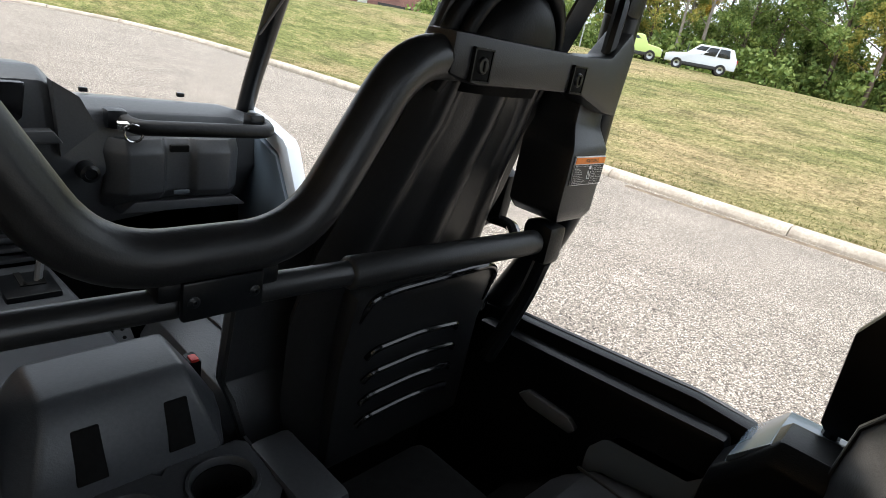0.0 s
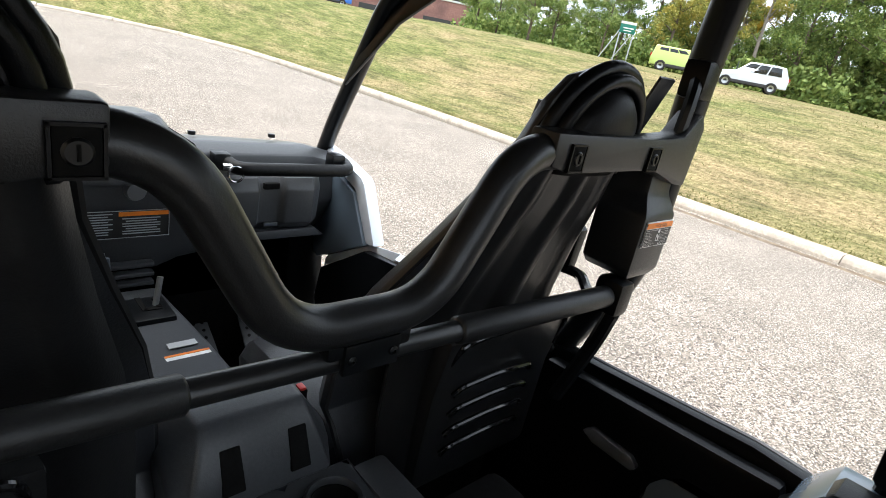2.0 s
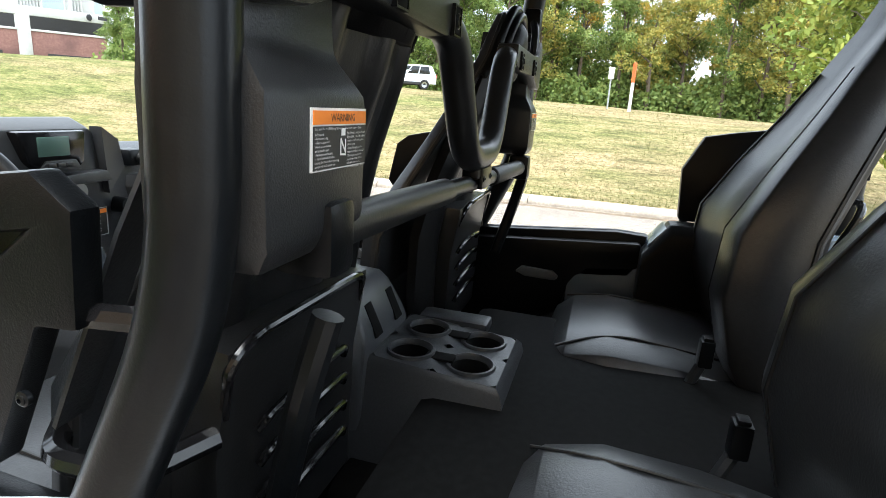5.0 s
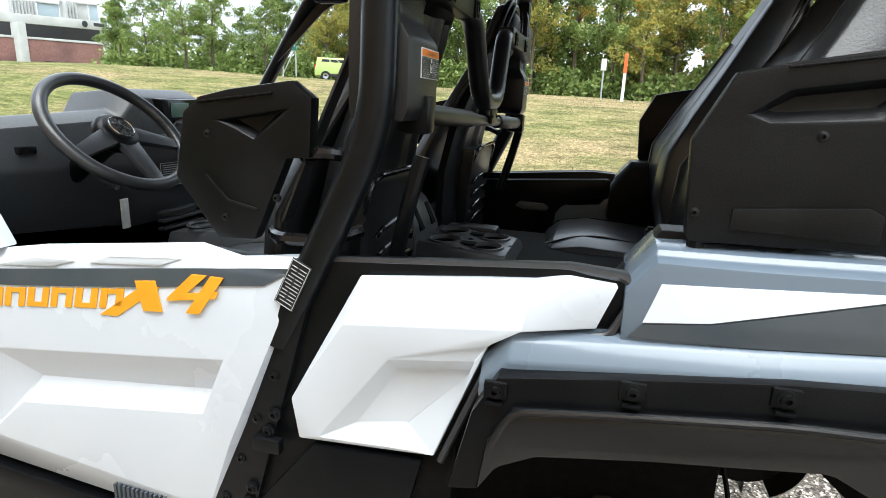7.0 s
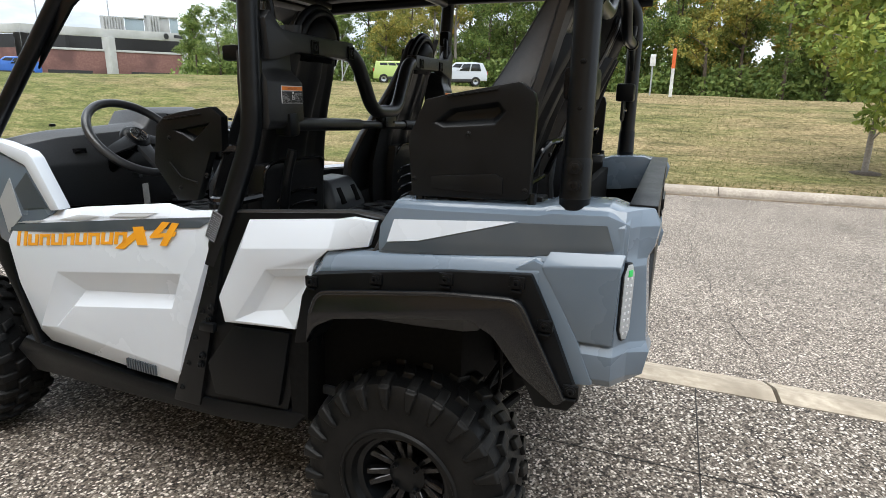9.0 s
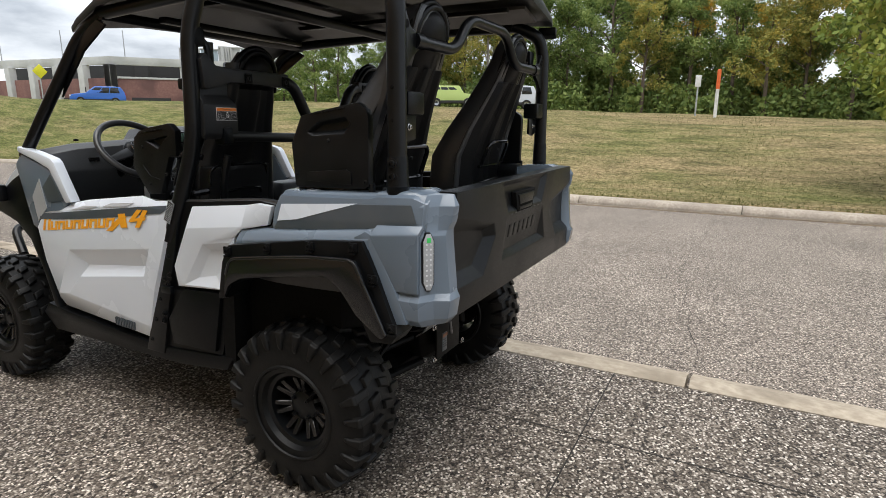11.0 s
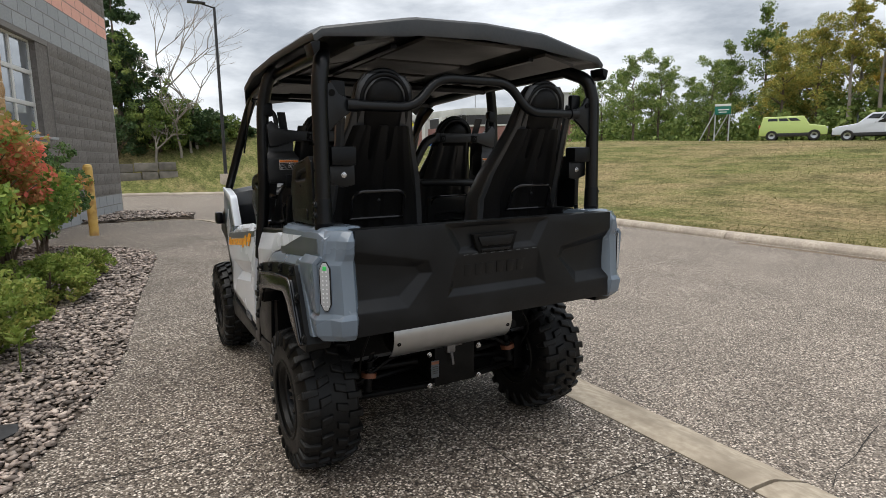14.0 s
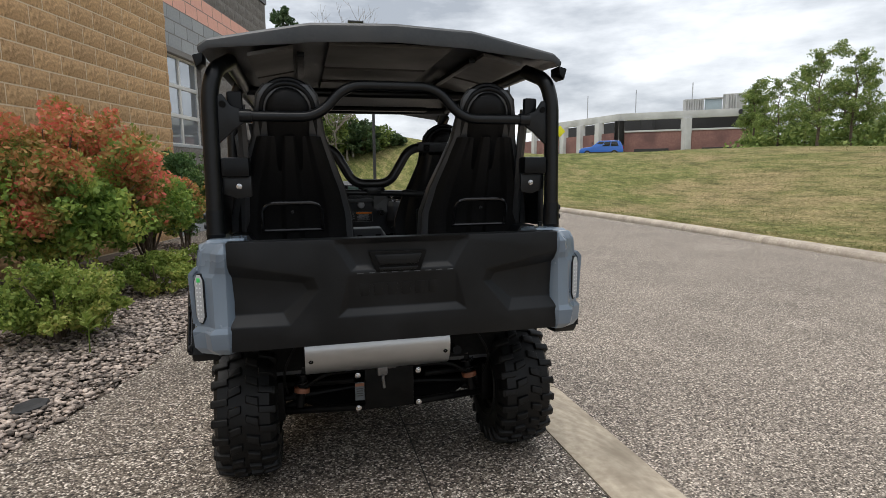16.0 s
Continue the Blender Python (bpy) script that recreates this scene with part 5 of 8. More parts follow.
# ---- wheels
def tyre_bm(w, r, rim_r, lugs, seed):
    """A knobby off-road tyre round x, with tread lugs standing proud in two staggered rows and shoulder blocks."""
    hw = w / 2
    prof = [(-hw * 0.72, rim_r), (-hw * 0.9, rim_r + 0.012), (-hw * 0.99, rim_r + 0.05), (-hw, rim_r + 0.09), (-hw * 0.93, r - 0.045), (-hw * 0.8, r - 0.02),
            (-hw * 0.4, r - 0.012), (0, r - 0.011), (hw * 0.4, r - 0.012), (hw * 0.8, r - 0.02), (hw * 0.93, r - 0.045), (hw, rim_r + 0.09), (hw * 0.99, rim_r + 0.05), (hw * 0.9, rim_r + 0.012), (hw * 0.72, rim_r)]
    bm = lathe(prof, 48, "x")
    # raised side-wall rings
    for s in (-1, 1):
        ring = lathe([(s * hw * 0.985, rim_r + 0.03), (s * (hw + 0.004), rim_r + 0.034), (s * (hw + 0.004), rim_r + 0.04), (s * hw * 0.985, rim_r + 0.046)], 48, "x")
        bm = join(bm, ring)
    return bm


LUGS = {}


def lug_mesh(kind, w, r, s, step):
    """One tread lug of a tyre of width w: a slanted centre bar, an outer bar or a shoulder block, with worn edges."""
    key = (kind, w, s)
    if key in LUGS:
        return LUGS[key]
    hw = w / 2
    if kind == "centre":
        low = [(0.05, -0.10, r - 0.02), (0.5, 0.02, r - 0.024), (0.5, 0.62, r - 0.024), (0.05, 0.36, r - 0.02)]
        top = [(0.08, -0.06, r + 0.005), (0.45, 0.12, r + 0.002), (0.45, 0.52, r + 0.002), (0.08, 0.28, r + 0.005)]
    elif kind == "outer":
        low = [(0.44, -0.04, r - 0.03), (0.95, 0.02, r - 0.05), (0.95, 0.5, r - 0.05), (0.44, 0.42, r - 0.03)]
        top = [(0.48, 0.02, r + 0.001), (0.93, 0.08, r - 0.012), (0.93, 0.43, r - 0.012), (0.48, 0.36, r + 0.001)]
    else:
        low = [(0.9, 0.02, r - 0.012), (0.9, 0.5, r - 0.012), (0.995, 0.4, r - 0.088), (0.995, 0.16, r - 0.088)]
        top = [(1.005, 0.08, r - 0.018), (1.005, 0.44, r - 0.018), (1.055, 0.36, r - 0.07), (1.055, 0.19, r - 0.07)]
    P = [(s * x * hw, rr * math.cos(e * step), rr * math.sin(e * step)) for x, e, rr in low + top]
    bm = poly_mesh(P, [(0, 1, 2, 3), (4, 5, 6, 7), (0, 1, 5, 4), (1, 2, 6, 5), (2, 3, 7, 6), (3, 0, 4, 7)])
    LUGS[key] = mesh_of("tread_lug", bevelled(bm, 0.004, 2, 20), V_RUBBER, 60)
    return LUGS[key]


def wheel(x, y, w, s):
    """A wheel of the vehicle: knobby tyre, black alloy rim with split spokes, hub cap, nuts."""
    wh = sub("wheel", "black alloy wheel with a knobby off-road tyre")
    wh.location = (x, y, 0.338)
    R, rr = 0.338, 0.147
    part("tyre", tyre_bm(w, R, rr, 22, 1), V_RUBBER, wh, "knobby black off-road tyre", smooth=32)
    n_l = 24
    step = 2 * math.pi / n_l
    for k in range(n_l):
        for side in (-1, 1):
            for kind, off in (("centre", 0.25 * side), ("outer", 0.5 + 0.25 * side), ("shoulder", 0.5 + 0.25 * side)):
                piece("tread_lug", lug_mesh(kind, w, R, side, step), wh, Matrix.Rotation((k + off) * step, 4, "X"))
    hw = w / 2
    o = s * hw
    rim = lathe([(-hw * 0.75, rr), (-hw * 0.78, rr + 0.012), (-hw * 0.7, rr - 0.012), (0, rr - 0.03), (o * 0.72 if s > 0 else -o * 0.72, rr - 0.012), (hw * 0.78, rr + 0.012), (hw * 0.75, rr)], 36, "x")
    part("rim", rim, V_SATIN, wh, smooth=40)
    face = o * 0.3
    sp = None
    for k in range(7):
        a = 2 * math.pi * k / 7
        for d in (-0.16, 0.16):
            c, sn = math.cos(a + d), math.sin(a + d)
            c0, s0 = math.cos(a + d * 0.6), math.sin(a + d * 0.6)
            rot = Matrix.Rotation(a + d, 4, "X")
            bar = loft([[(face + s * dx, wy, 0.045 + 0.0) for dx, wy in ((-0.012, -0.014), (0.02, -0.011), (0.02, 0.011), (-0.012, 0.014))],
                        [(face + s * (dx + 0.035), wy, rr - 0.02) for dx, wy in ((-0.012, -0.011), (0.012, -0.009), (0.012, 0.009), (-0.012, 0.011))]])
            bar.transform(rot)
            sp = bar if sp is None else join(sp, bar)
    part("spoke_set", bevelled(sp, 0.003, 1), V_GLOSS, wh)
    part("brake_disc", lathe([(face - s * 0.05, 0.02), (face - s * 0.05, 0.11), (face - s * 0.058, 0.11), (face - s * 0.058, 0.02)], 28, "x"), V_SATIN, wh)
    part("hub_cap", lathe([(face - s * 0.01, 0.062), (face + s * 0.025, 0.058), (face + s * 0.034, 0.04), (face + s * 0.036, 0.0)], 24, "x"), V_SATIN, wh)
    for k in range(4):
        a = 2 * math.pi * (k + 0.5) / 4
        b = bolt_bm((0, 0, 0), "x", 0.008, 0.02)
        if s > 0:
            b.transform(Matrix.Diagonal((-1, 1, 1, 1)))
        b.transform(Matrix.Translation((face + s * 0.026, 0.048 * math.cos(a), 0.048 * math.sin(a))))
        part("nut", b, V_SATIN, wh)
    return wh


for s in (-1, 1):
    wheel(s * 0.665, 0.02, 0.27, s)
    wheel(s * 0.675, 2.15, 0.23, s)

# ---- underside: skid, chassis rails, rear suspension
part("skid_plate", plate([(-0.42, 2.5), (-0.55, 1.9), (-0.55, 0.2), (-0.3, -0.1), (0.3, -0.1), (0.55, 0.2), (0.55, 1.9), (0.42, 2.5)], "z", 0.3, 0.33, 0.006), V_BLACKSHADE, utv)
for s in (-1, 1):
    part("sill_rail", tube(fillet([(s * 0.7, 0.42, 0.44), (s * 0.7, 0.9, 0.39), (s * 0.7, 1.66, 0.37), (s * 0.66, 1.8, 0.55)], 0.08), 0.024, 12), V_UNDER, utv)
    part("frame_tube", tube([(s * 0.3, -0.3, 0.62), (s * 0.3, 0.5, 0.42), (s * 0.3, 2.3, 0.42)], 0.022, 10), V_UNDER, utv)
    # upper and lower arms, shock
    part("lower_arm", tube([(s * 0.12, -0.16, 0.33), (s * 0.5, -0.02, 0.29)], 0.018, 10), V_UNDER, utv)
    part("lower_arm", tube([(s * 0.12, 0.2, 0.34), (s * 0.5, 0.03, 0.29)], 0.018, 10), V_UNDER, utv)
    part("upper_arm", tube([(s * 0.17, -0.14, 0.46), (s * 0.5, -0.01, 0.42)], 0.014, 10), V_UNDER, utv)
    part("drive_shaft", tube([(s * 0.1, 0.02, 0.37), (s * 0.56, 0.02, 0.335)], 0.016, 10), V_UNDER, utv)
    kn = part("knuckle", box((s * 0.53, 0.01, 0.35), (0.06, 0.12, 0.2), 0.015), V_UNDER, utv)
    sh = sub("shock_absorber", "coil-over shock absorber")
    a, b = Vector((s * 0.43, -0.1, 0.34)), Vector((s * 0.36, -0.06, 0.8))
    part("damper", tube([a, b], 0.02, 12), V_UNDER, sh)
    coil = [a.lerp(b, 0.2 + 0.75 * k / 110) + Vector((0.034 * math.cos(k * 0.51), 0.034 * math.sin(k * 0.51), 0)) for k in range(111)]
    part("spring", tube(coil, 0.0055, 6), V_GLOSS, sh, "black coil spring")
    part("collar", tube([a.lerp(b, 0.15), a.lerp(b, 0.2)], 0.038, 14), V_SPRING, sh, "rust-orange collar")
part("sway_bar", tube(fillet([(-0.46, -0.1, 0.4), (-0.3, -0.12, 0.5), (0.3, -0.12, 0.5), (0.46, -0.1, 0.4)], 0.05), 0.009, 8), V_UNDER, utv)
part("rear_drive_case", bevelled(loft([[(0.13 * math.cos(k * math.pi / 4) * q, yy, 0.4 + 0.12 * math.sin(k * math.pi / 4) * q) for k in range(8)] for yy, q in ((-0.2, 0.45), (-0.14, 0.9), (0.0, 1.0), (0.2, 0.8))]), 0.008), V_UNDER, utv)
part("bracket_plate", plate([(-0.13, 0.35), (-0.13, 0.56), (0.1, 0.56), (0.1, 0.35)], "y", -0.245, -0.235, 0.004), V_UNDER, utv)
wt = part("warning_tag", box((-0.16, -0.3, 0.465), (0.042, 0.004, 0.085), 0.002), V_GREYD, utv, "dull grey warning tag with an orange head")
part("tag_head", box((-0.16, -0.303, 0.497), (0.04, 0.003, 0.014)), V_SPRING, wt)
for k in range(4):
    part("tag_line", box((-0.16, -0.303, 0.478 - 0.011 * k), (0.03, 0.003, 0.003)), V_LABEL, wt)
part("casting", join(bevelled(box((-0.05, -0.252, 0.545), (0.05, 0.04, 0.06)), 0.012), bevelled(box((-0.005, -0.25, 0.56), (0.045, 0.03, 0.03)), 0.008), tube([(-0.05, -0.27, 0.52), (-0.045, -0.275, 0.46)], 0.008, 8)), mat("dull_casting", (0.13, 0.13, 0.135), 0.4, 0.8, color2=(0.2, 0.2, 0.205), scale=40), utv, "dull metal gearbox casting")
for sx in (-0.163, 0.122):
    for zz in (0.363, 0.521):
        part("bolt", bolt_bm((sx, -0.25, zz), "y", 0.009), V_CHROME, utv)
# silencer with its bright heat shield
part("silencer", lathe([(-0.36, 0.02), (-0.36, 0.1), (-0.33, 0.115), (0.2, 0.115), (0.22, 0.1), (0.22, 0.02)], 28, "x"), V_UNDER, utv).location = (0, -0.23, 0.67)
arc = [(math.cos(radians(a)), math.sin(radians(a))) for a in range(130, 246, 8)]
hs = loft([[(x, -0.235 + 0.122 * c, 0.672 + 0.122 * sn) for c, sn in arc] + [(x, -0.235 + 0.118 * c, 0.672 + 0.118 * sn) for c, sn in arc[::-1]] for x in (-0.395, 0.252)])
part("heat_shield", hs, V_ALU, utv, "bright aluminium heat shield below the tailgate", smooth=40)
for x in (-0.37, 0.23):
    part("bolt", bolt_bm((x, -0.352, 0.64), "y", 0.007, 0.004), V_UNDER, utv)
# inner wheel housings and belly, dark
part("inner_housing", box((0, 0.02, 0.86), (0.9, 1.0, 0.14), 0.03), V_BLACKSHADE, utv)
part("engine_block", bevelled(box((0, 0.35, 0.6), (0.5, 0.62, 0.36)), 0.04), V_BLACKSHADE, utv)
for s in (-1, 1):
    part("wheel_liner", plate([(0.36, 0.45), (0.34, 0.78), (0.22, 0.86), (-0.2, 0.88), (-0.36, 0.74), (-0.42, 0.74), (-0.26, 0.95), (0.26, 0.93), (0.42, 0.8), (0.42, 0.45)], "x", s * 0.42, s * 0.74, 0), V_BLACKSHADE, utv)
    part("hose", tube(fillet([(s * 0.48, -0.12, 0.42), (s * 0.5, -0.2, 0.55), (s * 0.4, -0.16, 0.72)], 0.08), 0.006, 6), V_UNDER, utv)

# ---- floor and tub
part("floor_pan", plate([(-0.66, 0.35), (-0.66, 1.75), (0.66, 1.75), (0.66, 0.35)], "z", 0.44, 0.47, 0.005), V_BLACKSHADE, utv)
part("rear_floor", plate([(-0.66, -0.1), (-0.66, 0.6), (0.66, 0.6), (0.66, -0.1)], "z", 0.5, 0.53, 0.005), V_CONSOLE, utv)
part("seat_base", box((0, 0.13, 0.68), (1.3, 0.5, 0.32), 0.02), V_BLACKSHADE, utv)
part("front_seat_base", box((0, 0.95, 0.64), (1.28, 0.56, 0.34), 0.03), V_BLACKSHADE, utv)
part("fire_wall", plate([(-0.66, 0.45), (-0.66, 1.2), (0.66, 1.2), (0.66, 0.45)], "y", 1.74, 1.78, 0.005), V_BLACKSHADE, utv)
for s in (-1, 1):
    part("foot_grip", plate([(s * 0.42 - 0.08, 1.42), (s * 0.42 - 0.1, 1.6), (s * 0.42 + 0.1, 1.6), (s * 0.42 + 0.08, 1.42)], "z", 0.471, 0.482, 0.003), V_BLACK, utv)

# ---- doors
def facet(verts, faces, thick, bevel=0.004):
    """A faceted panel of (y, z, x) corners, given a thickness inwards."""
    bm = poly_mesh([(x, y, z) for y, z, x in verts], faces)
    bm.normal_update()
    if sum(f.normal.x * f.calc_area() for f in bm.faces) > 0:
        bmesh.ops.reverse_faces(bm, faces=bm.faces)
    bmesh.ops.solidify(bm, geom=list(bm.faces), thickness=thick)
    bmesh.ops.recalc_face_normals(bm, faces=bm.faces)
    return bevelled(bm, bevel, 2, 14)


def front_door_bm():
    X = -0.755
    v = [(0.622, 1.10, -0.735), (0.767, 1.088, -0.735), (0.853, 1.105, -0.735), (1.24, 1.062, -0.735), (1.39, 1.036, -0.73),        # 0-4 top edge
         (1.66, 0.87, -0.735), (1.672, 0.73, -0.74), (1.6, 0.54, -0.735), (1.55, 0.505, -0.735), (0.88, 0.455, -0.735),             # 5-9 front, bottom
         (0.68, 0.97, X - 0.012), (1.66, 0.9, X - 0.006),                                                                      # 10, 11 crease under the decal
         (1.40, 0.815, X - 0.014), (0.80, 0.885, X - 0.016), (0.80, 0.80, X + 0.022), (1.31, 0.745, X + 0.022),               # 12-15 recess
         (0.86, 0.755, X - 0.012), (1.34, 0.69, X - 0.012), (1.46, 0.588, X - 0.008), (1.555, 0.577, X - 0.006),              # 16-19
         (0.64, 1.06, X), (0.86, 1.065, X), (1.24, 1.03, X), (1.62, 0.965, X + 0.006), (0.8, 0.7, X - 0.01), (0.87, 0.52, X)]  # 20-25
    f = [(0, 1, 21, 20), (1, 2, 21), (2, 3, 22, 21), (3, 4, 23, 22), (4, 5, 11, 23), (20, 21, 10), (21, 22, 23, 11, 10), (10, 11, 12, 13), (11, 5, 6, 12), (6, 7, 19, 12),
         (12, 15, 14, 13), (12, 19, 18, 15), (15, 18, 17), (15, 17, 16, 14), (13, 14, 16), (10, 13, 24), (13, 16, 24), (24, 16, 17, 18, 25), (18, 19, 7, 8, 25), (25, 8, 9), (0, 20, 10), (0, 10, 24, 25, 9)]
    return facet(v, f, 0.03, 0.003)


doors = sided("front_door", front_door_bm, V_WHITE, utv, "white front half-door with grey and orange decals", 22)


def skin_of(bm):
    """The triangles of a left-hand panel that face outwards."""
    bmesh.ops.triangulate(bm, faces=bm.faces[:])
    bm.normal_update()
    out = [[q.co.copy() for q in f.verts] for f in bm.faces if f.normal.x < -0.3]
    bm.free()
    return out


SKIN = skin_of(front_door_bm())


def skin_x(y, z, skin):
    """x of a panel's outside at a place on it."""
    best = -0.75
    for p0, p1, p2 in skin:
        d = (p1.y - p0.y) * (p2.z - p0.z) - (p2.y - p0.y) * (p1.z - p0.z)
        if abs(d) < 1e-9:
            continue
        u = ((y - p0.y) * (p2.z - p0.z) - (p2.y - p0.y) * (z - p0.z)) / d
        w = ((p1.y - p0.y) * (z - p0.z) - (y - p0.y) * (p1.z - p0.z)) / d
        if u > -0.001 and w > -0.001 and u + w < 1.001:
            best = min(best, p0.x + (p1.x - p0.x) * u + (p2.x - p0.x) * w)
    return best


def laid(pts, lift, cuts=4, skin=SKIN):
    """A thin decal of (y, z) corners, laid on a panel's skin."""
    bm = bmesh.new()
    face = bm.faces.new([bm.verts.new((0, y, z)) for y, z in pts])
    bmesh.ops.triangulate(bm, faces=[face])
    bmesh.ops.subdivide_edges(bm, edges=bm.edges[:], cuts=cuts, use_grid_fill=True)
    for q in bm.verts:
        q.co.x = skin_x(q.co.y, q.co.z, skin) - lift
    bmesh.ops.solidify(bm, geom=list(bm.faces), thickness=0.002)
    bmesh.ops.recalc_face_normals(bm, faces=bm.faces)
    return bm


def both(bm, s):
    return mirror_bm(bm) if s > 0 else bm


DECALS = (([(1.655, 0.962), (1.37, 0.998), (1.1, 1.03), (0.86, 1.058), (0.645, 1.08), (0.71, 1.042), (0.78, 1.034), (1.0, 1.004), (1.3, 0.97), (1.645, 0.94)], V_GREYD, "dark grey stripe"),
          ([(1.36, 1.008), (1.26, 1.034), (1.15, 1.04), (1.21, 1.022)], V_GREYL, "pale grey shard"),
          ([(1.11, 1.04), (1.06, 1.058), (0.89, 1.072), (0.94, 1.054)], V_GREYL, "pale grey shard"),
          ([(1.61, 0.972), (1.55, 0.985), (1.44, 0.998), (1.5, 0.983)], V_GREYL, "pale grey shard"))
X_BARS = ([(1.088, 0.936), (1.043, 0.939), (0.882, 1.05), (0.922, 1.05)], [(0.996, 1.018), (0.948, 1.024), (0.932, 0.964), (0.977, 0.96)],
          [(0.863, 1.047), (0.829, 1.048), (0.884, 1.0), (0.922, 0.992)], [(0.922, 0.988), (0.905, 1.003), (0.803, 1.021), (0.81, 1.006)], [(0.821, 1.048), (0.792, 1.048), (0.845, 0.972), (0.876, 0.97)])
for s, d in zip((-1, 1), doors):
    for pts, m_, lab in DECALS:
        part("decal", both(laid(pts, 0.0012, 6), s), m_, d, lab)
    # plain slanted orange bars where the model mark stands
    ys = np.linspace(1.612, 1.03, 10)
    for k in range(9):
        y1, y0 = ys[k] - 0.004, ys[k + 1] + 0.004
        zb = 0.888 + (1.618 - y1) * 0.118
        h = 0.066 if k == 0 else 0.042
        lean, w = 0.22 * h, 0.017
        strokes = [[(y1, zb), (y1 - w, zb + 0.001), (y1 - w - lean, zb + h + 0.001), (y1 - lean, zb + h)],
                   [(y0 + w, zb + 0.004), (y0, zb + 0.005), (y0 - lean, zb + h + 0.005), (y0 + w - lean, zb + h + 0.004)]]
        z2 = zb if k % 2 else zb + h - 0.011
        sh = 0 if k % 2 else lean * 0.8
        strokes.append([(y1 - w - sh, z2 + 0.001), (y0 + w - sh, z2 + 0.004), (y0 + w - sh - 0.002, z2 + 0.014), (y1 - w - sh - 0.002, z2 + 0.011)])
        for pts in strokes:
            part("mark_bar", both(laid(pts, 0.0025, 1), s), V_ORANGE, d, "plain orange bar")
    for n_s, pts in enumerate(X_BARS):
        part("mark_bar", both(laid(pts, 0.0025 + 0.0005 * n_s), s), V_ORANGE, d, "plain orange bar")
    for k in range(6):
        y1 = 1.118 - k * 0.0238
        for dy in (0.0, 0.0115):
            zz = 0.487 - k * 0.0009
            part("name_bar", both(plate([(y1 - dy, zz), (y1 - dy - 0.006, zz), (y1 - dy - 0.006, zz + 0.037), (y1 - dy, zz + 0.037)], "x", -0.7605, -0.752, 0), s), V_GREYD, d, "plain dark bar")
    inner = plate([(0.66, 1.08), (0.85, 1.09), (1.38, 1.02), (1.62, 0.86), (1.64, 0.73), (1.54, 0.53), (0.9, 0.48)], "x", -0.725, -0.69, 0.012)
    if s > 0:
        mirror_bm(inner)
    ip = part("inner_panel", inner, V_BLACK, d, "black plastic inner panel")
    hb = plate([(0.95, 0.94), (1.0, 0.98), (1.12, 0.97), (1.14, 0.94), (1.08, 0.925)], "x", -0.692, -0.668, 0.008)
    if s > 0:
        mirror_bm(hb)
    part("door_handle", hb, V_HANDLE, d, "dull grey release handle")


def rear_door_bm():
    X = -0.757
    v = [(0.518, 1.086, X), (0.22, 1.113, X), (0.167, 1.121, X), (0.095, 1.116, X), (0.121, 1.045, X), (0.253, 1.018, X), (0.291, 0.987, X), (0.377, 0.76, X), (0.648, 0.74, X), (0.663, 0.822, X),
         (0.545, 0.998, X - 0.02), (0.235, 1.032, X - 0.02), (0.463, 0.941, X - 0.012), (0.308, 0.963, X - 0.012), (0.452, 0.912, X + 0.016), (0.315, 0.933, X + 0.016), (0.534, 0.788, X + 0.016), (0.434, 0.809, X + 0.016), (0.605, 0.753, X - 0.004), (0.422, 0.764, X - 0.004)]
    f = [(0, 1, 11, 10), (1, 2, 3, 4, 5, 11), (5, 6, 13, 12, 10, 11), (0, 10, 9), (10, 12, 18, 9), (12, 13, 15, 14), (12, 14, 16, 18), (14, 15, 17, 16), (16, 17, 19, 18), (9, 18, 8), (18, 19, 7, 8), (15, 13, 6, 7, 17), (17, 7, 19)]
    return facet(v, f, 0.03, 0.003)


rdoors = sided("rear_door", rear_door_bm, V_WHITE, utv, "white rear half-door panel in a black surround", 22)
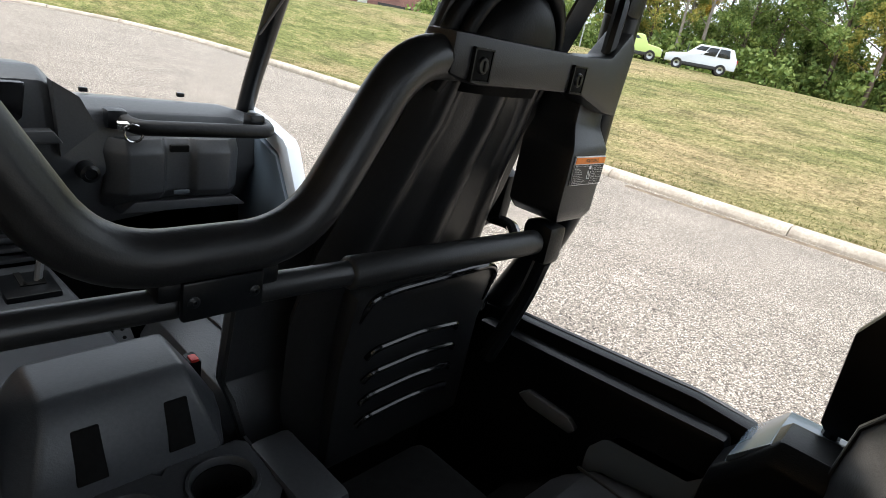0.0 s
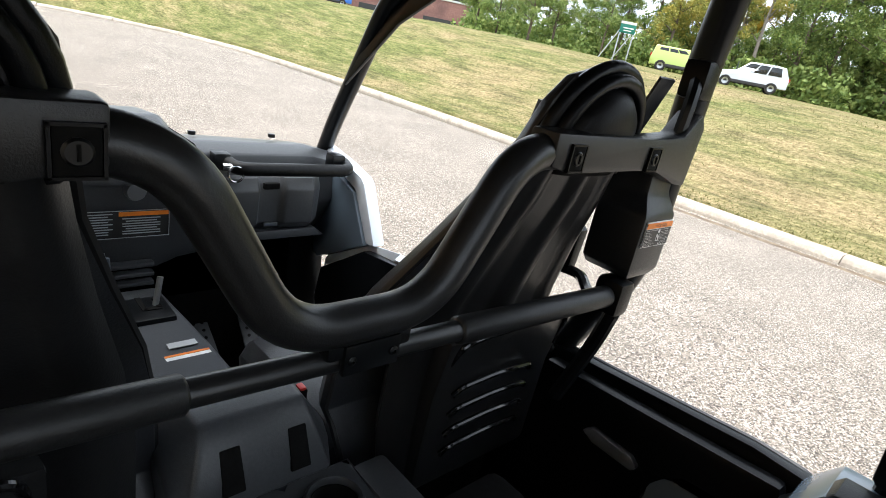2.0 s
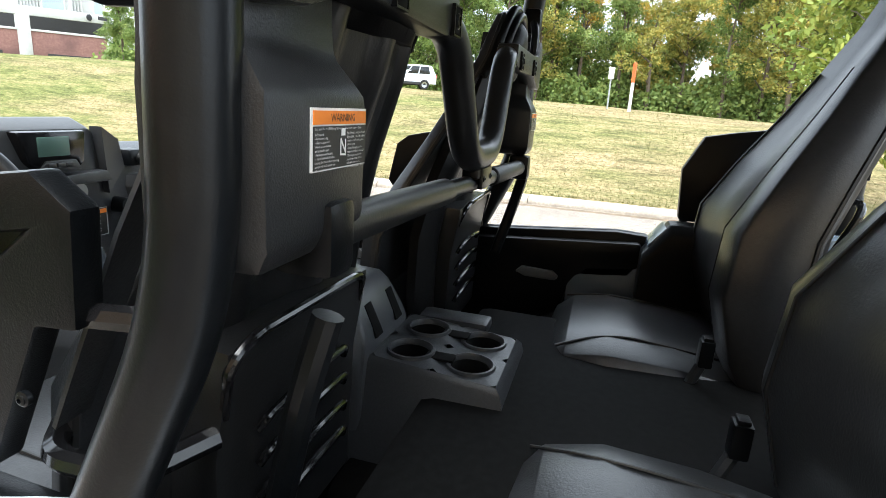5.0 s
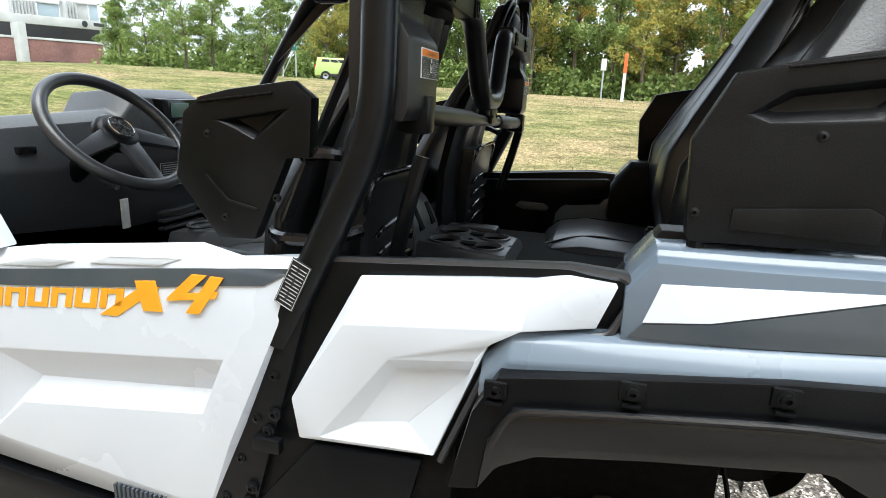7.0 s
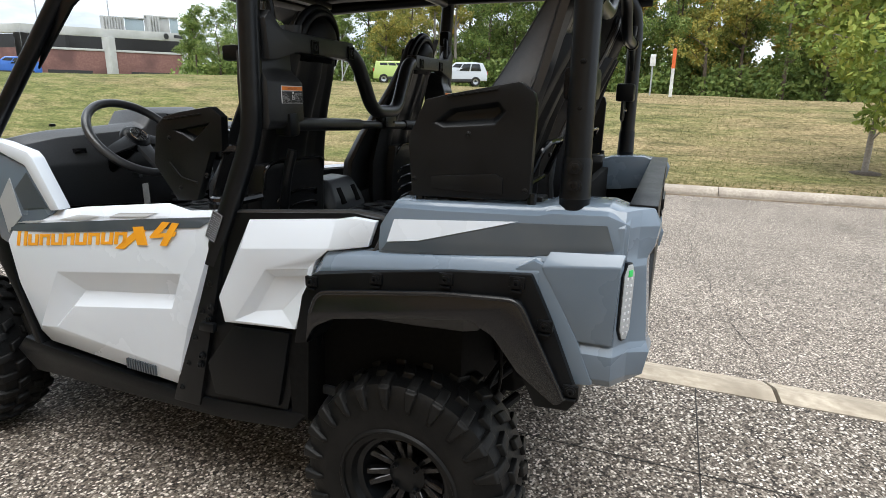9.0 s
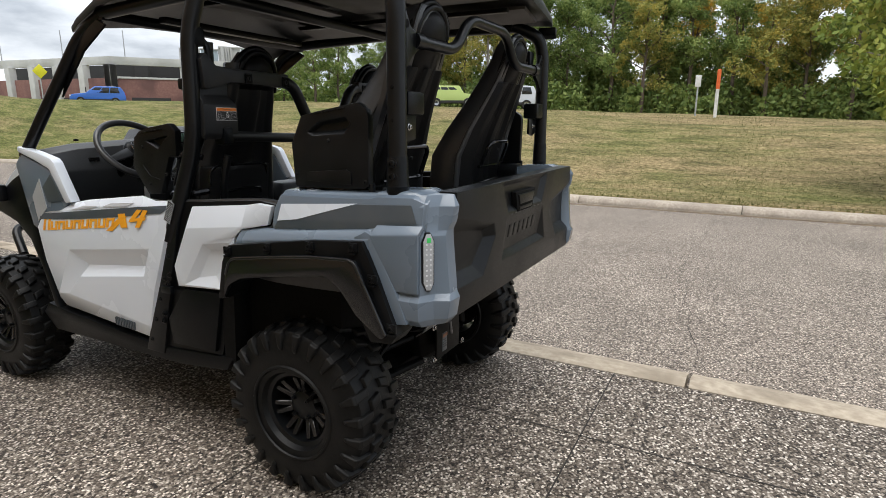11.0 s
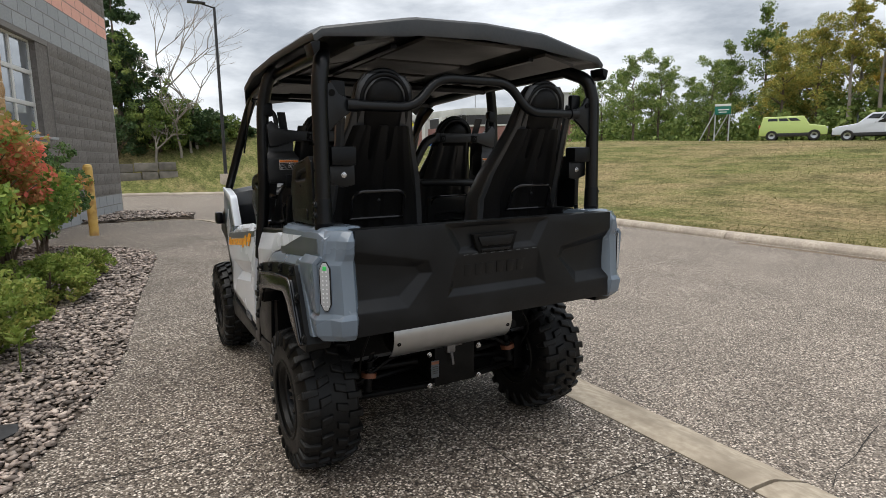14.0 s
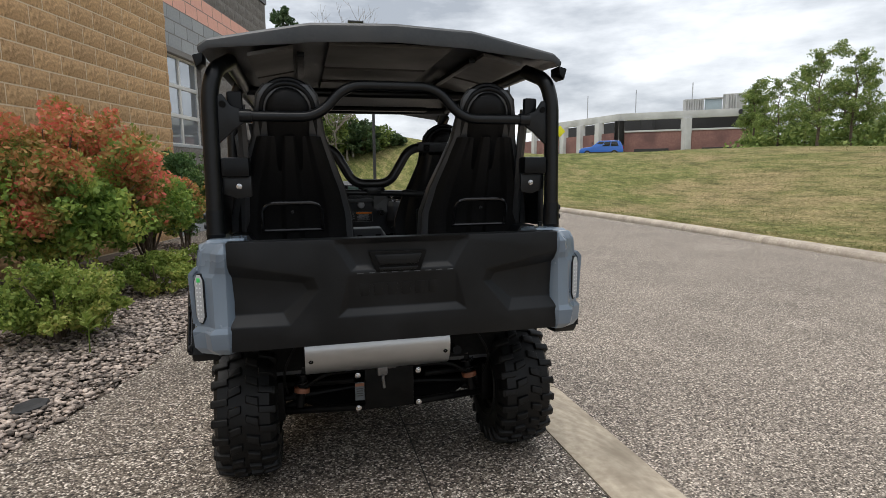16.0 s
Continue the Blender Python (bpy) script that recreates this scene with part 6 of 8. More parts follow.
# black surround: frame behind the white panel
sur = [(0.61, 1.1), (0.17, 1.136), (0.075, 1.131), (0.04, 1.1), (0.085, 1.02), (0.225, 1.0), (0.27, 0.965), (0.36, 0.74), (0.44, 0.46), (0.56, 0.43), (0.87, 0.44), (0.86, 0.52), (0.72, 0.88), (0.64, 1.08)]
for s, d in zip((-1, 1), rdoors):
    b = plate(sur, "x", -0.737, -0.70, 0.006)
    if s > 0:
        mirror_bm(b)
    part("door_surround", b, V_BLACK, d, "black plastic surround")
    b = plate([(0.62, 0.73), (0.40, 0.742), (0.46, 0.48), (0.72, 0.47), (0.74, 0.58)], "x", -0.756, -0.735, 0.006)
    if s > 0:
        mirror_bm(b)
    part("lower_panel", b, V_BLACK, d, "black lower panel")
    top = tube(fillet([(-0.73, 0.61, 1.096), (-0.73, 0.17, 1.132), (-0.735, 0.08, 1.126), (-0.745, 0.068, 1.1), (-0.752, 0.1, 1.034), (-0.752, 0.24, 1.005), (-0.752, 0.278, 0.975), (-0.752, 0.365, 0.75)], 0.014), 0.0075, 8)
    if s > 0:
        mirror_bm(top)
    part("door_seal", top, V_VINYL, d)
    inn = plate([(0.6, 1.08), (0.1, 1.115), (0.08, 1.05), (0.12, 1.0), (0.27, 0.985), (0.3, 0.93), (0.36, 0.6), (0.7, 0.55)], "x", -0.70, -0.66, 0.014)
    if s > 0:
        mirror_bm(inn)
    part("inner_panel", inn, V_BLACK, d, "black plastic inner panel")
    hb = plate([(0.46, 0.985), (0.44, 1.004), (0.345, 1.0), (0.325, 0.985), (0.335, 0.97), (0.43, 0.972)], "x", -0.662, -0.645, 0.006)
    if s > 0:
        mirror_bm(hb)
    part("door_handle", hb, V_HANDLE, d, "dull grey release handle")
    for zz, yy in ((0.78, 0.7), (0.74, 0.715), (0.6, 0.76), (0.565, 0.77)):
        b = bolt_bm((-0.758, yy, zz), "x", 0.009, 0.006)
        if s > 0:
            mirror_bm(b)
        part("hinge_bolt", b, V_SATIN, d)
    b = box((-0.762, 0.715, 0.715), (0.02, 0.06, 0.03), 0.004)
    if s > 0:
        mirror_bm(b)
    part("hinge_foot", b, V_SATIN, d)

# black strip between the doors, below the middle post
sided("pillar_strip", lambda: plate([(0.60, 1.10), (0.65, 1.10), (0.90, 0.45), (0.92, 0.40), (0.80, 0.40)], "x", -0.752, -0.70, 0.008), V_SATIN, utv)
for s in (-1, 1):
    for k in range(5):
        t = k / 4
        b = bolt_bm((-0.754, 0.70 + 0.17 * t, 0.86 - 0.4 * t), "x", 0.007, 0.004)
        if s > 0:
            mirror_bm(b)
        part("bolt", b, V_SATIN, utv)
# sill below the doors
sided("rocker_panel", lambda: plate([(0.36, 0.47), (0.42, 0.40), (0.7, 0.37), (1.66, 0.36), (1.76, 0.44), (1.70, 0.5), (1.55, 0.48), (0.85, 0.43), (0.5, 0.46)], "x", -0.745, -0.66, 0.012), V_BLACK, utv)

# ---- rear body side: upper rail panel
def side_rail_bm():
    """Shoulder panel from the rear door to the corner; the section runs inside top, outside, underside."""
    rings = []
    for y, zt, zb, xo, zi in ((0.085, 1.125, 1.03, -0.765, 1.13), (0.045, 1.18, 1.03, -0.77, 1.18), (-0.10, 1.183, 1.04, -0.774, 1.185), (-0.34, 1.192, 1.06, -0.776, 1.19), (-0.37, 1.20, 1.06, -0.776, 1.2), (-0.5, 1.205, 1.075, -0.775, 1.205), (-0.548, 1.185, 1.085, -0.764, 1.19)):
        rings.append([(-0.60, y, zi - 0.0), (-0.70, y, zi), (-0.735, y, zt - 0.003), (-0.743, y, zt - 0.012), (xo + 0.01, y, zt - 0.018), (xo, y, (zb * 1.3 + zt * 0.7) / 2 - 0.005), (xo, y, zb), (-0.70, y, zb - 0.01), (-0.60, y, zb - 0.01)])
    return bevelled(loft(rings), 0.004, 2, 18)


sided("side_panel", side_rail_bm, V_GREY, utv, "grey rear side body panel", 24)
RAIL_SKIN = skin_of(side_rail_bm())
for s in (-1, 1):
    part("side_flash", both(laid([(0.036, 1.132), (-0.294, 1.156), (-0.037, 1.084), (0.056, 1.071)], 0.0018, 8, RAIL_SKIN), s), V_WHITE, utv, "white pointed flash on the grey side")
    part("side_flash", both(laid([(0.075, 1.045), (0.056, 1.068), (-0.037, 1.081), (-0.294, 1.153), (-0.5, 1.165), (-0.52, 1.11), (-0.33, 1.078), (-0.1, 1.055)], 0.0012, 8, RAIL_SKIN), s), V_GREYD, utv, "dark grey lower flash")

# black inner trim beside the rear seats, below the shoulder panel
sided("inner_trim", lambda: bevelled(loft([[(-0.575, y, 0.86), (-0.58, y, zt - 0.03), (-0.60, y, zt), (-0.668, y, zt + 0.002), (-0.67, y, zt - 0.02), (-0.67, y, 0.86)] for y, zt in ((0.1, 1.1), (0.07, 1.14), (0.035, 1.192), (-0.1, 1.194), (-0.33, 1.2))]), 0.006, 2, 25), V_BLACK, utv, "black inner side trim", 30)


# fender shoulder between the rail and the flare
def fender_bm():
    rings = []
    for y, z0, z1, xo in ((0.30, 0.955, 0.93, -0.772), (0.25, 1.012, 0.955, -0.79), (0.06, 1.035, 0.98, -0.80), (-0.14, 1.055, 1.01, -0.806), (-0.335, 1.075, 1.03, -0.806), (-0.36, 1.078, 1.0, -0.806)):
        rings.append([(-0.66, y, z0 + 0.012), (-0.75, y, z0 + 0.01), (xo + 0.022, y, z0), (xo, y, z0 - 0.03), (xo, y, z1 - 0.04), (xo + 0.03, y, z1 - 0.05), (-0.66, y, z1 - 0.05)])
    return bevelled(loft(rings), 0.005, 2, 18)


sided("fender_shoulder", fender_bm, V_GREY, utv, "grey fender shoulder", 24)


def corner_bm():
    """Rear corner with the lamp recess: wraps from the flare round to the tailgate."""
    rings = []
    for z, ys, xo, yr in ((0.775, -0.46, -0.775, -0.585), (0.80, -0.465, -0.797, -0.606), (0.862, -0.445, -0.802, -0.616), (0.882, -0.43, -0.785, -0.606), (1.02, -0.37, -0.786, -0.594), (1.07, -0.35, -0.787, -0.59), (1.085, -0.345, -0.776, -0.59), (1.11, -0.34, -0.77, -0.602), (1.16, -0.34, -0.765, -0.61), (1.195, -0.36, -0.74, -0.592)):
        rings.append([(-0.66, ys, z), (xo, ys, z), (xo, ys - 0.02, z), (xo + 0.002, -0.538, z), (xo + 0.05, -0.568, z), (xo + 0.075, yr, z), (-0.664, yr - 0.004, z), (-0.64, yr + 0.03, z)])
    return bevelled(loft(rings), 0.005, 2, 16)


sided("rear_corner", corner_bm, V_GREY, utv, "grey rear corner panel around the lamp", 24)
sided("corner_facet", lambda: facet([(-0.378, 1.096, -0.782), (-0.547, 1.106, -0.78), (-0.541, 1.08, -0.803), (-0.364, 1.063, -0.806), (-0.454, 0.889, -0.799), (-0.535, 0.889, -0.797)], [(0, 1, 2, 3), (3, 2, 5, 4)], 0.018, 0.004), V_GREY, utv, "grey raised facet beside the lamp")


for s in (-1, 1):
    lamp = sub("tail_lamp", "clear slim vertical tail lamp with a dark rim")
    LM = Matrix.Translation((-0.763, -0.5535, 0)) @ Matrix.Rotation(radians(-32), 4, "Z")

    def lamp_plate(gr, d0, d1):
        pts = [(-0.016 - gr, 0.925), (-0.017 - gr, 1.055), (-0.006, 1.08 + gr), (0.009, 1.08 + gr), (0.019 + gr, 1.058), (0.019 + gr, 0.92), (0.009, 0.898 - gr), (-0.006, 0.9 - gr)]
        bm = plate(pts, "y", d0, d1, 0.003)
        bm.transform(LM)
        if s > 0:
            mirror_bm(bm)
        return bm
    part("rim", lamp_plate(0.0045, -0.0035, 0.01), V_SATIN, lamp)
    part("lens", lamp_plate(0.0, -0.0055, -0.002), V_LENS, lamp, "clear ribbed lens")
    for k in range(9):
        for dx in (-0.006, 0.008):
            b = box((dx, -0.006, 0.915 + k * 0.0165), (0.006, 0.002, 0.006), 0.001)
            b.transform(LM)
            if s > 0:
                mirror_bm(b)
            part("led", b, V_LED, lamp)
    # green reflection at the lens top, set on as a coloured plate
    if s < 0:
        b = box((0.002, -0.0062, 1.06), (0.014, 0.002, 0.016), 0.0008)
        b.transform(LM)
        part("green_tag", b, V_LENSG, lamp, "green reflection on the lens, as a small coloured plate")

sided("corner_band", lambda: plate([(-0.30, 1.05), (-0.325, 1.0), (-0.37, 0.9), (-0.43, 0.775), (-0.5, 0.785), (-0.46, 0.885), (-0.40, 1.0), (-0.37, 1.066), (-0.345, 1.075)], "x", -0.803, -0.72, 0.005), V_GREY, utv, "grey body edge behind the flare", 24)

# flare
FL_OUT = [(0.335, 0.75), (0.30, 0.90), (0.262, 0.968), (0.06, 1.0), (-0.14, 1.028), (-0.345, 1.045), (-0.40, 0.93), (-0.475, 0.75), (-0.45, 0.715), (-0.37, 0.71)]
FL_IN = [(-0.325, 0.80), (-0.26, 0.882), (-0.2, 0.912), (0.03, 0.88), (0.19, 0.852), (0.25, 0.82), (0.285, 0.76)]


def flare_bm():
    return plate(FL_OUT + FL_IN, "x", -0.822, -0.72, 0.006)


def flare_ridge():
    o = FL_OUT[1:8]
    i = [(-0.445, 0.745), (-0.37, 0.89), (-0.325, 0.985), (-0.14, 0.975), (0.06, 0.95), (0.235, 0.925), (0.27, 0.87)]
    return plate(o[:0] + [(0.27, 0.87), (0.235, 0.925), (0.06, 0.95), (-0.14, 0.975), (-0.325, 0.985), (-0.37, 0.89), (-0.445, 0.745), (-0.42, 0.73)] + FL_IN, "x", -0.842, -0.812, 0.013)


flares = sided("fender_flare", flare_bm, V_BLACK, utv, "black bolted fender flare over the rear wheel", 24)
sided("flare_lip", flare_ridge, V_FLARE, flares, "", 24)
for s, fl in zip((-1, 1), flares):
    bead = [(0.262, 0.86), (0.235, 0.924), (0.06, 0.949), (-0.14, 0.974), (-0.322, 0.984), (-0.37, 0.89), (-0.44, 0.752)]
    part("flare_bead", both(tube(fillet([(-0.839, y, z) for y, z in bead], 0.03), 0.0065, 10), s), V_FLARE, fl)
    for yy, zz in ((0.262, 0.948), (0.062, 0.982), (-0.134, 1.008), (-0.313, 1.022), (-0.385, 0.925), (-0.455, 0.772)):
        b = join(box((-0.823, yy, zz), (0.01, 0.038, 0.03), 0.004), box((-0.826, yy, zz - 0.02), (0.016, 0.026, 0.006), 0.002), bolt_bm((-0.829, yy, zz), "x", 0.009, 0.006))
        if s > 0:
            mirror_bm(b)
        part("flare_bolt", b, V_BLACK, fl)

# ---- bed and tailgate
part("cargo_bed", join(box((0, -0.44, 0.9), (1.3, 0.18, 0.03), 0.005), box((0, -0.34, 1.02), (1.3, 0.03, 0.26), 0.005), box((-0.65, -0.44, 1.04), (0.03, 0.18, 0.3), 0.005), box((0.65, -0.44, 1.04), (0.03, 0.18, 0.3), 0.005)), V_BLACKSHADE, utv)


def tailgate_bm():
    """The gate's outside as flat pressed facets: (x, z, depth) of one half, mirrored at the middle."""
    R, L, H = 0.034, 0.024, 0.02
    v = [(0.657, 0.785, 0), (0.657, 0.878, 0), (0.657, 0.921, R), (0.657, 1.07, R), (0.657, 1.118, 0), (0.657, 1.2, 0), (0.44, 0.874, 0), (0.467, 0.919, R), (0.329, 1.007, 0), (0.371, 1.003, R),
         (0.345, 1.055, 0), (0.392, 1.032, R), (0, 0.785, 0), (0, 0.893, 0), (0.262, 0.893, 0), (0.222, 0.92, L), (0, 0.92, L), (0.215, 1.055, 0), (0, 1.055, 0), (0.205, 1.072, 0),
         (0, 1.072, 0), (0.182, 1.092, H), (0, 1.092, H), (0.232, 1.177, H), (0.268, 1.178, 0), (0.27, 1.2, 0), (0, 1.177, H), (0, 1.2, 0)]
    f = [(1, 6, 7, 2), (6, 8, 9, 7), (8, 10, 11, 9), (10, 4, 3, 11), (2, 7, 9, 11, 3), (12, 0, 1, 6, 14, 13), (6, 8, 17, 14), (14, 17, 15), (13, 14, 15, 16), (16, 15, 17, 18), (8, 10, 19, 17), (17, 19, 20, 18),
         (10, 4, 5, 25, 24, 19), (19, 24, 23, 21), (20, 19, 21, 22), (22, 21, 23, 26), (23, 24, 25), (26, 23, 25, 27)]
    bm = poly_mesh([(x, -0.602 + d, z) for x, z, d in v], f)
    bm = join(bm, poly_mesh([(-x, -0.602 + d, z) for x, z, d in v], [q[::-1] for q in f]))
    bmesh.ops.remove_doubles(bm, verts=bm.verts, dist=0.0004)
    edge = [e for e in bm.edges if len(e.link_faces) == 1]
    ex = bmesh.ops.extrude_edge_only(bm, edges=edge)
    for q in ex["geom"]:
        if isinstance(q, bmesh.types.BMVert):
            q.co.y = -0.535
    bmesh.ops.holes_fill(bm, edges=[e for e in bm.edges if len(e.link_faces) == 1], sides=0)
    bmesh.ops.recalc_face_normals(bm, faces=bm.faces)
    return bevelled(bm, 0.005, 2, 7)


gate = part("tailgate", tailgate_bm(), V_GATE, utv, "black textured plastic tailgate with pressed relief", smooth=38)
# shade round the handle: a thin black plate, slightly proud
part("handle_recess", plate([(-0.135, 1.145), (-0.108, 1.064), (0.068, 1.064), (0.095, 1.145)], "y", -0.6045, -0.57, 0.003), V_BLACKSHADE, gate)
part("gate_handle", plate([(-0.113, 1.134), (-0.096, 1.094), (0.056, 1.094), (0.073, 1.134)], "y", -0.611, -0.58, 0.005), V_GATE, gate, "black lift handle")
part("handle_lower", plate([(-0.098, 1.083), (-0.092, 1.07), (0.052, 1.07), (0.058, 1.083)], "y", -0.608, -0.58, 0.003), V_GATE, gate)
for k in range(6):
    eb = plate([(-0.016, -0.026), (-0.021, 0.026), (0.021, 0.026), (0.016, -0.026)], "y", -0.0018, 0.006, 0.001)
    eb.transform(Matrix.Translation((-0.155 + 0.055 * k, -0.5915, 0.995)) @ Matrix.Rotation(radians(10), 4, "X"))
    part("embossed_block", eb, V_GATE, gate)
for k in range(9):
    part("embossed_bar", box((-0.17 + k * 0.045, -0.6025, 1.0625), (0.024, 0.003, 0.0035), 0.001), V_DARKGREY, gate)

# ---- rear seats, front seats
def seat(x, y, front, dz):
    """A bucket seat: cushion, tall backrest with head bolster and piping, moulded back shell with ribs, grab hoop."""
    st = sub("front_seat" if front else "rear_seat", "black vinyl bucket seat with a moulded plastic back")
    ry = y
    # cushion
    rings = []
    for t, wv, zt, in ((0.0, 0.42, 0.9), (0.04, 0.47, 0.945), (0.2, 0.5, 0.965), (0.36, 0.51, 0.972), (0.46, 0.49, 0.955), (0.51, 0.46, 0.92), (0.53, 0.42, 0.86)):
        yy = y - 0.13 + t * 0.93
        rings.append([(x + wv / 2 * u, yy, z) for u, z in ((-1, 0.8), (-1.03, zt - 0.06), (-0.93, zt - 0.022), (-0.7, zt - 0.004), (-0.35, zt + 0.002), (0, zt + 0.003), (0.35, zt + 0.002), (0.7, zt - 0.004), (0.93, zt - 0.022), (1.03, zt - 0.06), (1, 0.8))])
    part("cushion", bevelled(loft(rings), 0.012, 3, 25), V_VINYL, st, smooth=60)
    for sx in (-0.155, 0.155):
        part("seam", tube(fillet([(x + sx, y - 0.06, 0.95), (x + sx, y + 0.16, 0.972), (x + sx * 1.1, y + 0.24, 0.965), (x + sx * 1.3, y + 0.32, 0.94)], 0.05), 0.003, 6), V_LABEL, st)
    # backrest: stations up its height with half width, centre y, thickness
    STN = [(0.86, 0.235, -0.162, 0.10), (0.98, 0.255, -0.11, 0.13), (1.12, 0.262, -0.083, 0.15), (1.26, 0.255, -0.093, 0.15), (1.38, 0.225, -0.146, 0.13), (1.5, 0.178, -0.208, 0.11), (1.6, 0.142, -0.258, 0.10), (1.70, 0.125, -0.305, 0.085), (1.76, 0.115, -0.323, 0.075), (1.80, 0.085, -0.33, 0.06), (1.815, 0.04, -0.332, 0.04)]
    STN = [(z + (dz if z > 1 else 0), hw, dy, th) for z, hw, dy, th in STN]
    rings = []
    for z, hw, dy, th in STN:
        yc = ry + dy
        rings.append([(x + hw * u, yc + th * (v if not front else v * 0.25 if v < 0 else v * 0.45), z) for u, v in ((-1, -0.5), (-1.03, 0.0), (-0.96, 0.5), (-0.72, 0.62), (-0.35, 0.4), (0, 0.34), (0.35, 0.4), (0.72, 0.62), (0.96, 0.5), (1.03, 0.0), (1, -0.5), (0.5, -0.55), (0, -0.56), (-0.5, -0.55))])
    part("backrest", bevelled(loft(rings), 0.006, 2, 40), V_VINYL, st, smooth=70)
    for sx in (-1, 1):
        part("piping", tube([(x + sx * hw * 1.0, ry + dy - th * (0.08 if front else 0.42), z) for z, hw, dy, th in STN[:-1]], 0.006, 6), V_LABEL, st)
        part("seam", tube([(x + sx * hw * 0.68, ry + dy + th * (0.27 if front else 0.6), z) for z, hw, dy, th in STN[1:7]], 0.003, 6), V_LABEL, st)
    # back shell
    if front:
        # one tall moulded back with rounded ribs that run up into the bracket; the driver's is wider on the door side
        side = 0.035 if x < 0 else 0.0
        rings = []
        for z, hw, yc in ((0.86, 0.185, 0.625), (1.0, 0.21, 0.632), (1.15, 0.21, 0.628), (1.28, 0.19, 0.603), (1.4, 0.157, 0.565), (1.5, 0.134, 0.528), (1.59, 0.12, 0.505), (1.65, 0.11, 0.5)):
            row_ = []
            for k in range(33):
                u = -1 + k / 16
                rib = 0.014 * max(0.0, math.cos(u * math.pi * 2.6)) ** 0.7 + 0.012 * (1 - abs(u)) ** 0.5
                row_.append((x + (hw + side * min(1.0, (z - 0.86) * 2.2)) * u if u < 0 else x + hw * u, yc + 0.02 * abs(u) ** 4 - rib, z))
            rings.append(row_ + [(x + hw * 0.9, yc + 0.05, z), (x - (hw + side) * 0.9, yc + 0.05, z)])
        part("back_shell", loft(rings), V_SHELL_LIT, st, smooth=50)
    else:
        rings = []
        for z, hw, dy, th in STN[:7]:
            yc = ry + dy - th * 0.52
            w = hw * 0.94
            rings.append([(x - w, yc + 0.01, z), (x - w * 0.8, yc - 0.025, z), (x - w * 0.62, yc - 0.032, z), (x - w * 0.5, yc - 0.016, z), (x - w * 0.2, yc - 0.016, z), (x - w * 0.12, yc - 0.034, z), (x + w * 0.12, yc - 0.034, z), (x + w * 0.2, yc - 0.016, z), (x + w * 0.5, yc - 0.016, z), (x + w * 0.62, yc - 0.032, z), (x + w * 0.8, yc - 0.025, z), (x + w, yc + 0.01, z), (x, yc + 0.02, z)])
        part("back_shell", bevelled(loft(rings), 0.004, 2, 30), V_FABRIC, st, smooth=40)
    # head: an arched shell that runs down into the back, with two padded rims
    hc = Vector((x, ry - 0.34, 1.70 + dz * 0.95))
    lean = 0.46

    def arch(w, dy, n=14, foot=0.24):
        foot = 0.05 if front else foot
        out = [Vector((-w * 1.12, dy, -foot))] + [Vector((-w * math.cos(math.pi * k / n), dy, w * math.sin(math.pi * k / n))) for k in range(n + 1)] + [Vector((w * 1.12, dy, -foot))]
        return [hc + p + Vector((0, -p.z * lean if p.z < 0 else -p.z * 0.2, 0)) for p in out]
    part("head_shell", loft([arch(0.092, 0.02), arch(0.088, -0.008), arch(0.07, -0.026), arch(0.045, -0.034), arch(0.015, -0.037)]), V_FABRIC, st, smooth=80)
    part("head_rim", tube(arch(0.102, -0.004, 18, 0.12), 0.011, 8), V_BLACK, st, smooth=80)
    part("head_rim", tube(arch(0.118, 0.012, 18, 0.12), 0.012, 8), V_BLACK, st, smooth=80)
    if front:
        return st
    # louvres at the foot of the shell
    for k in range(5):
        zz = 0.93 + 0.052 * k
        yy = ry - 0.245 + (zz - 0.93) * 0.1
        part("louvre", tube(fillet([(x - 0.17, yy - 0.004, zz - 0.012), (x, yy - 0.014, zz + 0.004), (x + 0.17, yy - 0.004, zz - 0.012)], 0.15), 0.007, 8), V_GLOSS, st)
    # hoop
    hy = ry - 0.262
    part("hoop", tube(fillet([(x - 0.125, hy + 0.035, 1.215), (x - 0.12, hy, 1.305), (x - 0.09, hy - 0.012, 1.325), (x + 0.09, hy - 0.012, 1.325), (x + 0.12, hy, 1.305), (x + 0.125, hy + 0.035, 1.215)], 0.03), 0.009, 10), V_GLOSS, st, "gloss black hoop")
    part("lower_bar", tube([(x - 0.13, hy + 0.045, 1.205), (x + 0.13, hy + 0.045, 1.205)], 0.008, 8), V_GLOSS, st)
    part("fixing", bolt_bm((x, hy + 0.0, 1.285), "y", 0.005, 0.003), V_SATIN, st)
    return st


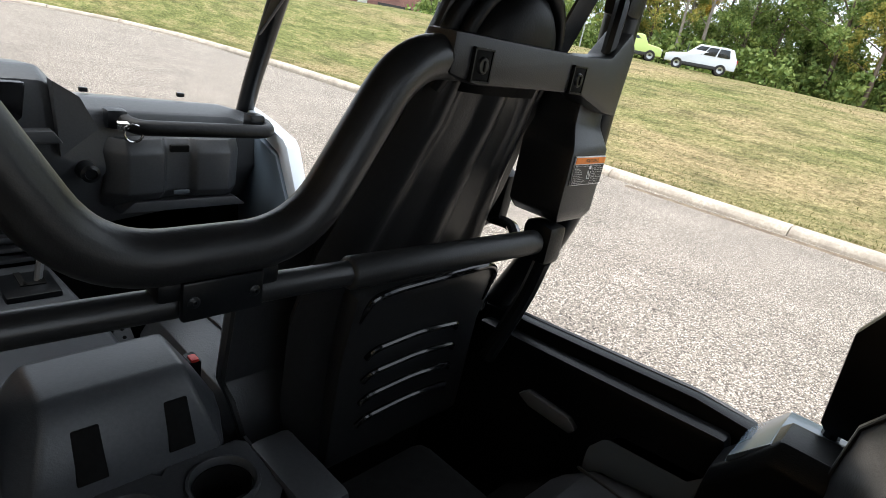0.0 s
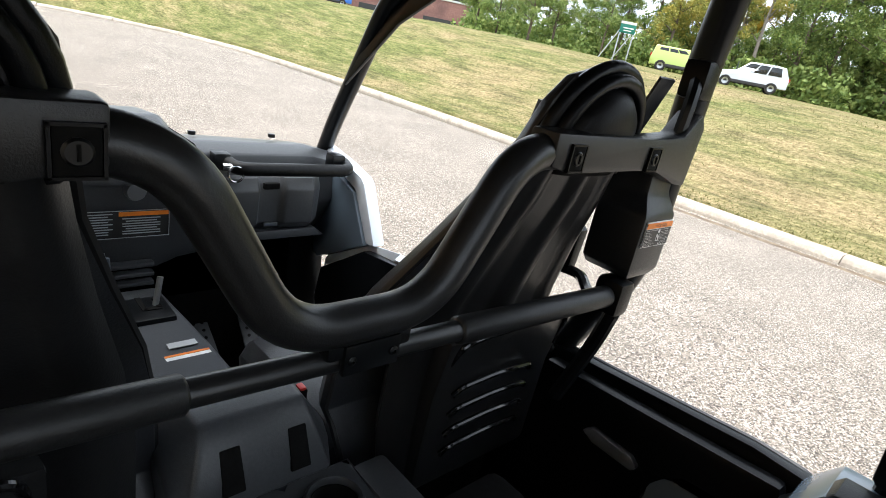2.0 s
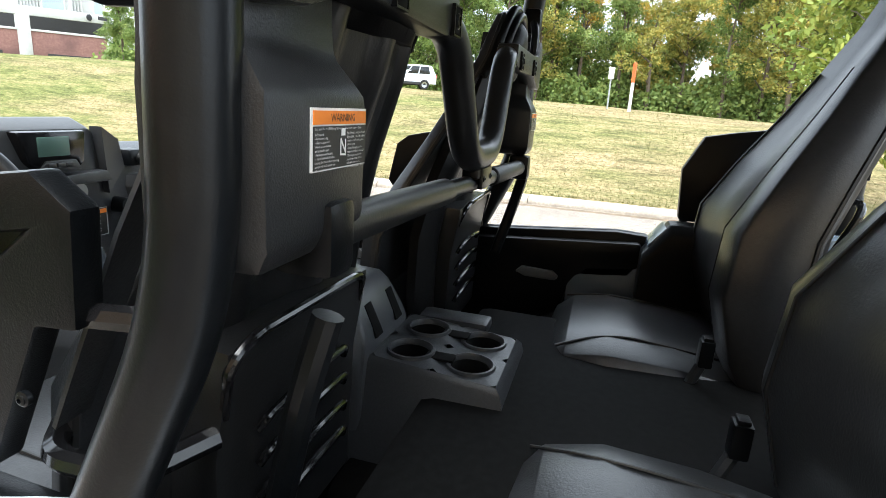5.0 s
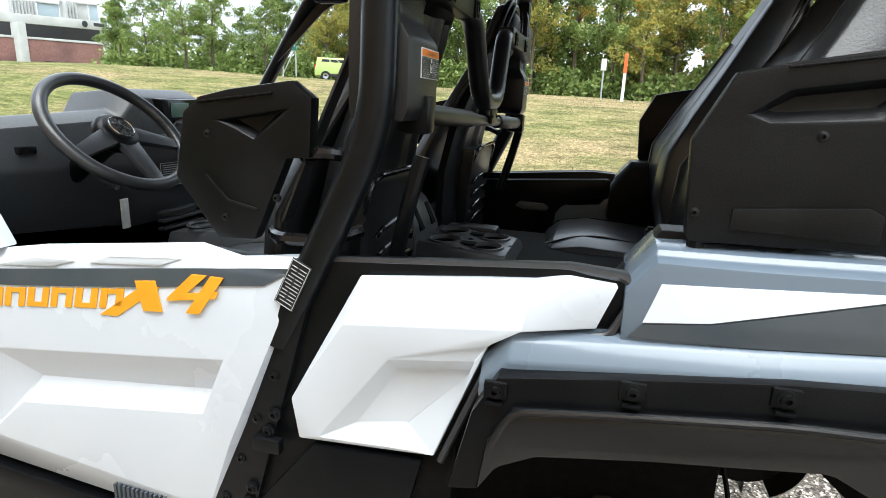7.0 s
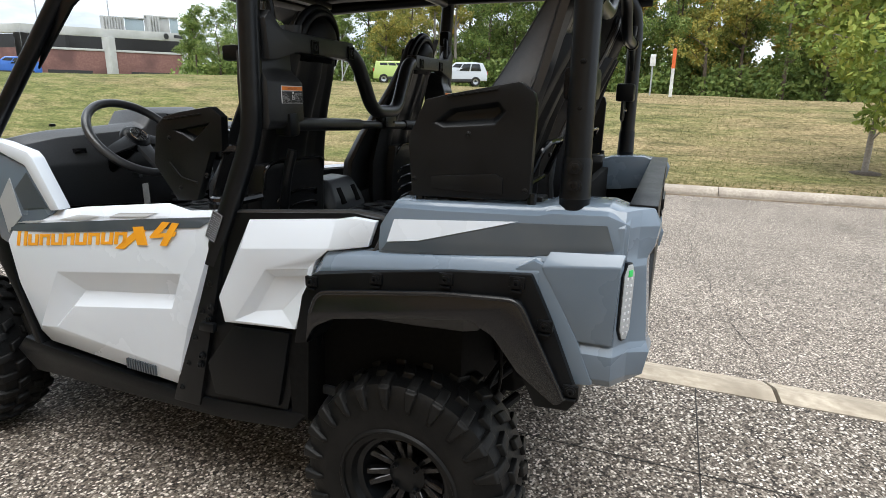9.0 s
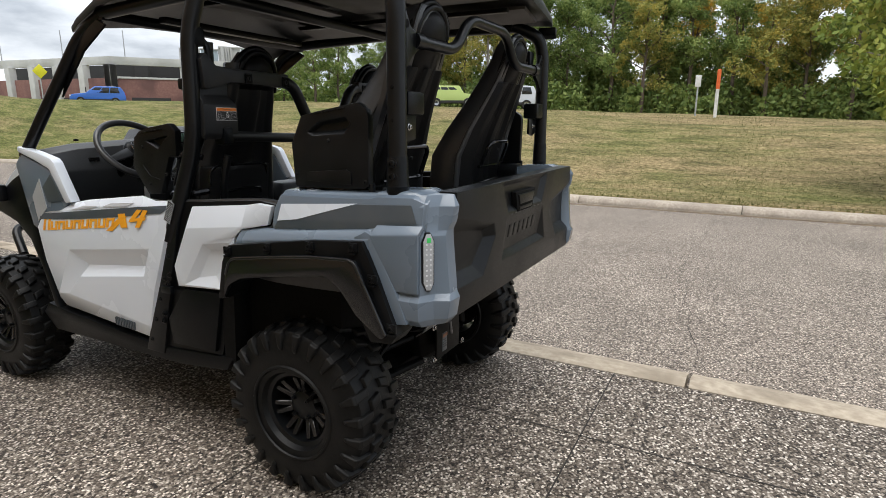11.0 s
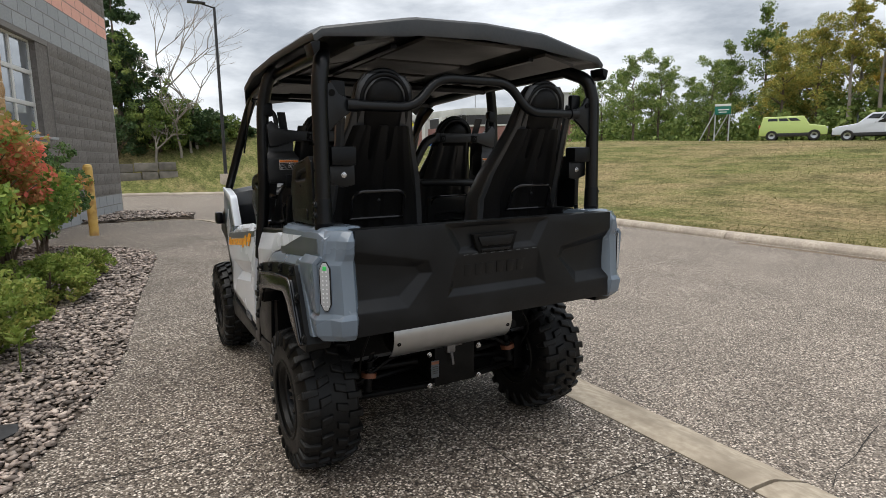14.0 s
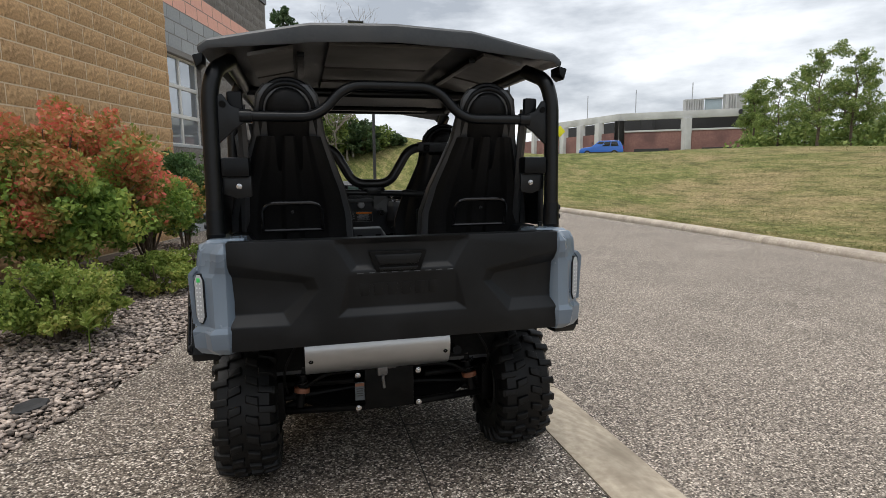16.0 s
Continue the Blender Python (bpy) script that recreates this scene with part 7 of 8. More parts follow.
for s in (-1, 1):
    seat(s * 0.42, -0.03, False, 0.0)
    seat(s * 0.415 + 0.025, 0.84, True, -0.108)
    # belt buckles beside the rear cushions
    bk = sub("belt_buckle", "seat belt buckle on a short strap")
    part("strap", tube([(s * 0.17, 0.02, 0.86), (s * 0.17, -0.02, 0.97)], 0.012, 8), V_VINYL, bk)
    part("buckle", box((s * 0.17, -0.025, 1.0), (0.035, 0.03, 0.06), 0.006), V_BLACK, bk)
    part("button", box((s * 0.17, -0.025, 1.033), (0.026, 0.02, 0.008), 0.003), V_RUBBER, bk)
    bk = sub("belt_buckle", "seat belt buckle with a red button beside the front seat")
    part("strap", tube([(s * 0.152, 0.84, 0.86), (s * 0.15, 0.81, 0.98)], 0.011, 8), V_VINYL, bk)
    part("buckle", box((s * 0.15, 0.803, 1.005), (0.022, 0.034, 0.06), 0.006), V_BLACK, bk)
    part("button", box((s * 0.15, 0.797, 1.034), (0.014, 0.02, 0.008), 0.003), V_BUTTON, bk, "red release button")

# ---- cage
for s in (-1, 1):
    # middle post: leans in at the sill, then upright, then over into the roof rail
    part("middle_post", tube(fillet([(s * 0.735, 0.70, 0.93), (s * 0.735, 0.625, 1.075), (s * 0.735, 0.50, 1.335), (s * 0.722, 0.495, 1.74), (s * 0.69, 0.47, 1.88), (s * 0.655, 0.455, 1.935)], 0.09, 8), 0.031, 18), V_SATIN, utv, "black steel cage post", 60)
    lab = part("post_label", box((s * 0.768, 0.645, 1.055), (0.003, 0.04, 0.095), 0.0, m=Matrix.Translation((s * 0.768, 0.645, 1.055)) @ Matrix.Rotation(radians(26), 4, "X") @ Matrix.Translation((-s * 0.768, -0.645, -1.055))), V_LABEL, utv, "small black label with pale lines")
    LT = Matrix.Translation((s * 0.768, 0.645, 1.055)) @ Matrix.Rotation(radians(26), 4, "X") @ Matrix.Translation((-s * 0.768, -0.645, -1.055))
    for yy, zz, w_, h_ in ((0.645, 1.1005, 0.037, 0.0012), (0.645, 1.0095, 0.037, 0.0012), (0.627, 1.055, 0.0012, 0.092), (0.663, 1.055, 0.0012, 0.092)):
        part("label_rim", box((s * 0.77, yy, zz), (0.002, w_, h_), 0.0, m=LT), V_GREYL, lab)
    for k in range(11):
        part("label_line", box((s * 0.77, 0.637 if k % 4 else 0.643, 1.018 + k * 0.0072), (0.002, 0.014 if k % 4 else 0.026, 0.0011), 0.0, m=LT), V_GREYL, lab)
        if k % 4:
            part("label_line", box((s * 0.77, 0.654, 1.018 + k * 0.0072), (0.002, 0.012, 0.0011), 0.0, m=LT), V_GREYL, lab)
    # rear post
    part("rear_post", tube(fillet([(s * 0.712, -0.415, 1.19), (s * 0.706, -0.412, 1.75), (s * 0.685, -0.395, 1.845), (s * 0.64, -0.27, 1.9)], 0.08, 8), 0.0315, 18), V_SATIN, utv, "black steel rear cage post", 60)
    part("post_foot", lathe([(1.188, 0.036), (1.21, 0.036), (1.215, 0.038), (1.222, 0.036), (1.3, 0.0345), (1.31, 0.032)], 18, "z"), V_BLACK, utv).location = (s * 0.7115, -0.4145, 0)
    for zz in (1.247, 1.287):
        b = bolt_bm((0, 0, 0), "x", 0.012, 0.008)
        if s > 0:
            mirror_bm(b)
        b.transform(Matrix.Translation((s * 0.744, -0.415, zz)))
        part("post_bolt", b, V_SATIN, utv)
    # holes in the post: black heads that stand for their shade
    for zz in (1.42, 1.52):
        b = bolt_bm((0, 0, 0), "x", 0.005, 0.003)
        if s > 0:
            mirror_bm(b)
        b.transform(Matrix.Translation((s * 0.738, -0.415, zz)))
        part("post_hole", b, V_BLACKSHADE, utv)
    # front post and roof rail
    part("front_post", tube(fillet([(s * 0.725, 1.75, 1.24), (s * 0.70, 1.66, 1.37), (s * 0.625, 1.33, 1.80), (s * 0.62, 1.15, 1.875)], 0.1, 8), 0.027, 16), V_SATIN, utv, "black raked front cage post", 60)
    part("post_gusset", plate([(1.52, 1.52), (1.40, 1.72), (1.20, 1.86), (1.12, 1.82), (1.30, 1.72)], "x", s * 0.63, s * 0.642, 0.004), V_SATIN, utv)
    part("roof_rail", tube([(s * 0.62, 1.18, 1.872), (s * 0.645, 0.5, 1.90), (s * 0.64, -0.27, 1.893)], 0.027, 14), V_SATIN, utv, smooth=60)
    # rear upper bar brackets
    br = part("bar_bracket", plate([(s * 0.685, 1.56), (s * 0.685, 1.745), (s * 0.66, 1.755), (s * 0.63, 1.71), (s * 0.575, 1.69), (s * 0.575, 1.65), (s * 0.62, 1.62)], "y", -0.42, -0.402, 0.003), V_SATIN, utv, "black steel bar bracket")
    # bracket hole drawn as a black disc for its shade
    part("bracket_hole", lathe([(-0.424, 0.0), (-0.424, 0.013), (-0.42, 0.013)], 14, "y"), V_BLACKSHADE, br).location = (s * 0.66, 0, 1.715)
    # small box hung on the rear post, with its lock
    bx = part("belt_reel_box", box((s * 0.625, -0.40, 1.475), (0.105, 0.075, 0.075), 0.012), V_BLACK, utv, "black plastic belt reel box")
    part("reel_bracket", plate([(s * 0.57, 1.36), (s * 0.57, 1.44), (s * 0.68, 1.44), (s * 0.68, 1.37), (s * 0.62, 1.35)], "y", -0.4, -0.388, 0.004), V_SATIN, bx)
    part("reel_bolt", bolt_bm((s * 0.617, -0.402, 1.40), "y", 0.0075, 0.008), V_CHROME, bx, "zinc bolt")
    part("belt", tube([(s * 0.60, -0.36, 1.72), (s * 0.60, -0.30, 1.5), (s * 0.62, -0.2, 1.2)], 0.02, 6), V_VINYL, utv, "black seat belt webbing")
    part("belt_guide", box((s * 0.62, -0.37, 1.72), (0.06, 0.03, 0.1), 0.012), V_BLACK, utv)
part("rear_upper_bar", tube(fillet([(-0.60, -0.411, 1.672), (-0.30, -0.411, 1.672), (-0.19, -0.411, 1.80), (0.185, -0.411, 1.80), (0.295, -0.411, 1.672), (0.60, -0.411, 1.672)], 0.075, 8), 0.0205, 16), V_SATIN, utv, "black bent upper bar", 60)
for s in (-1, 1):
    part("bar_collar", lathe([(0.555 * s, 0.021), (0.555 * s, 0.026), (0.6 * s, 0.026), (0.6 * s, 0.021)], 16, "x"), V_SATIN, utv).location = (0, -0.411, 1.672)
for y, z in ((1.15, 1.865), (0.47, 1.885)):
    part("cross_tube", tube([(-0.64, y, z), (0.64, y, z)], 0.024, 12), V_SATIN, utv, smooth=60)

# ---- roof
def roof_bm():
    xs = [-0.735, -0.70, -0.36, -0.32, 0, 0.32, 0.36, 0.70, 0.735]
    st = [(-0.50, 1.0, 0.0), (-0.485, 1.0, 0.012), (-0.38, 1.0, 0.02), (0.2, 1.0, 0.03), (0.7, 0.985, 0.025), (1.1, 0.94, -0.002), (1.36, 0.88, -0.055), (1.43, 0.86, -0.085)]
    prof = {0.735: 1.914, 0.70: 1.94, 0.36: 2.0, 0.32: 2.006, 0: 2.016}
    bm = bmesh.new()
    top, bot = [], []
    for y, k, dz in st:
        top.append([bm.verts.new((x * k, y + (0.05 * (abs(x) / 0.735) ** 2 if y < -0.3 else -0.04 * (abs(x) / 0.735) ** 2 if y > 1.3 else 0), prof[abs(x)] + dz)) for x in xs])
        bot.append([bm.verts.new((x * k * 0.992, v.co.y, prof[abs(x)] + dz - (0.066 if y < -0.45 and abs(x) < 0.69 else 0.045 if abs(x) < 0.69 else 0.03))) for x, v in zip(xs, top[-1])])
    n = len(xs)
    for i in range(len(st) - 1):
        for k in range(n - 1):
            bm.faces.new((top[i][k], top[i][k + 1], top[i + 1][k + 1], top[i + 1][k]))
            bm.faces.new((bot[i][k], bot[i + 1][k], bot[i + 1][k + 1], bot[i][k + 1]))
        bm.faces.new((top[i][0], top[i + 1][0], bot[i + 1][0], bot[i][0]))
        bm.faces.new((top[i][-1], bot[i][-1], bot[i + 1][-1], top[i + 1][-1]))
    for k in range(n - 1):
        bm.faces.new((top[0][k], bot[0][k], bot[0][k + 1], top[0][k + 1]))
        bm.faces.new((top[-1][k], top[-1][k + 1], bot[-1][k + 1], bot[-1][k]))
    bmesh.ops.recalc_face_normals(bm, faces=bm.faces)
    return bevelled(bm, 0.01, 2, 22)


roof = part("roof", roof_bm(), mat("roof_plastic", (0.022, 0.0255, 0.029), 0.4, color2=(0.029, 0.0325, 0.036), scale=90, bump=0.0006, bump_scale=350, wear=(0.05, 0.05, 0.05), wear_scale=3), utv, "black moulded plastic roof", 26)
for s in (-1, 1):
    part("roof_corner", plate([(s * 0.712, 1.895), (s * 0.75, 1.885), (s * 0.738, 1.838), (s * 0.715, 1.86)], "y", -0.47, -0.38, 0.006), V_BLACK, roof)
    part("roof_rib", plate([(-0.35, 1.935), (0.9, 1.935), (0.9, 1.915), (-0.35, 1.915)], "x", s * 0.36 - 0.015, s * 0.36 + 0.015, 0.004), V_BLACK, roof)
    for y0, y1 in ((-0.42, 0.08), (0.12, 0.42), (0.52, 0.95)):
        part("roof_liner_panel", loft([[(s * xa, y, z1 + 0.014), (s * xb, y, z2 + 0.014), (s * xb, y, z2), (s * xa, y, z1)] for y in (y0, y1) for xa, xb, z1, z2 in ((0.39, 0.56, 1.931, 1.895),)]), mat("liner_grey", (0.07, 0.066, 0.061), 0.45, color2=(0.088, 0.083, 0.077), scale=20, wear=(0.056, 0.053, 0.049), wear_scale=3), roof, "brown-grey roof liner panel")
for y0, y1 in ((-0.42, 0.05), (0.1, 0.42), (0.52, 0.95)):
    part("roof_liner_panel", box((0.0, (y0 + y1) / 2, 1.957), (0.5, y1 - y0, 0.018), 0.007), MATS["liner_grey"], roof, "brown-grey roof liner panel")
part("roof_knob", lathe([(2.02, 0.03), (2.035, 0.03), (2.045, 0.02), (2.045, 0.0)], 16, "z"), V_BLACK, roof).location = (-0.13, 0.3, -0.0)
part("interior_light_bar", box((0, 1.0, 1.86), (0.9, 0.05, 0.03), 0.01), V_BLACK, roof)

LEFT_TEXT = "Be Prepared\n- Fasten seat belts.\n- Wear an approved\nhelmet, eye protection\nand protective gear.\n- Passengers must be able\nto reach the handhold while\nkeeping feet flat on floor and sitting\nupright with back against seat.\n- Stay completely inside the vehicle."
RIGHT_TEXT = "Pay Attention and Plan Ahead\nIf you think or feel the vehicle\nmay tip or roll, reduce your\nrisk to injury:\n- Keep a firm grip on the\nhandhold and brace yourself.\n- Do not put any part of\nyour body outside of the\nvehicle for any reason.\n- Do not hold cage or door."
# ---- bar behind the front seats, U tube, brackets, belt towers
part("hip_bar", tube([(-0.60, 0.473, 1.356), (0.60, 0.473, 1.312)], 0.0158, 16), V_TUBE_LIT, utv, "black cross bar behind the front seats", 60)
for s in (-1, 1):
    sl = lathe([(s * 0.185, 0.0158), (s * 0.187, 0.0195), (s * 0.19, 0.0212), (s * 0.585, 0.0212), (s * 0.588, 0.0158)], 24, "x")
    sl.transform(Matrix.Translation((0, 0.473, 1.334)) @ Matrix.Rotation(0.037, 4, "Y"))
    part("bar_sleeve", sl, V_SLEEVE, utv, "black foam sleeve on the bar", 50)
    part("bar_end", bevelled(box((s * 0.612, 0.473, 1.334 - s * 0.022), (0.05, 0.06, 0.07)), 0.012), V_BLACK, utv)
part("bar_clamp", join(box((0.02, 0.468, 1.357), (0.12, 0.032, 0.024), 0.006), box((0.02, 0.452, 1.345), (0.08, 0.01, 0.04), 0.003)), V_SATIN, utv, "black clamp plate with two bolts")
for x in (-0.01, 0.05):
    part("clamp_bolt", bolt_bm((x, 0.447, 1.345), "y", 0.004, 0.002), V_SATIN, utv)
part("head_guard_tube", tube(fillet([(-0.34, 0.485, 1.588), (-0.205, 0.472, 1.588), (-0.09, 0.467, 1.385), (0.11, 0.467, 1.385), (0.232, 0.472, 1.588), (0.36, 0.485, 1.588)], 0.065, 9), 0.0262, 20), V_TUBE_LIT, utv, "thick black bent tube between the front seats", 60)
for s in (-1, 1):
    bk = part("seat_bracket", plate([(s * 0.25 + 0.028 * (s > 0), 1.62), (s * 0.25 + 0.028 * (s > 0), 1.572), (s * 0.31 + 0.02 * (s > 0), 1.562), (s * 0.57, 1.566), (s * 0.66, 1.54), (s * 0.705, 1.535), (s * 0.715, 1.645), (s * 0.69, 1.67), (s * 0.645, 1.626), (s * 0.56, 1.62)], "y", 0.45, 0.5, 0.006), V_MOULD_LIT, utv, "black moulded bracket behind the seat")
    for x in ((0.272, 0.486) if s < 0 else (0.328, 0.551)):
        # pocket and screw slot are black plates that stand for their shade
        pk = part("lock_pocket", box((s * x, 0.4485, 1.586), (0.031, 0.006, 0.036), 0.006), V_BLACKSHADE, bk)
        part("pocket_rim", join(box((s * x, 0.448, 1.605), (0.036, 0.006, 0.0025)), box((s * x, 0.448, 1.567), (0.036, 0.006, 0.0025)), box((s * x - 0.0168, 0.448, 1.586), (0.0025, 0.006, 0.04)), box((s * x + 0.0168, 0.448, 1.586), (0.0025, 0.006, 0.04))), V_BLACK, bk)
        part("lock_screw", lathe([(0.443, 0.0), (0.443, 0.0085), (0.445, 0.0105), (0.449, 0.0105)], 16, "y"), V_SATIN, bk).location = (s * x, 0, 1.586)
        part("screw_slot", box((s * x, 0.4425, 1.586), (0.0025, 0.002, 0.012)), V_BLACKSHADE, bk)
    ox = 0.053 if s > 0 else 0.0
    lx = s * (0.611 + ox)
    tw = part("belt_tower", bevelled(loft([[(s * (a + ox), y0, z), (s * b, y0, z), (s * b, 0.56, z), (s * (a + ox), 0.56, z)] for z, a, b, y0 in ((1.345, 0.575, 0.715, 0.463), (1.365, 0.553, 0.72, 0.452), (1.478, 0.553, 0.72, 0.452), (1.512, 0.575, 0.716, 0.474), (1.565, 0.575, 0.715, 0.476))]), 0.008), V_MOULD_LIT, utv, "black belt reel housing with a warning label")
    # warning label on the rear face
    lb = part("warning_label", box((lx, 0.4506, 1.443), (0.1, 0.002, 0.05), 0.0), V_LTEXT, tw, "black warning label with orange head and white lines")
    part("label_field", box((lx, 0.4494, 1.4365), (0.0975, 0.001, 0.0345)), V_LABEL, lb)
    part("label_head", box((lx, 0.4494, 1.4605), (0.0975, 0.001, 0.0108)), mat("label_orange", (0.8, 0.22, 0.02), 0.4), lb, "orange strip")
    for dx, zz, w_, h_, a_ in ((0.0, 1.4485, 0.007, 0.006, 0), (-0.0045, 1.4365, 0.0014, 0.012, 0), (0.0045, 1.4365, 0.0014, 0.012, 0), (0.0, 1.437, 0.0016, 0.0155, -38), (0.0, 1.4295, 0.0105, 0.0016, 4)):
        part("label_picture", box((0, 0, 0), (w_, 0.0006, h_), 0, m=Matrix.Translation((lx + 0.0025 + dx, 0.4488, zz)) @ Matrix.Rotation(radians(a_), 4, "Y")), V_LTEXT, lb)
    for body, size, dx, z, m_ in (("WARNING", 0.0094, -0.021, 1.4573, V_LABEL), ("Improper Use of Off-Highway Vehicle Can Cause Severe Injury or Death", 0.0029, -0.0475, 1.4508, V_LTEXT), (LEFT_TEXT, 0.0029, -0.0475, 1.4465, V_LTEXT), (RIGHT_TEXT, 0.003, 0.0095, 1.4465, V_LTEXT)):
        cu = bpy.data.curves.new("label_text", "FONT")
        cu.body, cu.size, cu.resolution_u, cu.space_line = body, size, 1, 1.08
        cu.materials.append(m_)
        tx = new("label_text", cu)
        tx.parent = lb
        tx.location, tx.rotation_euler = (lx + dx, 0.4484, z), (radians(90), 0, 0)
    # strap plate, belt, lower bracket of the front seats
    part("belt_arm", tube(fillet([(s * 0.66, 0.47, 1.62), (s * 0.665, 0.47, 1.70), (s * 0.70, 0.49, 1.74)], 0.03), 0.012, 8), V_SATIN, utv)
    part("belt_anchor", box((s * 0.70, 0.485, 1.725), (0.05, 0.05, 0.07), 0.012), V_BLACK, utv)
    part("belt", loft([[(s * (xa - 0.022), y, z), (s * (xa + 0.022), y - 0.004, z), (s * (xa + 0.022), y, z + 0.003), (s * (xa - 0.022), y + 0.004, z + 0.003)] for xa, y, z in ((0.625, 0.505, 1.715), (0.605, 0.535, 1.6), (0.655, 0.63, 1.35), (0.67, 0.71, 1.15))]), V_VINYL, utv, "black seat belt webbing")
    part("belt_guide", box((s * 0.657, 0.62, 1.56), (0.03, 0.06, 0.045), 0.01), V_BLACK, utv)
    part("seat_side_bracket", tube(fillet([(s * 0.60, 0.52, 1.05), (s * 0.62, 0.48, 1.20), (s * 0.61, 0.46, 1.28)], 0.04), 0.016, 10), V_SATIN, utv)
    part("latch_rod", tube(fillet([(s * 0.30, 0.575, 1.17), (s * 0.312, 0.556, 1.222), (s * 0.35, 0.552, 1.232), (s * 0.59, 0.552, 1.236), (s * 0.622, 0.56, 1.215), (s * 0.615, 0.575, 1.15)], 0.02), 0.0065, 10), V_GLOSS, utv, "gloss black edge of the seat base")
    part("seat_back_foot", bevelled(loft([[(s * 0.285, y0, z), (s * 0.625, y0, z), (s * 0.61, 0.66, z), (s * 0.3, 0.66, z)] for z, y0 in ((0.88, 0.585), (1.1, 0.578), (1.2, 0.562), (1.228, 0.558))]), 0.01), V_SHELL_LIT, utv, "black moulded foot of the seat back")
    for k in range(4):
        part("foot_louvre", tube(fillet([(s * 0.335, 0.575, 0.965 + 0.045 * k), (s * 0.345, 0.566, 0.985 + 0.045 * k), (s * 0.44, 0.562, 0.994 + 0.045 * k), (s * 0.545, 0.566, 0.982 + 0.045 * k), (s * 0.555, 0.575, 0.965 + 0.045 * k)], 0.03), 0.0055, 8), V_GLOSS, utv)

# ---- side shields
FS = [(0.915, 1.225), (0.889, 1.345), (0.851, 1.374), (0.791, 1.388), (0.665, 1.406), (0.625, 1.378), (0.632, 1.275), (0.677, 1.272), (0.75, 1.117), (0.828, 1.112)]
RS = [(0.008, 1.20), (0.017, 1.34), (-0.03, 1.435), (-0.10, 1.45), (-0.27, 1.478), (-0.305, 1.455), (-0.312, 1.43), (-0.308, 1.207), (-0.29, 1.198), (0.0, 1.19)]


def shield(pts, recess, name, label, ribs):
    """A thick moulded shield with a grip recess sunk into its face."""
    outer, inner = recess[0], recess[1]
    for s in (-1, 1):
        bm = bmesh.new()
        lo = [bm.verts.new((-0.722, y, z)) for y, z in pts]
        lh = [bm.verts.new((-0.722, y, z)) for y, z in outer]
        li = [bm.verts.new((-0.701, y, z)) for y, z in inner]
        es = [bm.edges.new((q[k], q[(k + 1) % len(q)])) for q in (lo, lh) for k in range(len(q))]
        bmesh.ops.triangle_fill(bm, use_beauty=True, edges=es)
        n = len(lh)
        for k in range(n):
            bm.faces.new((lh[k], lh[(k + 1) % n], li[(k + 1) % n], li[k]))
        bm.faces.new(li)
        lb_ = [bm.verts.new((-0.692, y, z)) for y, z in pts]
        n = len(lo)
        for k in range(n):
            bm.faces.new((lo[k], lo[(k + 1) % n], lb_[(k + 1) % n], lb_[k]))
        bm.faces.new(lb_)
        bmesh.ops.recalc_face_normals(bm, faces=bm.faces)
        bevelled(bm, 0.005, 2, 20)
        if s > 0:
            mirror_bm(bm)
        sh = part(name, bm, V_GATE, utv, label, 30)
        for yy, zz in recess[3]:
            b = bolt_bm((-0.7225, yy, zz), "x", 0.005, 0.003)
            if s > 0:
                mirror_bm(b)
            part("shield_bolt", b, V_SATIN, sh)
        for rib in ribs:
            b = plate(rib, "x", -0.7265, -0.72, 0.002)
            if s > 0:
                mirror_bm(b)
            part("shield_rib", b, V_GATE, sh)


shield(FS, ([(0.815, 1.332), (0.67, 1.358), (0.742, 1.302), (0.78, 1.32)], [(0.79, 1.336), (0.70, 1.35), (0.742, 1.315), (0.765, 1.325)], [(0, 1, 5, 4), (1, 2, 6, 5), (2, 3, 7, 6), (3, 0, 4, 7), (4, 5, 6, 7)], [(0.838, 1.308), (0.70, 1.20), (0.81, 1.155)]),
       "front_side_shield", "black plastic side shield beside the front seat", [[(0.855, 1.366), (0.70, 1.386), (0.70, 1.382), (0.855, 1.362)], [(0.845, 1.235), (0.80, 1.19), (0.74, 1.178), (0.74, 1.172), (0.805, 1.183), (0.85, 1.23)]])
shield(RS, ([(-0.052, 1.378), (-0.099, 1.413), (-0.221, 1.432), (-0.24, 1.41), (-0.214, 1.378), (-0.08, 1.368)], [(-0.075, 1.385), (-0.11, 1.405), (-0.215, 1.42), (-0.225, 1.408), (-0.205, 1.392), (-0.09, 1.382)], [(0, 1, 7, 6), (1, 2, 8, 7), (2, 3, 9, 8), (3, 4, 10, 9), (4, 5, 11, 10), (5, 0, 6, 11), (6, 7, 8, 9, 10, 11)], [(-0.147, 1.353), (0.0, 1.235), (-0.295, 1.222)]),
       "rear_side_shield", "black plastic side shield beside the rear seat", [[(-0.09, 1.444), (-0.22, 1.462), (-0.22, 1.459), (-0.09, 1.441)], [(-0.05, 1.245), (-0.22, 1.26), (-0.24, 1.25), (-0.24, 1.21), (-0.05, 1.215)]])
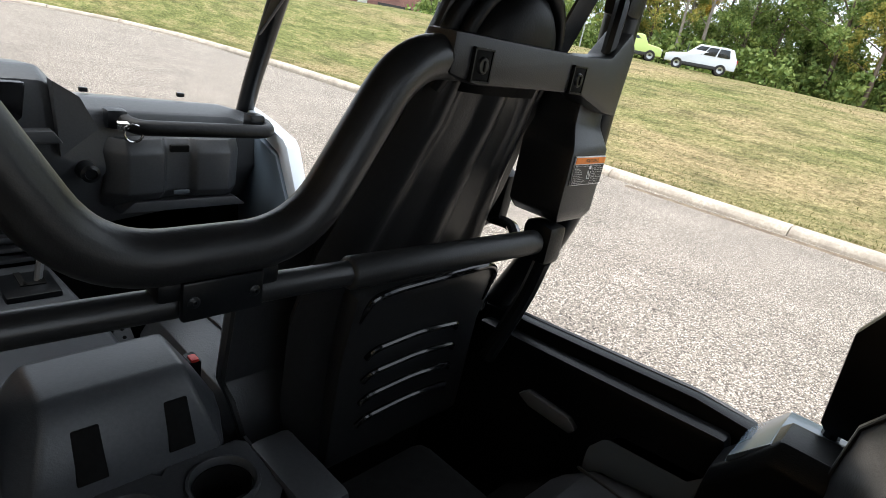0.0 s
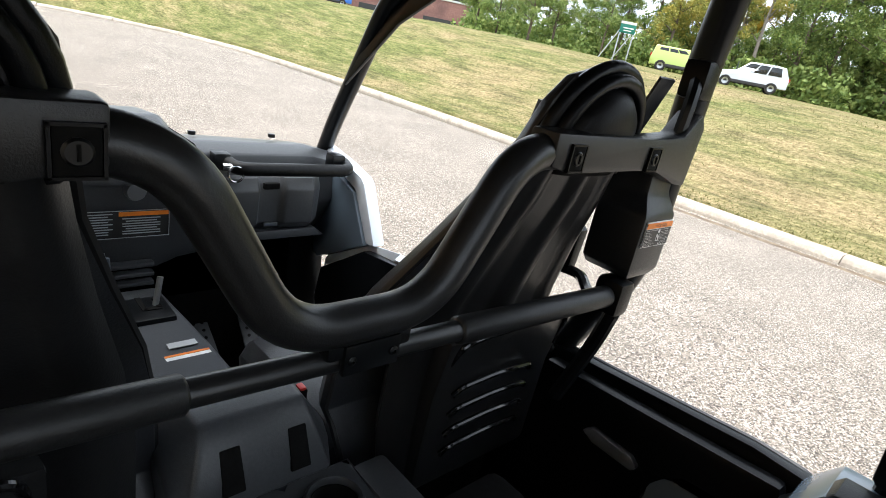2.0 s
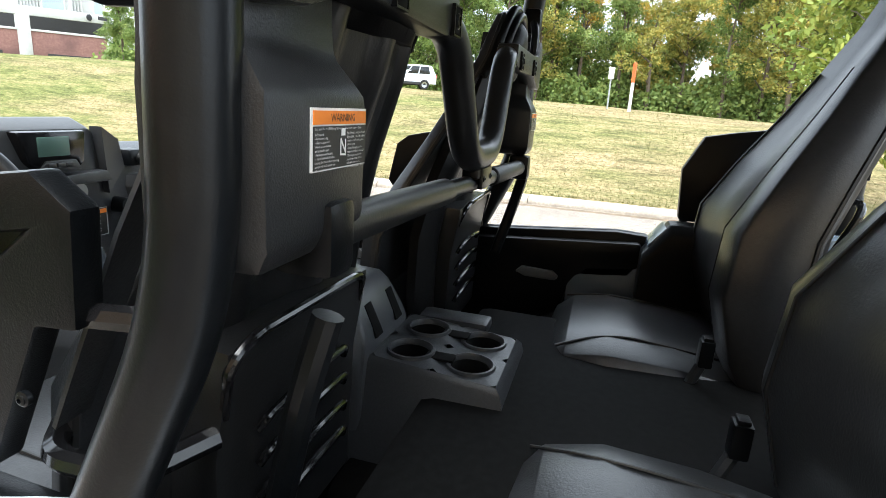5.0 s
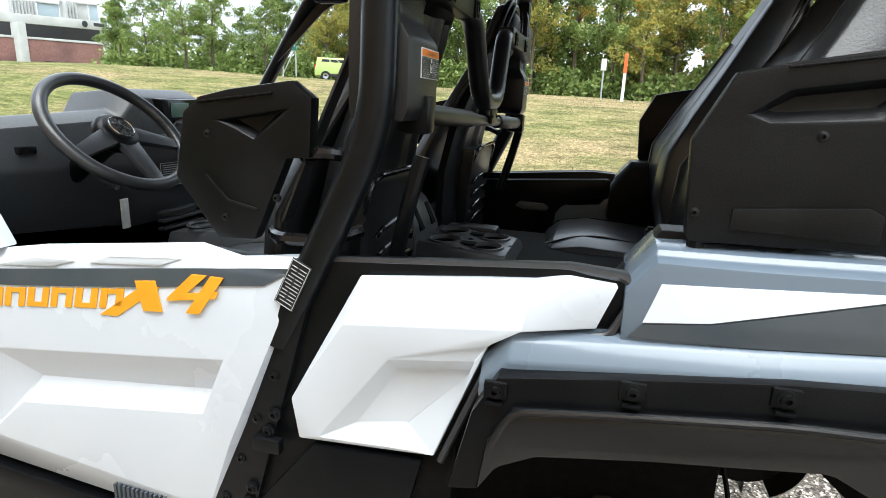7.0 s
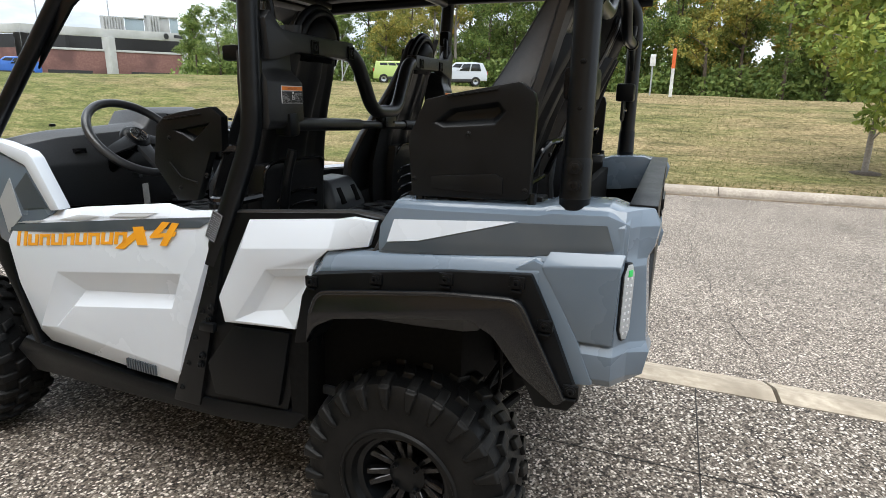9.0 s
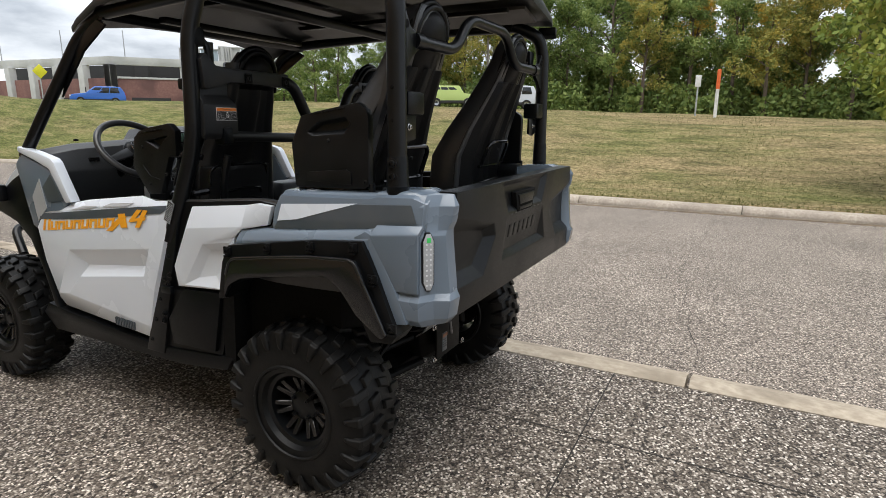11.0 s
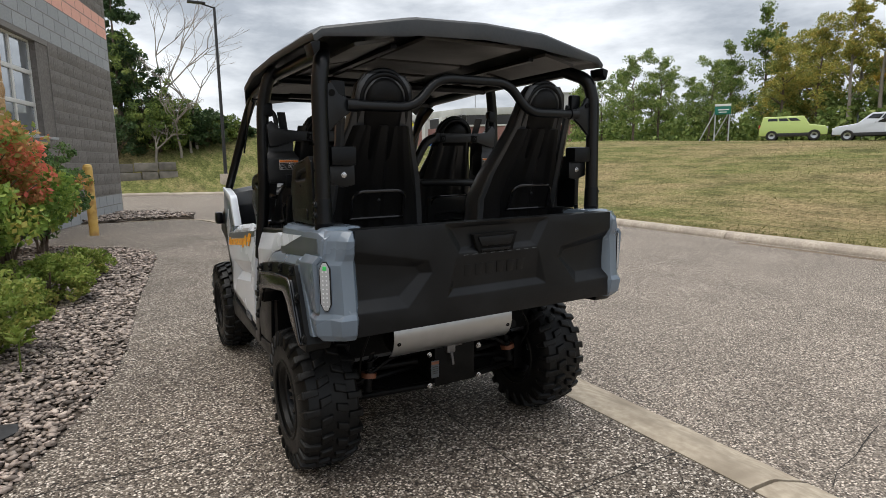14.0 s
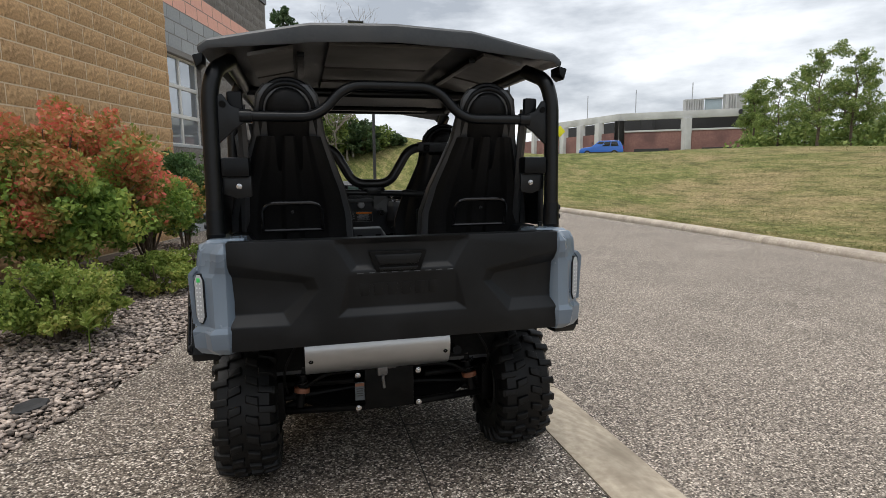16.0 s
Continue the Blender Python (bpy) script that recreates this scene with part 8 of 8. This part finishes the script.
for s in (-1, 1):
    for yy in (0.0, -0.3):
        part("shield_foot", tube([(s * 0.705, yy - 0.01, 1.17), (s * 0.705, yy - 0.01, 1.215)], 0.012, 8), V_SATIN, utv)
    # loop bracket of the front shield
    part("shield_loop", tube(fillet([(s * 0.66, 0.55, 1.27), (s * 0.70, 0.60, 1.285), (s * 0.70, 0.66, 1.28), (s * 0.67, 0.66, 1.27)], 0.02), 0.012, 8), V_GLOSS, utv)
    part("shield_loop", tube(fillet([(s * 0.62, 0.58, 1.13), (s * 0.69, 0.62, 1.12), (s * 0.69, 0.72, 1.115), (s * 0.64, 0.76, 1.115)], 0.03), 0.013, 8), V_GLOSS, utv)

# ---- centre consoles
part("storage_box", bevelled(loft([[(-w, y, 0.75), (-w, y, zt - 0.07), (-w * q, y, zt), (w * q, y, zt), (w, y, zt - 0.07), (w, y, 0.75)] for y, w, zt, q in ((0.632, 0.13, 1.0, 0.92), (0.64, 0.134, 1.03, 0.8), (0.668, 0.136, 1.088, 0.66), (0.69, 0.136, 1.108, 0.64), (0.78, 0.135, 1.112, 0.66), (0.84, 0.134, 1.06, 0.68), (0.9, 0.132, 0.985, 0.7))]), 0.008), V_DARKGREY, utv, "dark grey moulded storage box lid")
# slots of the lid: black plates in place of their shade
for x in (-0.048, 0.064):
    slot = plate([(x - 0.018, 0), (x + 0.018, 0), (x + 0.016, 0.072), (x - 0.016, 0.072)], "y", -0.003, 0.02, 0.003)
    slot.transform(Matrix.Translation((0, 0.631, 1.008)) @ Matrix.Rotation(radians(-25), 4, "X"))
    part("box_slot", slot, V_BLACKSHADE, utv)
def cup_bm():
    """Console whose top has four round wells."""
    n = 32
    bm = bmesh.new()
    x0, x1, y0, y1 = -0.095, 0.155, 0.375, 0.63
    xm, ym = (x0 + x1) / 2, (y0 + y1) / 2

    def ztop(y):
        return 0.966 + (y - 0.38) * 0.08
    for cx0, cx1 in ((x0, xm), (xm, x1)):
        for cy0, cy1 in ((y0, ym), (ym, y1)):
            cx, cy = (cx0 + cx1) / 2, (cy0 + cy1) / 2
            hx, hy = (cx1 - cx0) / 2, (cy1 - cy0) / 2
            rings = []
            sq = []
            for k in range(n):
                a = 2 * math.pi * (k + 0.5) / n
                c, sn = math.cos(a), math.sin(a)
                m_ = max(abs(c), abs(sn))
                sq.append((cx + hx * c / m_, cy + hy * sn / m_))
            rings.append([(x, y, ztop(y)) for x, y in sq])
            for r, dz in ((0.051, 0.0), (0.049, 0.006), (0.045, 0.007), (0.042, 0.002), (0.041, -0.075)):
                rings.append([(cx + r * math.cos(2 * math.pi * (k + 0.5) / n), cy + r * math.sin(2 * math.pi * (k + 0.5) / n), ztop(cy) + dz) for k in range(n)])
            vs = [[bm.verts.new(p) for p in ring] for ring in rings]
            for a_, b_ in zip(vs, vs[1:]):
                for k in range(n):
                    bm.faces.new((a_[k], a_[(k + 1) % n], b_[(k + 1) % n], b_[k]))
            bm.faces.new(vs[-1])
    # sloping skirt round the top
    top = [(x0, y0), (x1, y0), (x1, y1), (x0, y1)]
    mid = [(x0 - 0.012, y0 - 0.012), (x1 + 0.012, y0 - 0.012), (x1 + 0.012, y1 + 0.012), (x0 - 0.012, y1 + 0.012)]
    low = [(x0 - 0.05, y0 - 0.05), (x1 + 0.06, y0 - 0.05), (x1 + 0.06, y1 + 0.05), (x0 - 0.05, y1 + 0.05)]
    rs = [[bm.verts.new((x, y, ztop(y))) for x, y in top], [bm.verts.new((x, y, ztop(y) - 0.012)) for x, y in mid], [bm.verts.new((x, y, 0.78)) for x, y in low]]
    for a_, b_ in zip(rs, rs[1:]):
        for k in range(4):
            bm.faces.new((a_[k], a_[(k + 1) % 4], b_[(k + 1) % 4], b_[k]))
    bmesh.ops.remove_doubles(bm, verts=bm.verts, dist=0.0005)
    bmesh.ops.recalc_face_normals(bm, faces=bm.faces)
    return bm


cup = part("cup_console", cup_bm(), V_CONSOLE, utv, "black console with four cup holders", 40)
part("console_ridge", bevelled(box((0.19, 0.53, 0.972), (0.07, 0.17, 0.03)), 0.012), V_CONSOLE, cup)
# slot and well shade is put on as black plates and linings
for cx in (-0.0325, 0.0925):
    part("cup_slot", box((cx, 0.5025, 0.9785), (0.034, 0.06, 0.006), 0.002), V_BLACKSHADE, cup)
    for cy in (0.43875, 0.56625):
        part("cup_liner", lathe([(0.885, 0.0), (0.887, 0.0395), (0.966, 0.0405), (0.966, 0.0385), (0.889, 0.0375), (0.889, 0.0)], 28, "z"), V_BLACKSHADE, cup, "cup well lining blackened for shade").location = (cx, cy, (cy - 0.44) * 0.08)
tn = part("tunnel_cover", bevelled(loft([[(-w, y, 0.5), (-w, y, z - 0.06), (-w * 0.75, y, z), (w * 0.75, y, z), (w, y, z - 0.06), (w, y, 0.5)] for y, w, z in ((0.86, 0.13, 0.985), (0.98, 0.132, 0.972), (1.15, 0.14, 0.955), (1.35, 0.13, 0.945), (1.5, 0.13, 0.93))]), 0.01), V_DARKGREY, utv, "dark grey tunnel cover")
part("cover_label", box((0.045, 1.092, 0.9605), (0.095, 0.024, 0.002), 0, m=Matrix.Identity(4)), V_LTEXT, tn, "pale instruction label")
part("cover_label_strip", box((0.045, 1.101, 0.962), (0.095, 0.007, 0.001)), MATS["label_orange"], tn, "orange strip")
part("cover_label_tag", box((0.048, 1.143, 0.9605), (0.062, 0.022, 0.002)), V_GREYL, tn, "pale grey tag")
lv = part("park_brake_lever", tube(fillet([(-0.06, 1.285, 0.95), (-0.061, 1.305, 1.0), (-0.066, 1.33, 1.105)], 0.03), 0.0145, 12), mat("lever_grey", (0.055, 0.068, 0.085), 0.36), utv, "blue-grey brake lever")
part("lever_foot", box((-0.06, 1.27, 0.945), (0.042, 0.06, 0.024), 0.01), V_DARKGREY, lv)
part("lever_button", tube([(-0.0662, 1.331, 1.105), (-0.0668, 1.334, 1.116)], 0.007, 10), V_ALU, lv, "bare metal button")
part("lever_boot", lathe([(0.945, 0.034), (0.955, 0.034), (0.962, 0.028), (0.962, 0.0)], 20, "z"), V_BLACKSHADE, lv).location = (-0.06, 1.3, 0.0)
part("cup_rim", tube([(-0.06 + 0.05 * math.cos(a), 1.4 + 0.04 * math.sin(a), 0.955) for a in np.linspace(0, 6.283, 25)], 0.006, 6, cap=False), V_DARKGREY, tn)
sg_ = part("shift_gate", box((0.03, 1.33, 0.952), (0.1, 0.12, 0.02), 0.006), V_BLACK, utv, "black shift gate plate")
# slots shown by thin black plates for their shade
for x, y, w, h in ((0.02, 1.35, 0.012, 0.07), (0.04, 1.32, 0.04, 0.012), (0.055, 1.345, 0.012, 0.05)):
    part("gate_slot", box((x, y, 0.9635), (w, h, 0.002)), V_BLACKSHADE, sg_)
part("shift_lever", tube([(0.05, 1.34, 0.96), (0.065, 1.355, 1.03)], 0.008, 8), V_ALU, sg_, "bare metal shift lever")

# ---- dashboard
dash = part("dashboard", bevelled(loft([[(x, 1.78, zt - 0.02), (x, yf + 0.06, zt), (x, yf, zt - 0.025), (x, yf - 0.02, zm), (x, yf + 0.05, zb), (x, 1.78, zb)] for x, zt, yf, zm, zb in ((-0.72, 1.27, 1.62, 1.16, 1.0), (-0.56, 1.30, 1.58, 1.17, 1.0), (-0.2, 1.32, 1.55, 1.15, 0.96), (-0.155, 1.385, 1.53, 1.2, 0.95), (0.125, 1.385, 1.53, 1.2, 0.95), (0.19, 1.315, 1.56, 1.15, 0.96), (0.60, 1.30, 1.60, 1.12, 1.0), (0.72, 1.27, 1.64, 1.12, 1.0))]), 0.01), V_DASH, utv, "black moulded dashboard", 30)
mt = part("display_housing", plate([(-0.07, 1.285), (-0.092, 1.357), (0.088, 1.357), (0.078, 1.28), (0.06, 1.262), (-0.045, 1.262)], "y", 1.50, 1.545, 0.008), V_GLOSS, dash, "gloss black display housing")
part("screen", box((-0.005, 1.498, 1.321), (0.082, 0.004, 0.046), 0.002), V_SCREEN, mt, "green-grey display")
part("button_bezel", plate([(-0.052, 1.263), (-0.03, 1.288), (0.05, 1.288), (0.066, 1.263)], "y", 1.494, 1.502, 0.003), V_DARKGREY, mt)
for k in range(3):
    part("button", box((-0.02 + k * 0.024, 1.492, 1.277), (0.02, 0.008, 0.011), 0.003), V_DASH, mt)
part("dash_label", box((0.008, 1.502, 1.118), (0.243, 0.004, 0.074), 0.002), V_LABEL, dash, "black warning label with orange strip and pale lines")
part("dash_label_strip", box((0.068, 1.499, 1.146), (0.118, 0.002, 0.011)), MATS["label_orange"], dash, "orange strip")
for k in range(9):
    part("label_line", box((-0.055 - 0.004 * (k % 2), 1.499, 1.147 - k * 0.0068), (0.1 - 0.012 * (k % 2) - 0.02 * (k == 8), 0.002, 0.0022)), V_GREYL, dash)
    if k > 1:
        part("label_line", box((0.062, 1.499, 1.147 - k * 0.0068), (0.09 - 0.016 * (k % 3 == 0), 0.002, 0.0022)), V_GREYL, dash)
for x, w, z, h in ((0.008, 0.243, 1.1545, 0.0014), (0.008, 0.243, 1.0815, 0.0014), (-0.1128, 0.0014, 1.118, 0.074), (0.1288, 0.0014, 1.118, 0.074)):
    part("label_rim", box((x, 1.4992, z), (w, 0.002, h)), V_GREYL, dash)
part("drive_switch", lathe([(1.49, 0.0), (1.49, 0.022), (1.5, 0.026), (1.53, 0.026)], 20, "y"), V_ALU, dash, "round silver switch").location = (0.048, 0, 1.206)
part("power_socket", lathe([(1.50, 0.0), (1.50, 0.012), (1.495, 0.014), (1.5, 0.022), (1.55, 0.024)], 20, "y"), V_SATIN, dash, "black round socket").location = (0.205, 0, 1.146)
gb = part("glove_box", bevelled(loft([[(x, 1.62, 1.225), (x, yf, 1.225), (x, yf - 0.02, 1.19), (x, yf - 0.015, 1.08), (x, 1.6, 1.02)] for x, yf in ((0.248, 1.57), (0.295, 1.528), (0.385, 1.535), (0.398, 1.555), (0.462, 1.555), (0.475, 1.535), (0.565, 1.528), (0.61, 1.57))]), 0.006), V_DASH, dash, "black moulded glove box door")
part("glove_latch", box((0.43, 1.532, 1.2), (0.05, 0.015, 0.02), 0.004), V_BLACKSHADE, gb)
part("glove_tab", box((0.437, 1.532, 1.076), (0.045, 0.008, 0.012), 0.003), V_GREYD, gb, "pale tab")
part("glove_foot", plate([(0.28, 1.02), (0.32, 1.05), (0.6, 1.05), (0.64, 1.02)], "y", 1.54, 1.6, 0.006), V_DASH, gb)
part("grab_bar", tube(fillet([(0.29, 1.56, 1.272), (0.31, 1.5, 1.262), (0.68, 1.5, 1.255), (0.70, 1.57, 1.262)], 0.04), 0.02, 14), V_RUBBER, dash, "black foam grab bar", 60)
part("grab_bar_rod", tube([(0.27, 1.515, 1.265), (0.36, 1.5, 1.263)], 0.011, 10), V_CHROME, dash, "bright rod")
for x in (0.28, 0.66):
    part("grab_mount", box((x, 1.56, 1.272), (0.05, 0.05, 0.05), 0.012), V_SATIN, dash)
part("grab_ring", tube([(0.3 + 0.022 * math.cos(a), 1.49, 1.25 + 0.022 * math.sin(a)) for a in np.linspace(0, 6.2, 20)], 0.003, 6), V_CHROME, dash)
for x in (-0.5, -0.02, 0.25, 0.5):
    part("dash_clip", box((x, 1.70, 1.315 if abs(x) > 0.2 else 1.375), (0.02, 0.015, 0.012), 0.003), V_SATIN, dash)
part("key_tag", box((-0.27, 1.50, 1.02), (0.03, 0.004, 0.09), 0.002), V_LTEXT, dash, "pale key tag on a ring")
part("ignition", lathe([(1.52, 0.0), (1.52, 0.012), (1.56, 0.014)], 14, "y"), V_CHROME, dash).location = (-0.27, 0, 1.1)
for k in range(3):
    part("vent_slat", box((0.0, 1.53, 0.99 - k * 0.028), (0.2, 0.03, 0.012), 0.004), V_DASH, dash)
part("side_light_switch", box((0.155, 1.53, 1.31), (0.02, 0.02, 0.03), 0.003), V_GLOSS, dash)
part("side_light_switch", box((-0.5, 1.565, 1.22), (0.05, 0.02, 0.02), 0.003), V_GLOSS, dash)
# raised grey cheeks beside the display and the glove box
part("dash_cheek", poly_mesh([(0.135, 1.5, 1.365), (0.19, 1.505, 1.33), (0.235, 1.535, 1.25), (0.145, 1.5, 1.19), (0.135, 1.54, 1.365), (0.19, 1.56, 1.33), (0.235, 1.58, 1.25), (0.145, 1.56, 1.19)], [(0, 1, 2, 3), (4, 5, 6, 7), (0, 1, 5, 4), (1, 2, 6, 5), (2, 3, 7, 6), (3, 0, 4, 7)]), V_DARKGREY, dash, "dark grey faceted cheek")
part("dash_lip", plate([(-0.1, 1.245), (-0.03, 1.25), (0.13, 1.255), (0.15, 1.225), (-0.1, 1.225)], "y", 1.485, 1.53, 0.006), V_DASH, dash)
# perforated foot plates
for fx, fy in ((0.5, 1.66), (0.28, 1.7), (-0.3, 1.68), (-0.52, 1.66)):
    fp = plate([(-0.07, -0.08), (-0.06, 0.08), (0.06, 0.08), (0.07, -0.08)], "z", 0, 0.008, 0.003)
    FM = Matrix.Translation((fx, fy, 0.6)) @ Matrix.Rotation(radians(38), 4, "X")
    fp.transform(FM)
    fpo = part("foot_plate", fp, V_DARKGREY, utv, "dark perforated foot plate")
    for i in range(4):
        for k in range(5):
            # no holes are cut: black discs give their shade
            h_ = lathe([(0.0085, 0.0), (0.0085, 0.006), (0.006, 0.006)], 8, "z")
            h_.transform(FM @ Matrix.Translation((-0.042 + 0.028 * i, -0.056 + 0.028 * k, 0)))
            part("perforation", h_, V_BLACKSHADE, fpo)
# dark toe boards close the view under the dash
part("toe_board", box((0, 1.765, 0.75), (1.3, 0.04, 0.6), 0.01), V_BLACKSHADE, utv)

# ---- steering wheel
sw_ = sub("steering_wheel", "black three-spoke steering wheel")
Msw = Matrix.Translation((-0.378, 1.385, 1.272)) @ Matrix.Rotation(radians(47), 4, "X")
ring = tube([(0.188 * math.cos(a), 0.18 * math.sin(a), 0) for a in np.linspace(0, 2 * math.pi, 49)], 0.0165, 14, cap=False)
ring.transform(Msw)
part("rim", ring, V_VINYL, sw_, smooth=80)
for a, w in ((radians(200), 0.03), (radians(-20), 0.03), (radians(90), 0.0), (radians(270), 0.035)):
    if w:
        sp = loft([[(0.03 * 1.2, -w * 0.9, -0.012), (0.036, w * 0.9, -0.012), (0.036, w * 0.9, 0.006), (0.036, -w * 0.9, 0.006)], [(0.18, -w * 0.55, -0.008), (0.18, w * 0.55, -0.008), (0.18, w * 0.55, 0.008), (0.18, -w * 0.55, 0.008)]])
        sp.transform(Msw @ Matrix.Rotation(a, 4, "Z"))
        part("spoke", bevelled(sp, 0.004), V_VINYL, sw_)
hub = lathe([(-0.05, 0.03), (-0.02, 0.06), (0.0, 0.058), (0.012, 0.045), (0.016, 0.0)], 28, "z")
hub.transform(Msw)
part("hub", hub, V_BLACK, sw_, smooth=60)
bd = lathe([(0.014, 0.036), (0.019, 0.034), (0.019, 0.0)], 28, "z")
bd.transform(Msw)
part("badge", bd, V_LABEL, sw_, "round dark badge")
for k in range(3):
    b = box((0, 0, 0.0195), (0.008, 0.056, 0.002), 0.0)
    b.transform(Msw @ Matrix.Rotation(k * math.pi / 3, 4, "Z"))
    part("badge_bar", b, V_CHROME, sw_)
bd = tube([(0.033 * math.cos(a), 0.033 * math.sin(a), 0.019) for a in np.linspace(0, 6.283, 29)], 0.0025, 6, cap=False)
bd.transform(Msw)
part("badge_ring", bd, V_CHROME, sw_)
part("column", tube([(-0.365, 1.42, 1.25), (-0.365, 1.7, 1.06)], 0.03, 14), V_BLACK, sw_)
for s in (-1, 1):
    part("column_stalk", tube([(-0.365, 1.5, 1.2), (-0.365 + s * 0.1, 1.47, 1.22)], 0.01, 8), V_SATIN, sw_)

# ---- front: cowl, hood, fenders, white strip
def quarter_bm():
    return plate([(1.352, 1.042), (1.40, 1.035), (1.50, 1.19), (1.62, 1.23), (1.75, 1.262), (1.75, 1.29), (1.60, 1.268), (1.475, 1.24), (1.452, 1.222)], "x", -0.757, -0.71, 0.008)


sided("front_strip", quarter_bm, V_WHITE, utv, "white angled strip ahead of the door", 30)
sided("front_quarter", lambda: plate([(1.395, 1.03), (1.495, 1.185), (1.74, 1.255), (1.80, 1.2), (1.72, 0.9), (1.665, 0.88)], "x", -0.75, -0.70, 0.008), V_GREY, utv, "grey front quarter panel", 30)
for pts, m_ in (([(1.42, 1.045), (1.50, 1.165), (1.58, 1.10), (1.55, 1.03)], V_GREYD), ([(1.57, 1.0), (1.60, 1.14), (1.68, 1.05), (1.66, 0.93)], V_GREYL)):
    sided("quarter_decal", lambda: plate(pts, "x", -0.7535, -0.748, 0), m_, utv, "grey shard decal")
part("hood", bevelled(loft([[(-w, y, 0.75), (-w * 1.02, y, z - 0.08), (-w * 0.8, y, z), (0, y, z + 0.02), (w * 0.8, y, z), (w * 1.02, y, z - 0.08), (w, y, 0.75)] for y, w, z in ((1.74, 0.70, 1.27), (1.95, 0.58, 1.23), (2.25, 0.46, 1.15), (2.5, 0.36, 1.04), (2.6, 0.3, 0.93))]), 0.015), V_BLACK, utv, "black sloping hood", 40)
sided("hood_side", lambda: bevelled(loft([[(-0.72, y, z - 0.1), (-0.735, y, z), (-0.66, y, z + 0.03), (-0.55, y, z + 0.02), (-0.55, y, z - 0.1)] for y, z in ((1.70, 1.235), (1.8, 1.2), (1.9, 1.14), (1.98, 1.08))]), 0.008), V_WHITE, utv, "white hood side", 30)


sided("front_fender", lambda: plate([(1.60, 0.48), (1.68, 0.72), (1.70, 0.95), (1.68, 1.2), (1.87, 1.12), (2.0, 1.05), (2.05, 0.95), (1.88, 0.90), (1.78, 0.82), (1.70, 0.66), (1.64, 0.48)], "x", -0.745, -0.60, 0.012), V_BLACK, utv, "black front fender", 40)
sided("headlight", lambda: bevelled(box((-0.3, 2.56, 0.92), (0.2, 0.1, 0.1)), 0.02), V_GLOSS, utv, "dark front lamp")
sided("front_mirror_pod", lambda: bevelled(box((-0.765, 1.97, 1.05), (0.05, 0.09, 0.09)), 0.02), V_BLACK, utv, "black side lamp pod")
part("front_bumper", tube(fillet([(-0.45, 2.5, 0.6), (-0.4, 2.68, 0.75), (0.4, 2.68, 0.75), (0.45, 2.5, 0.6)], 0.08), 0.025, 12), V_SATIN, utv)
for s in (-1, 1):
    part("front_arm", tube([(s * 0.2, 2.1, 0.36), (s * 0.56, 2.15, 0.33)], 0.018, 8), V_SATIN, utv)
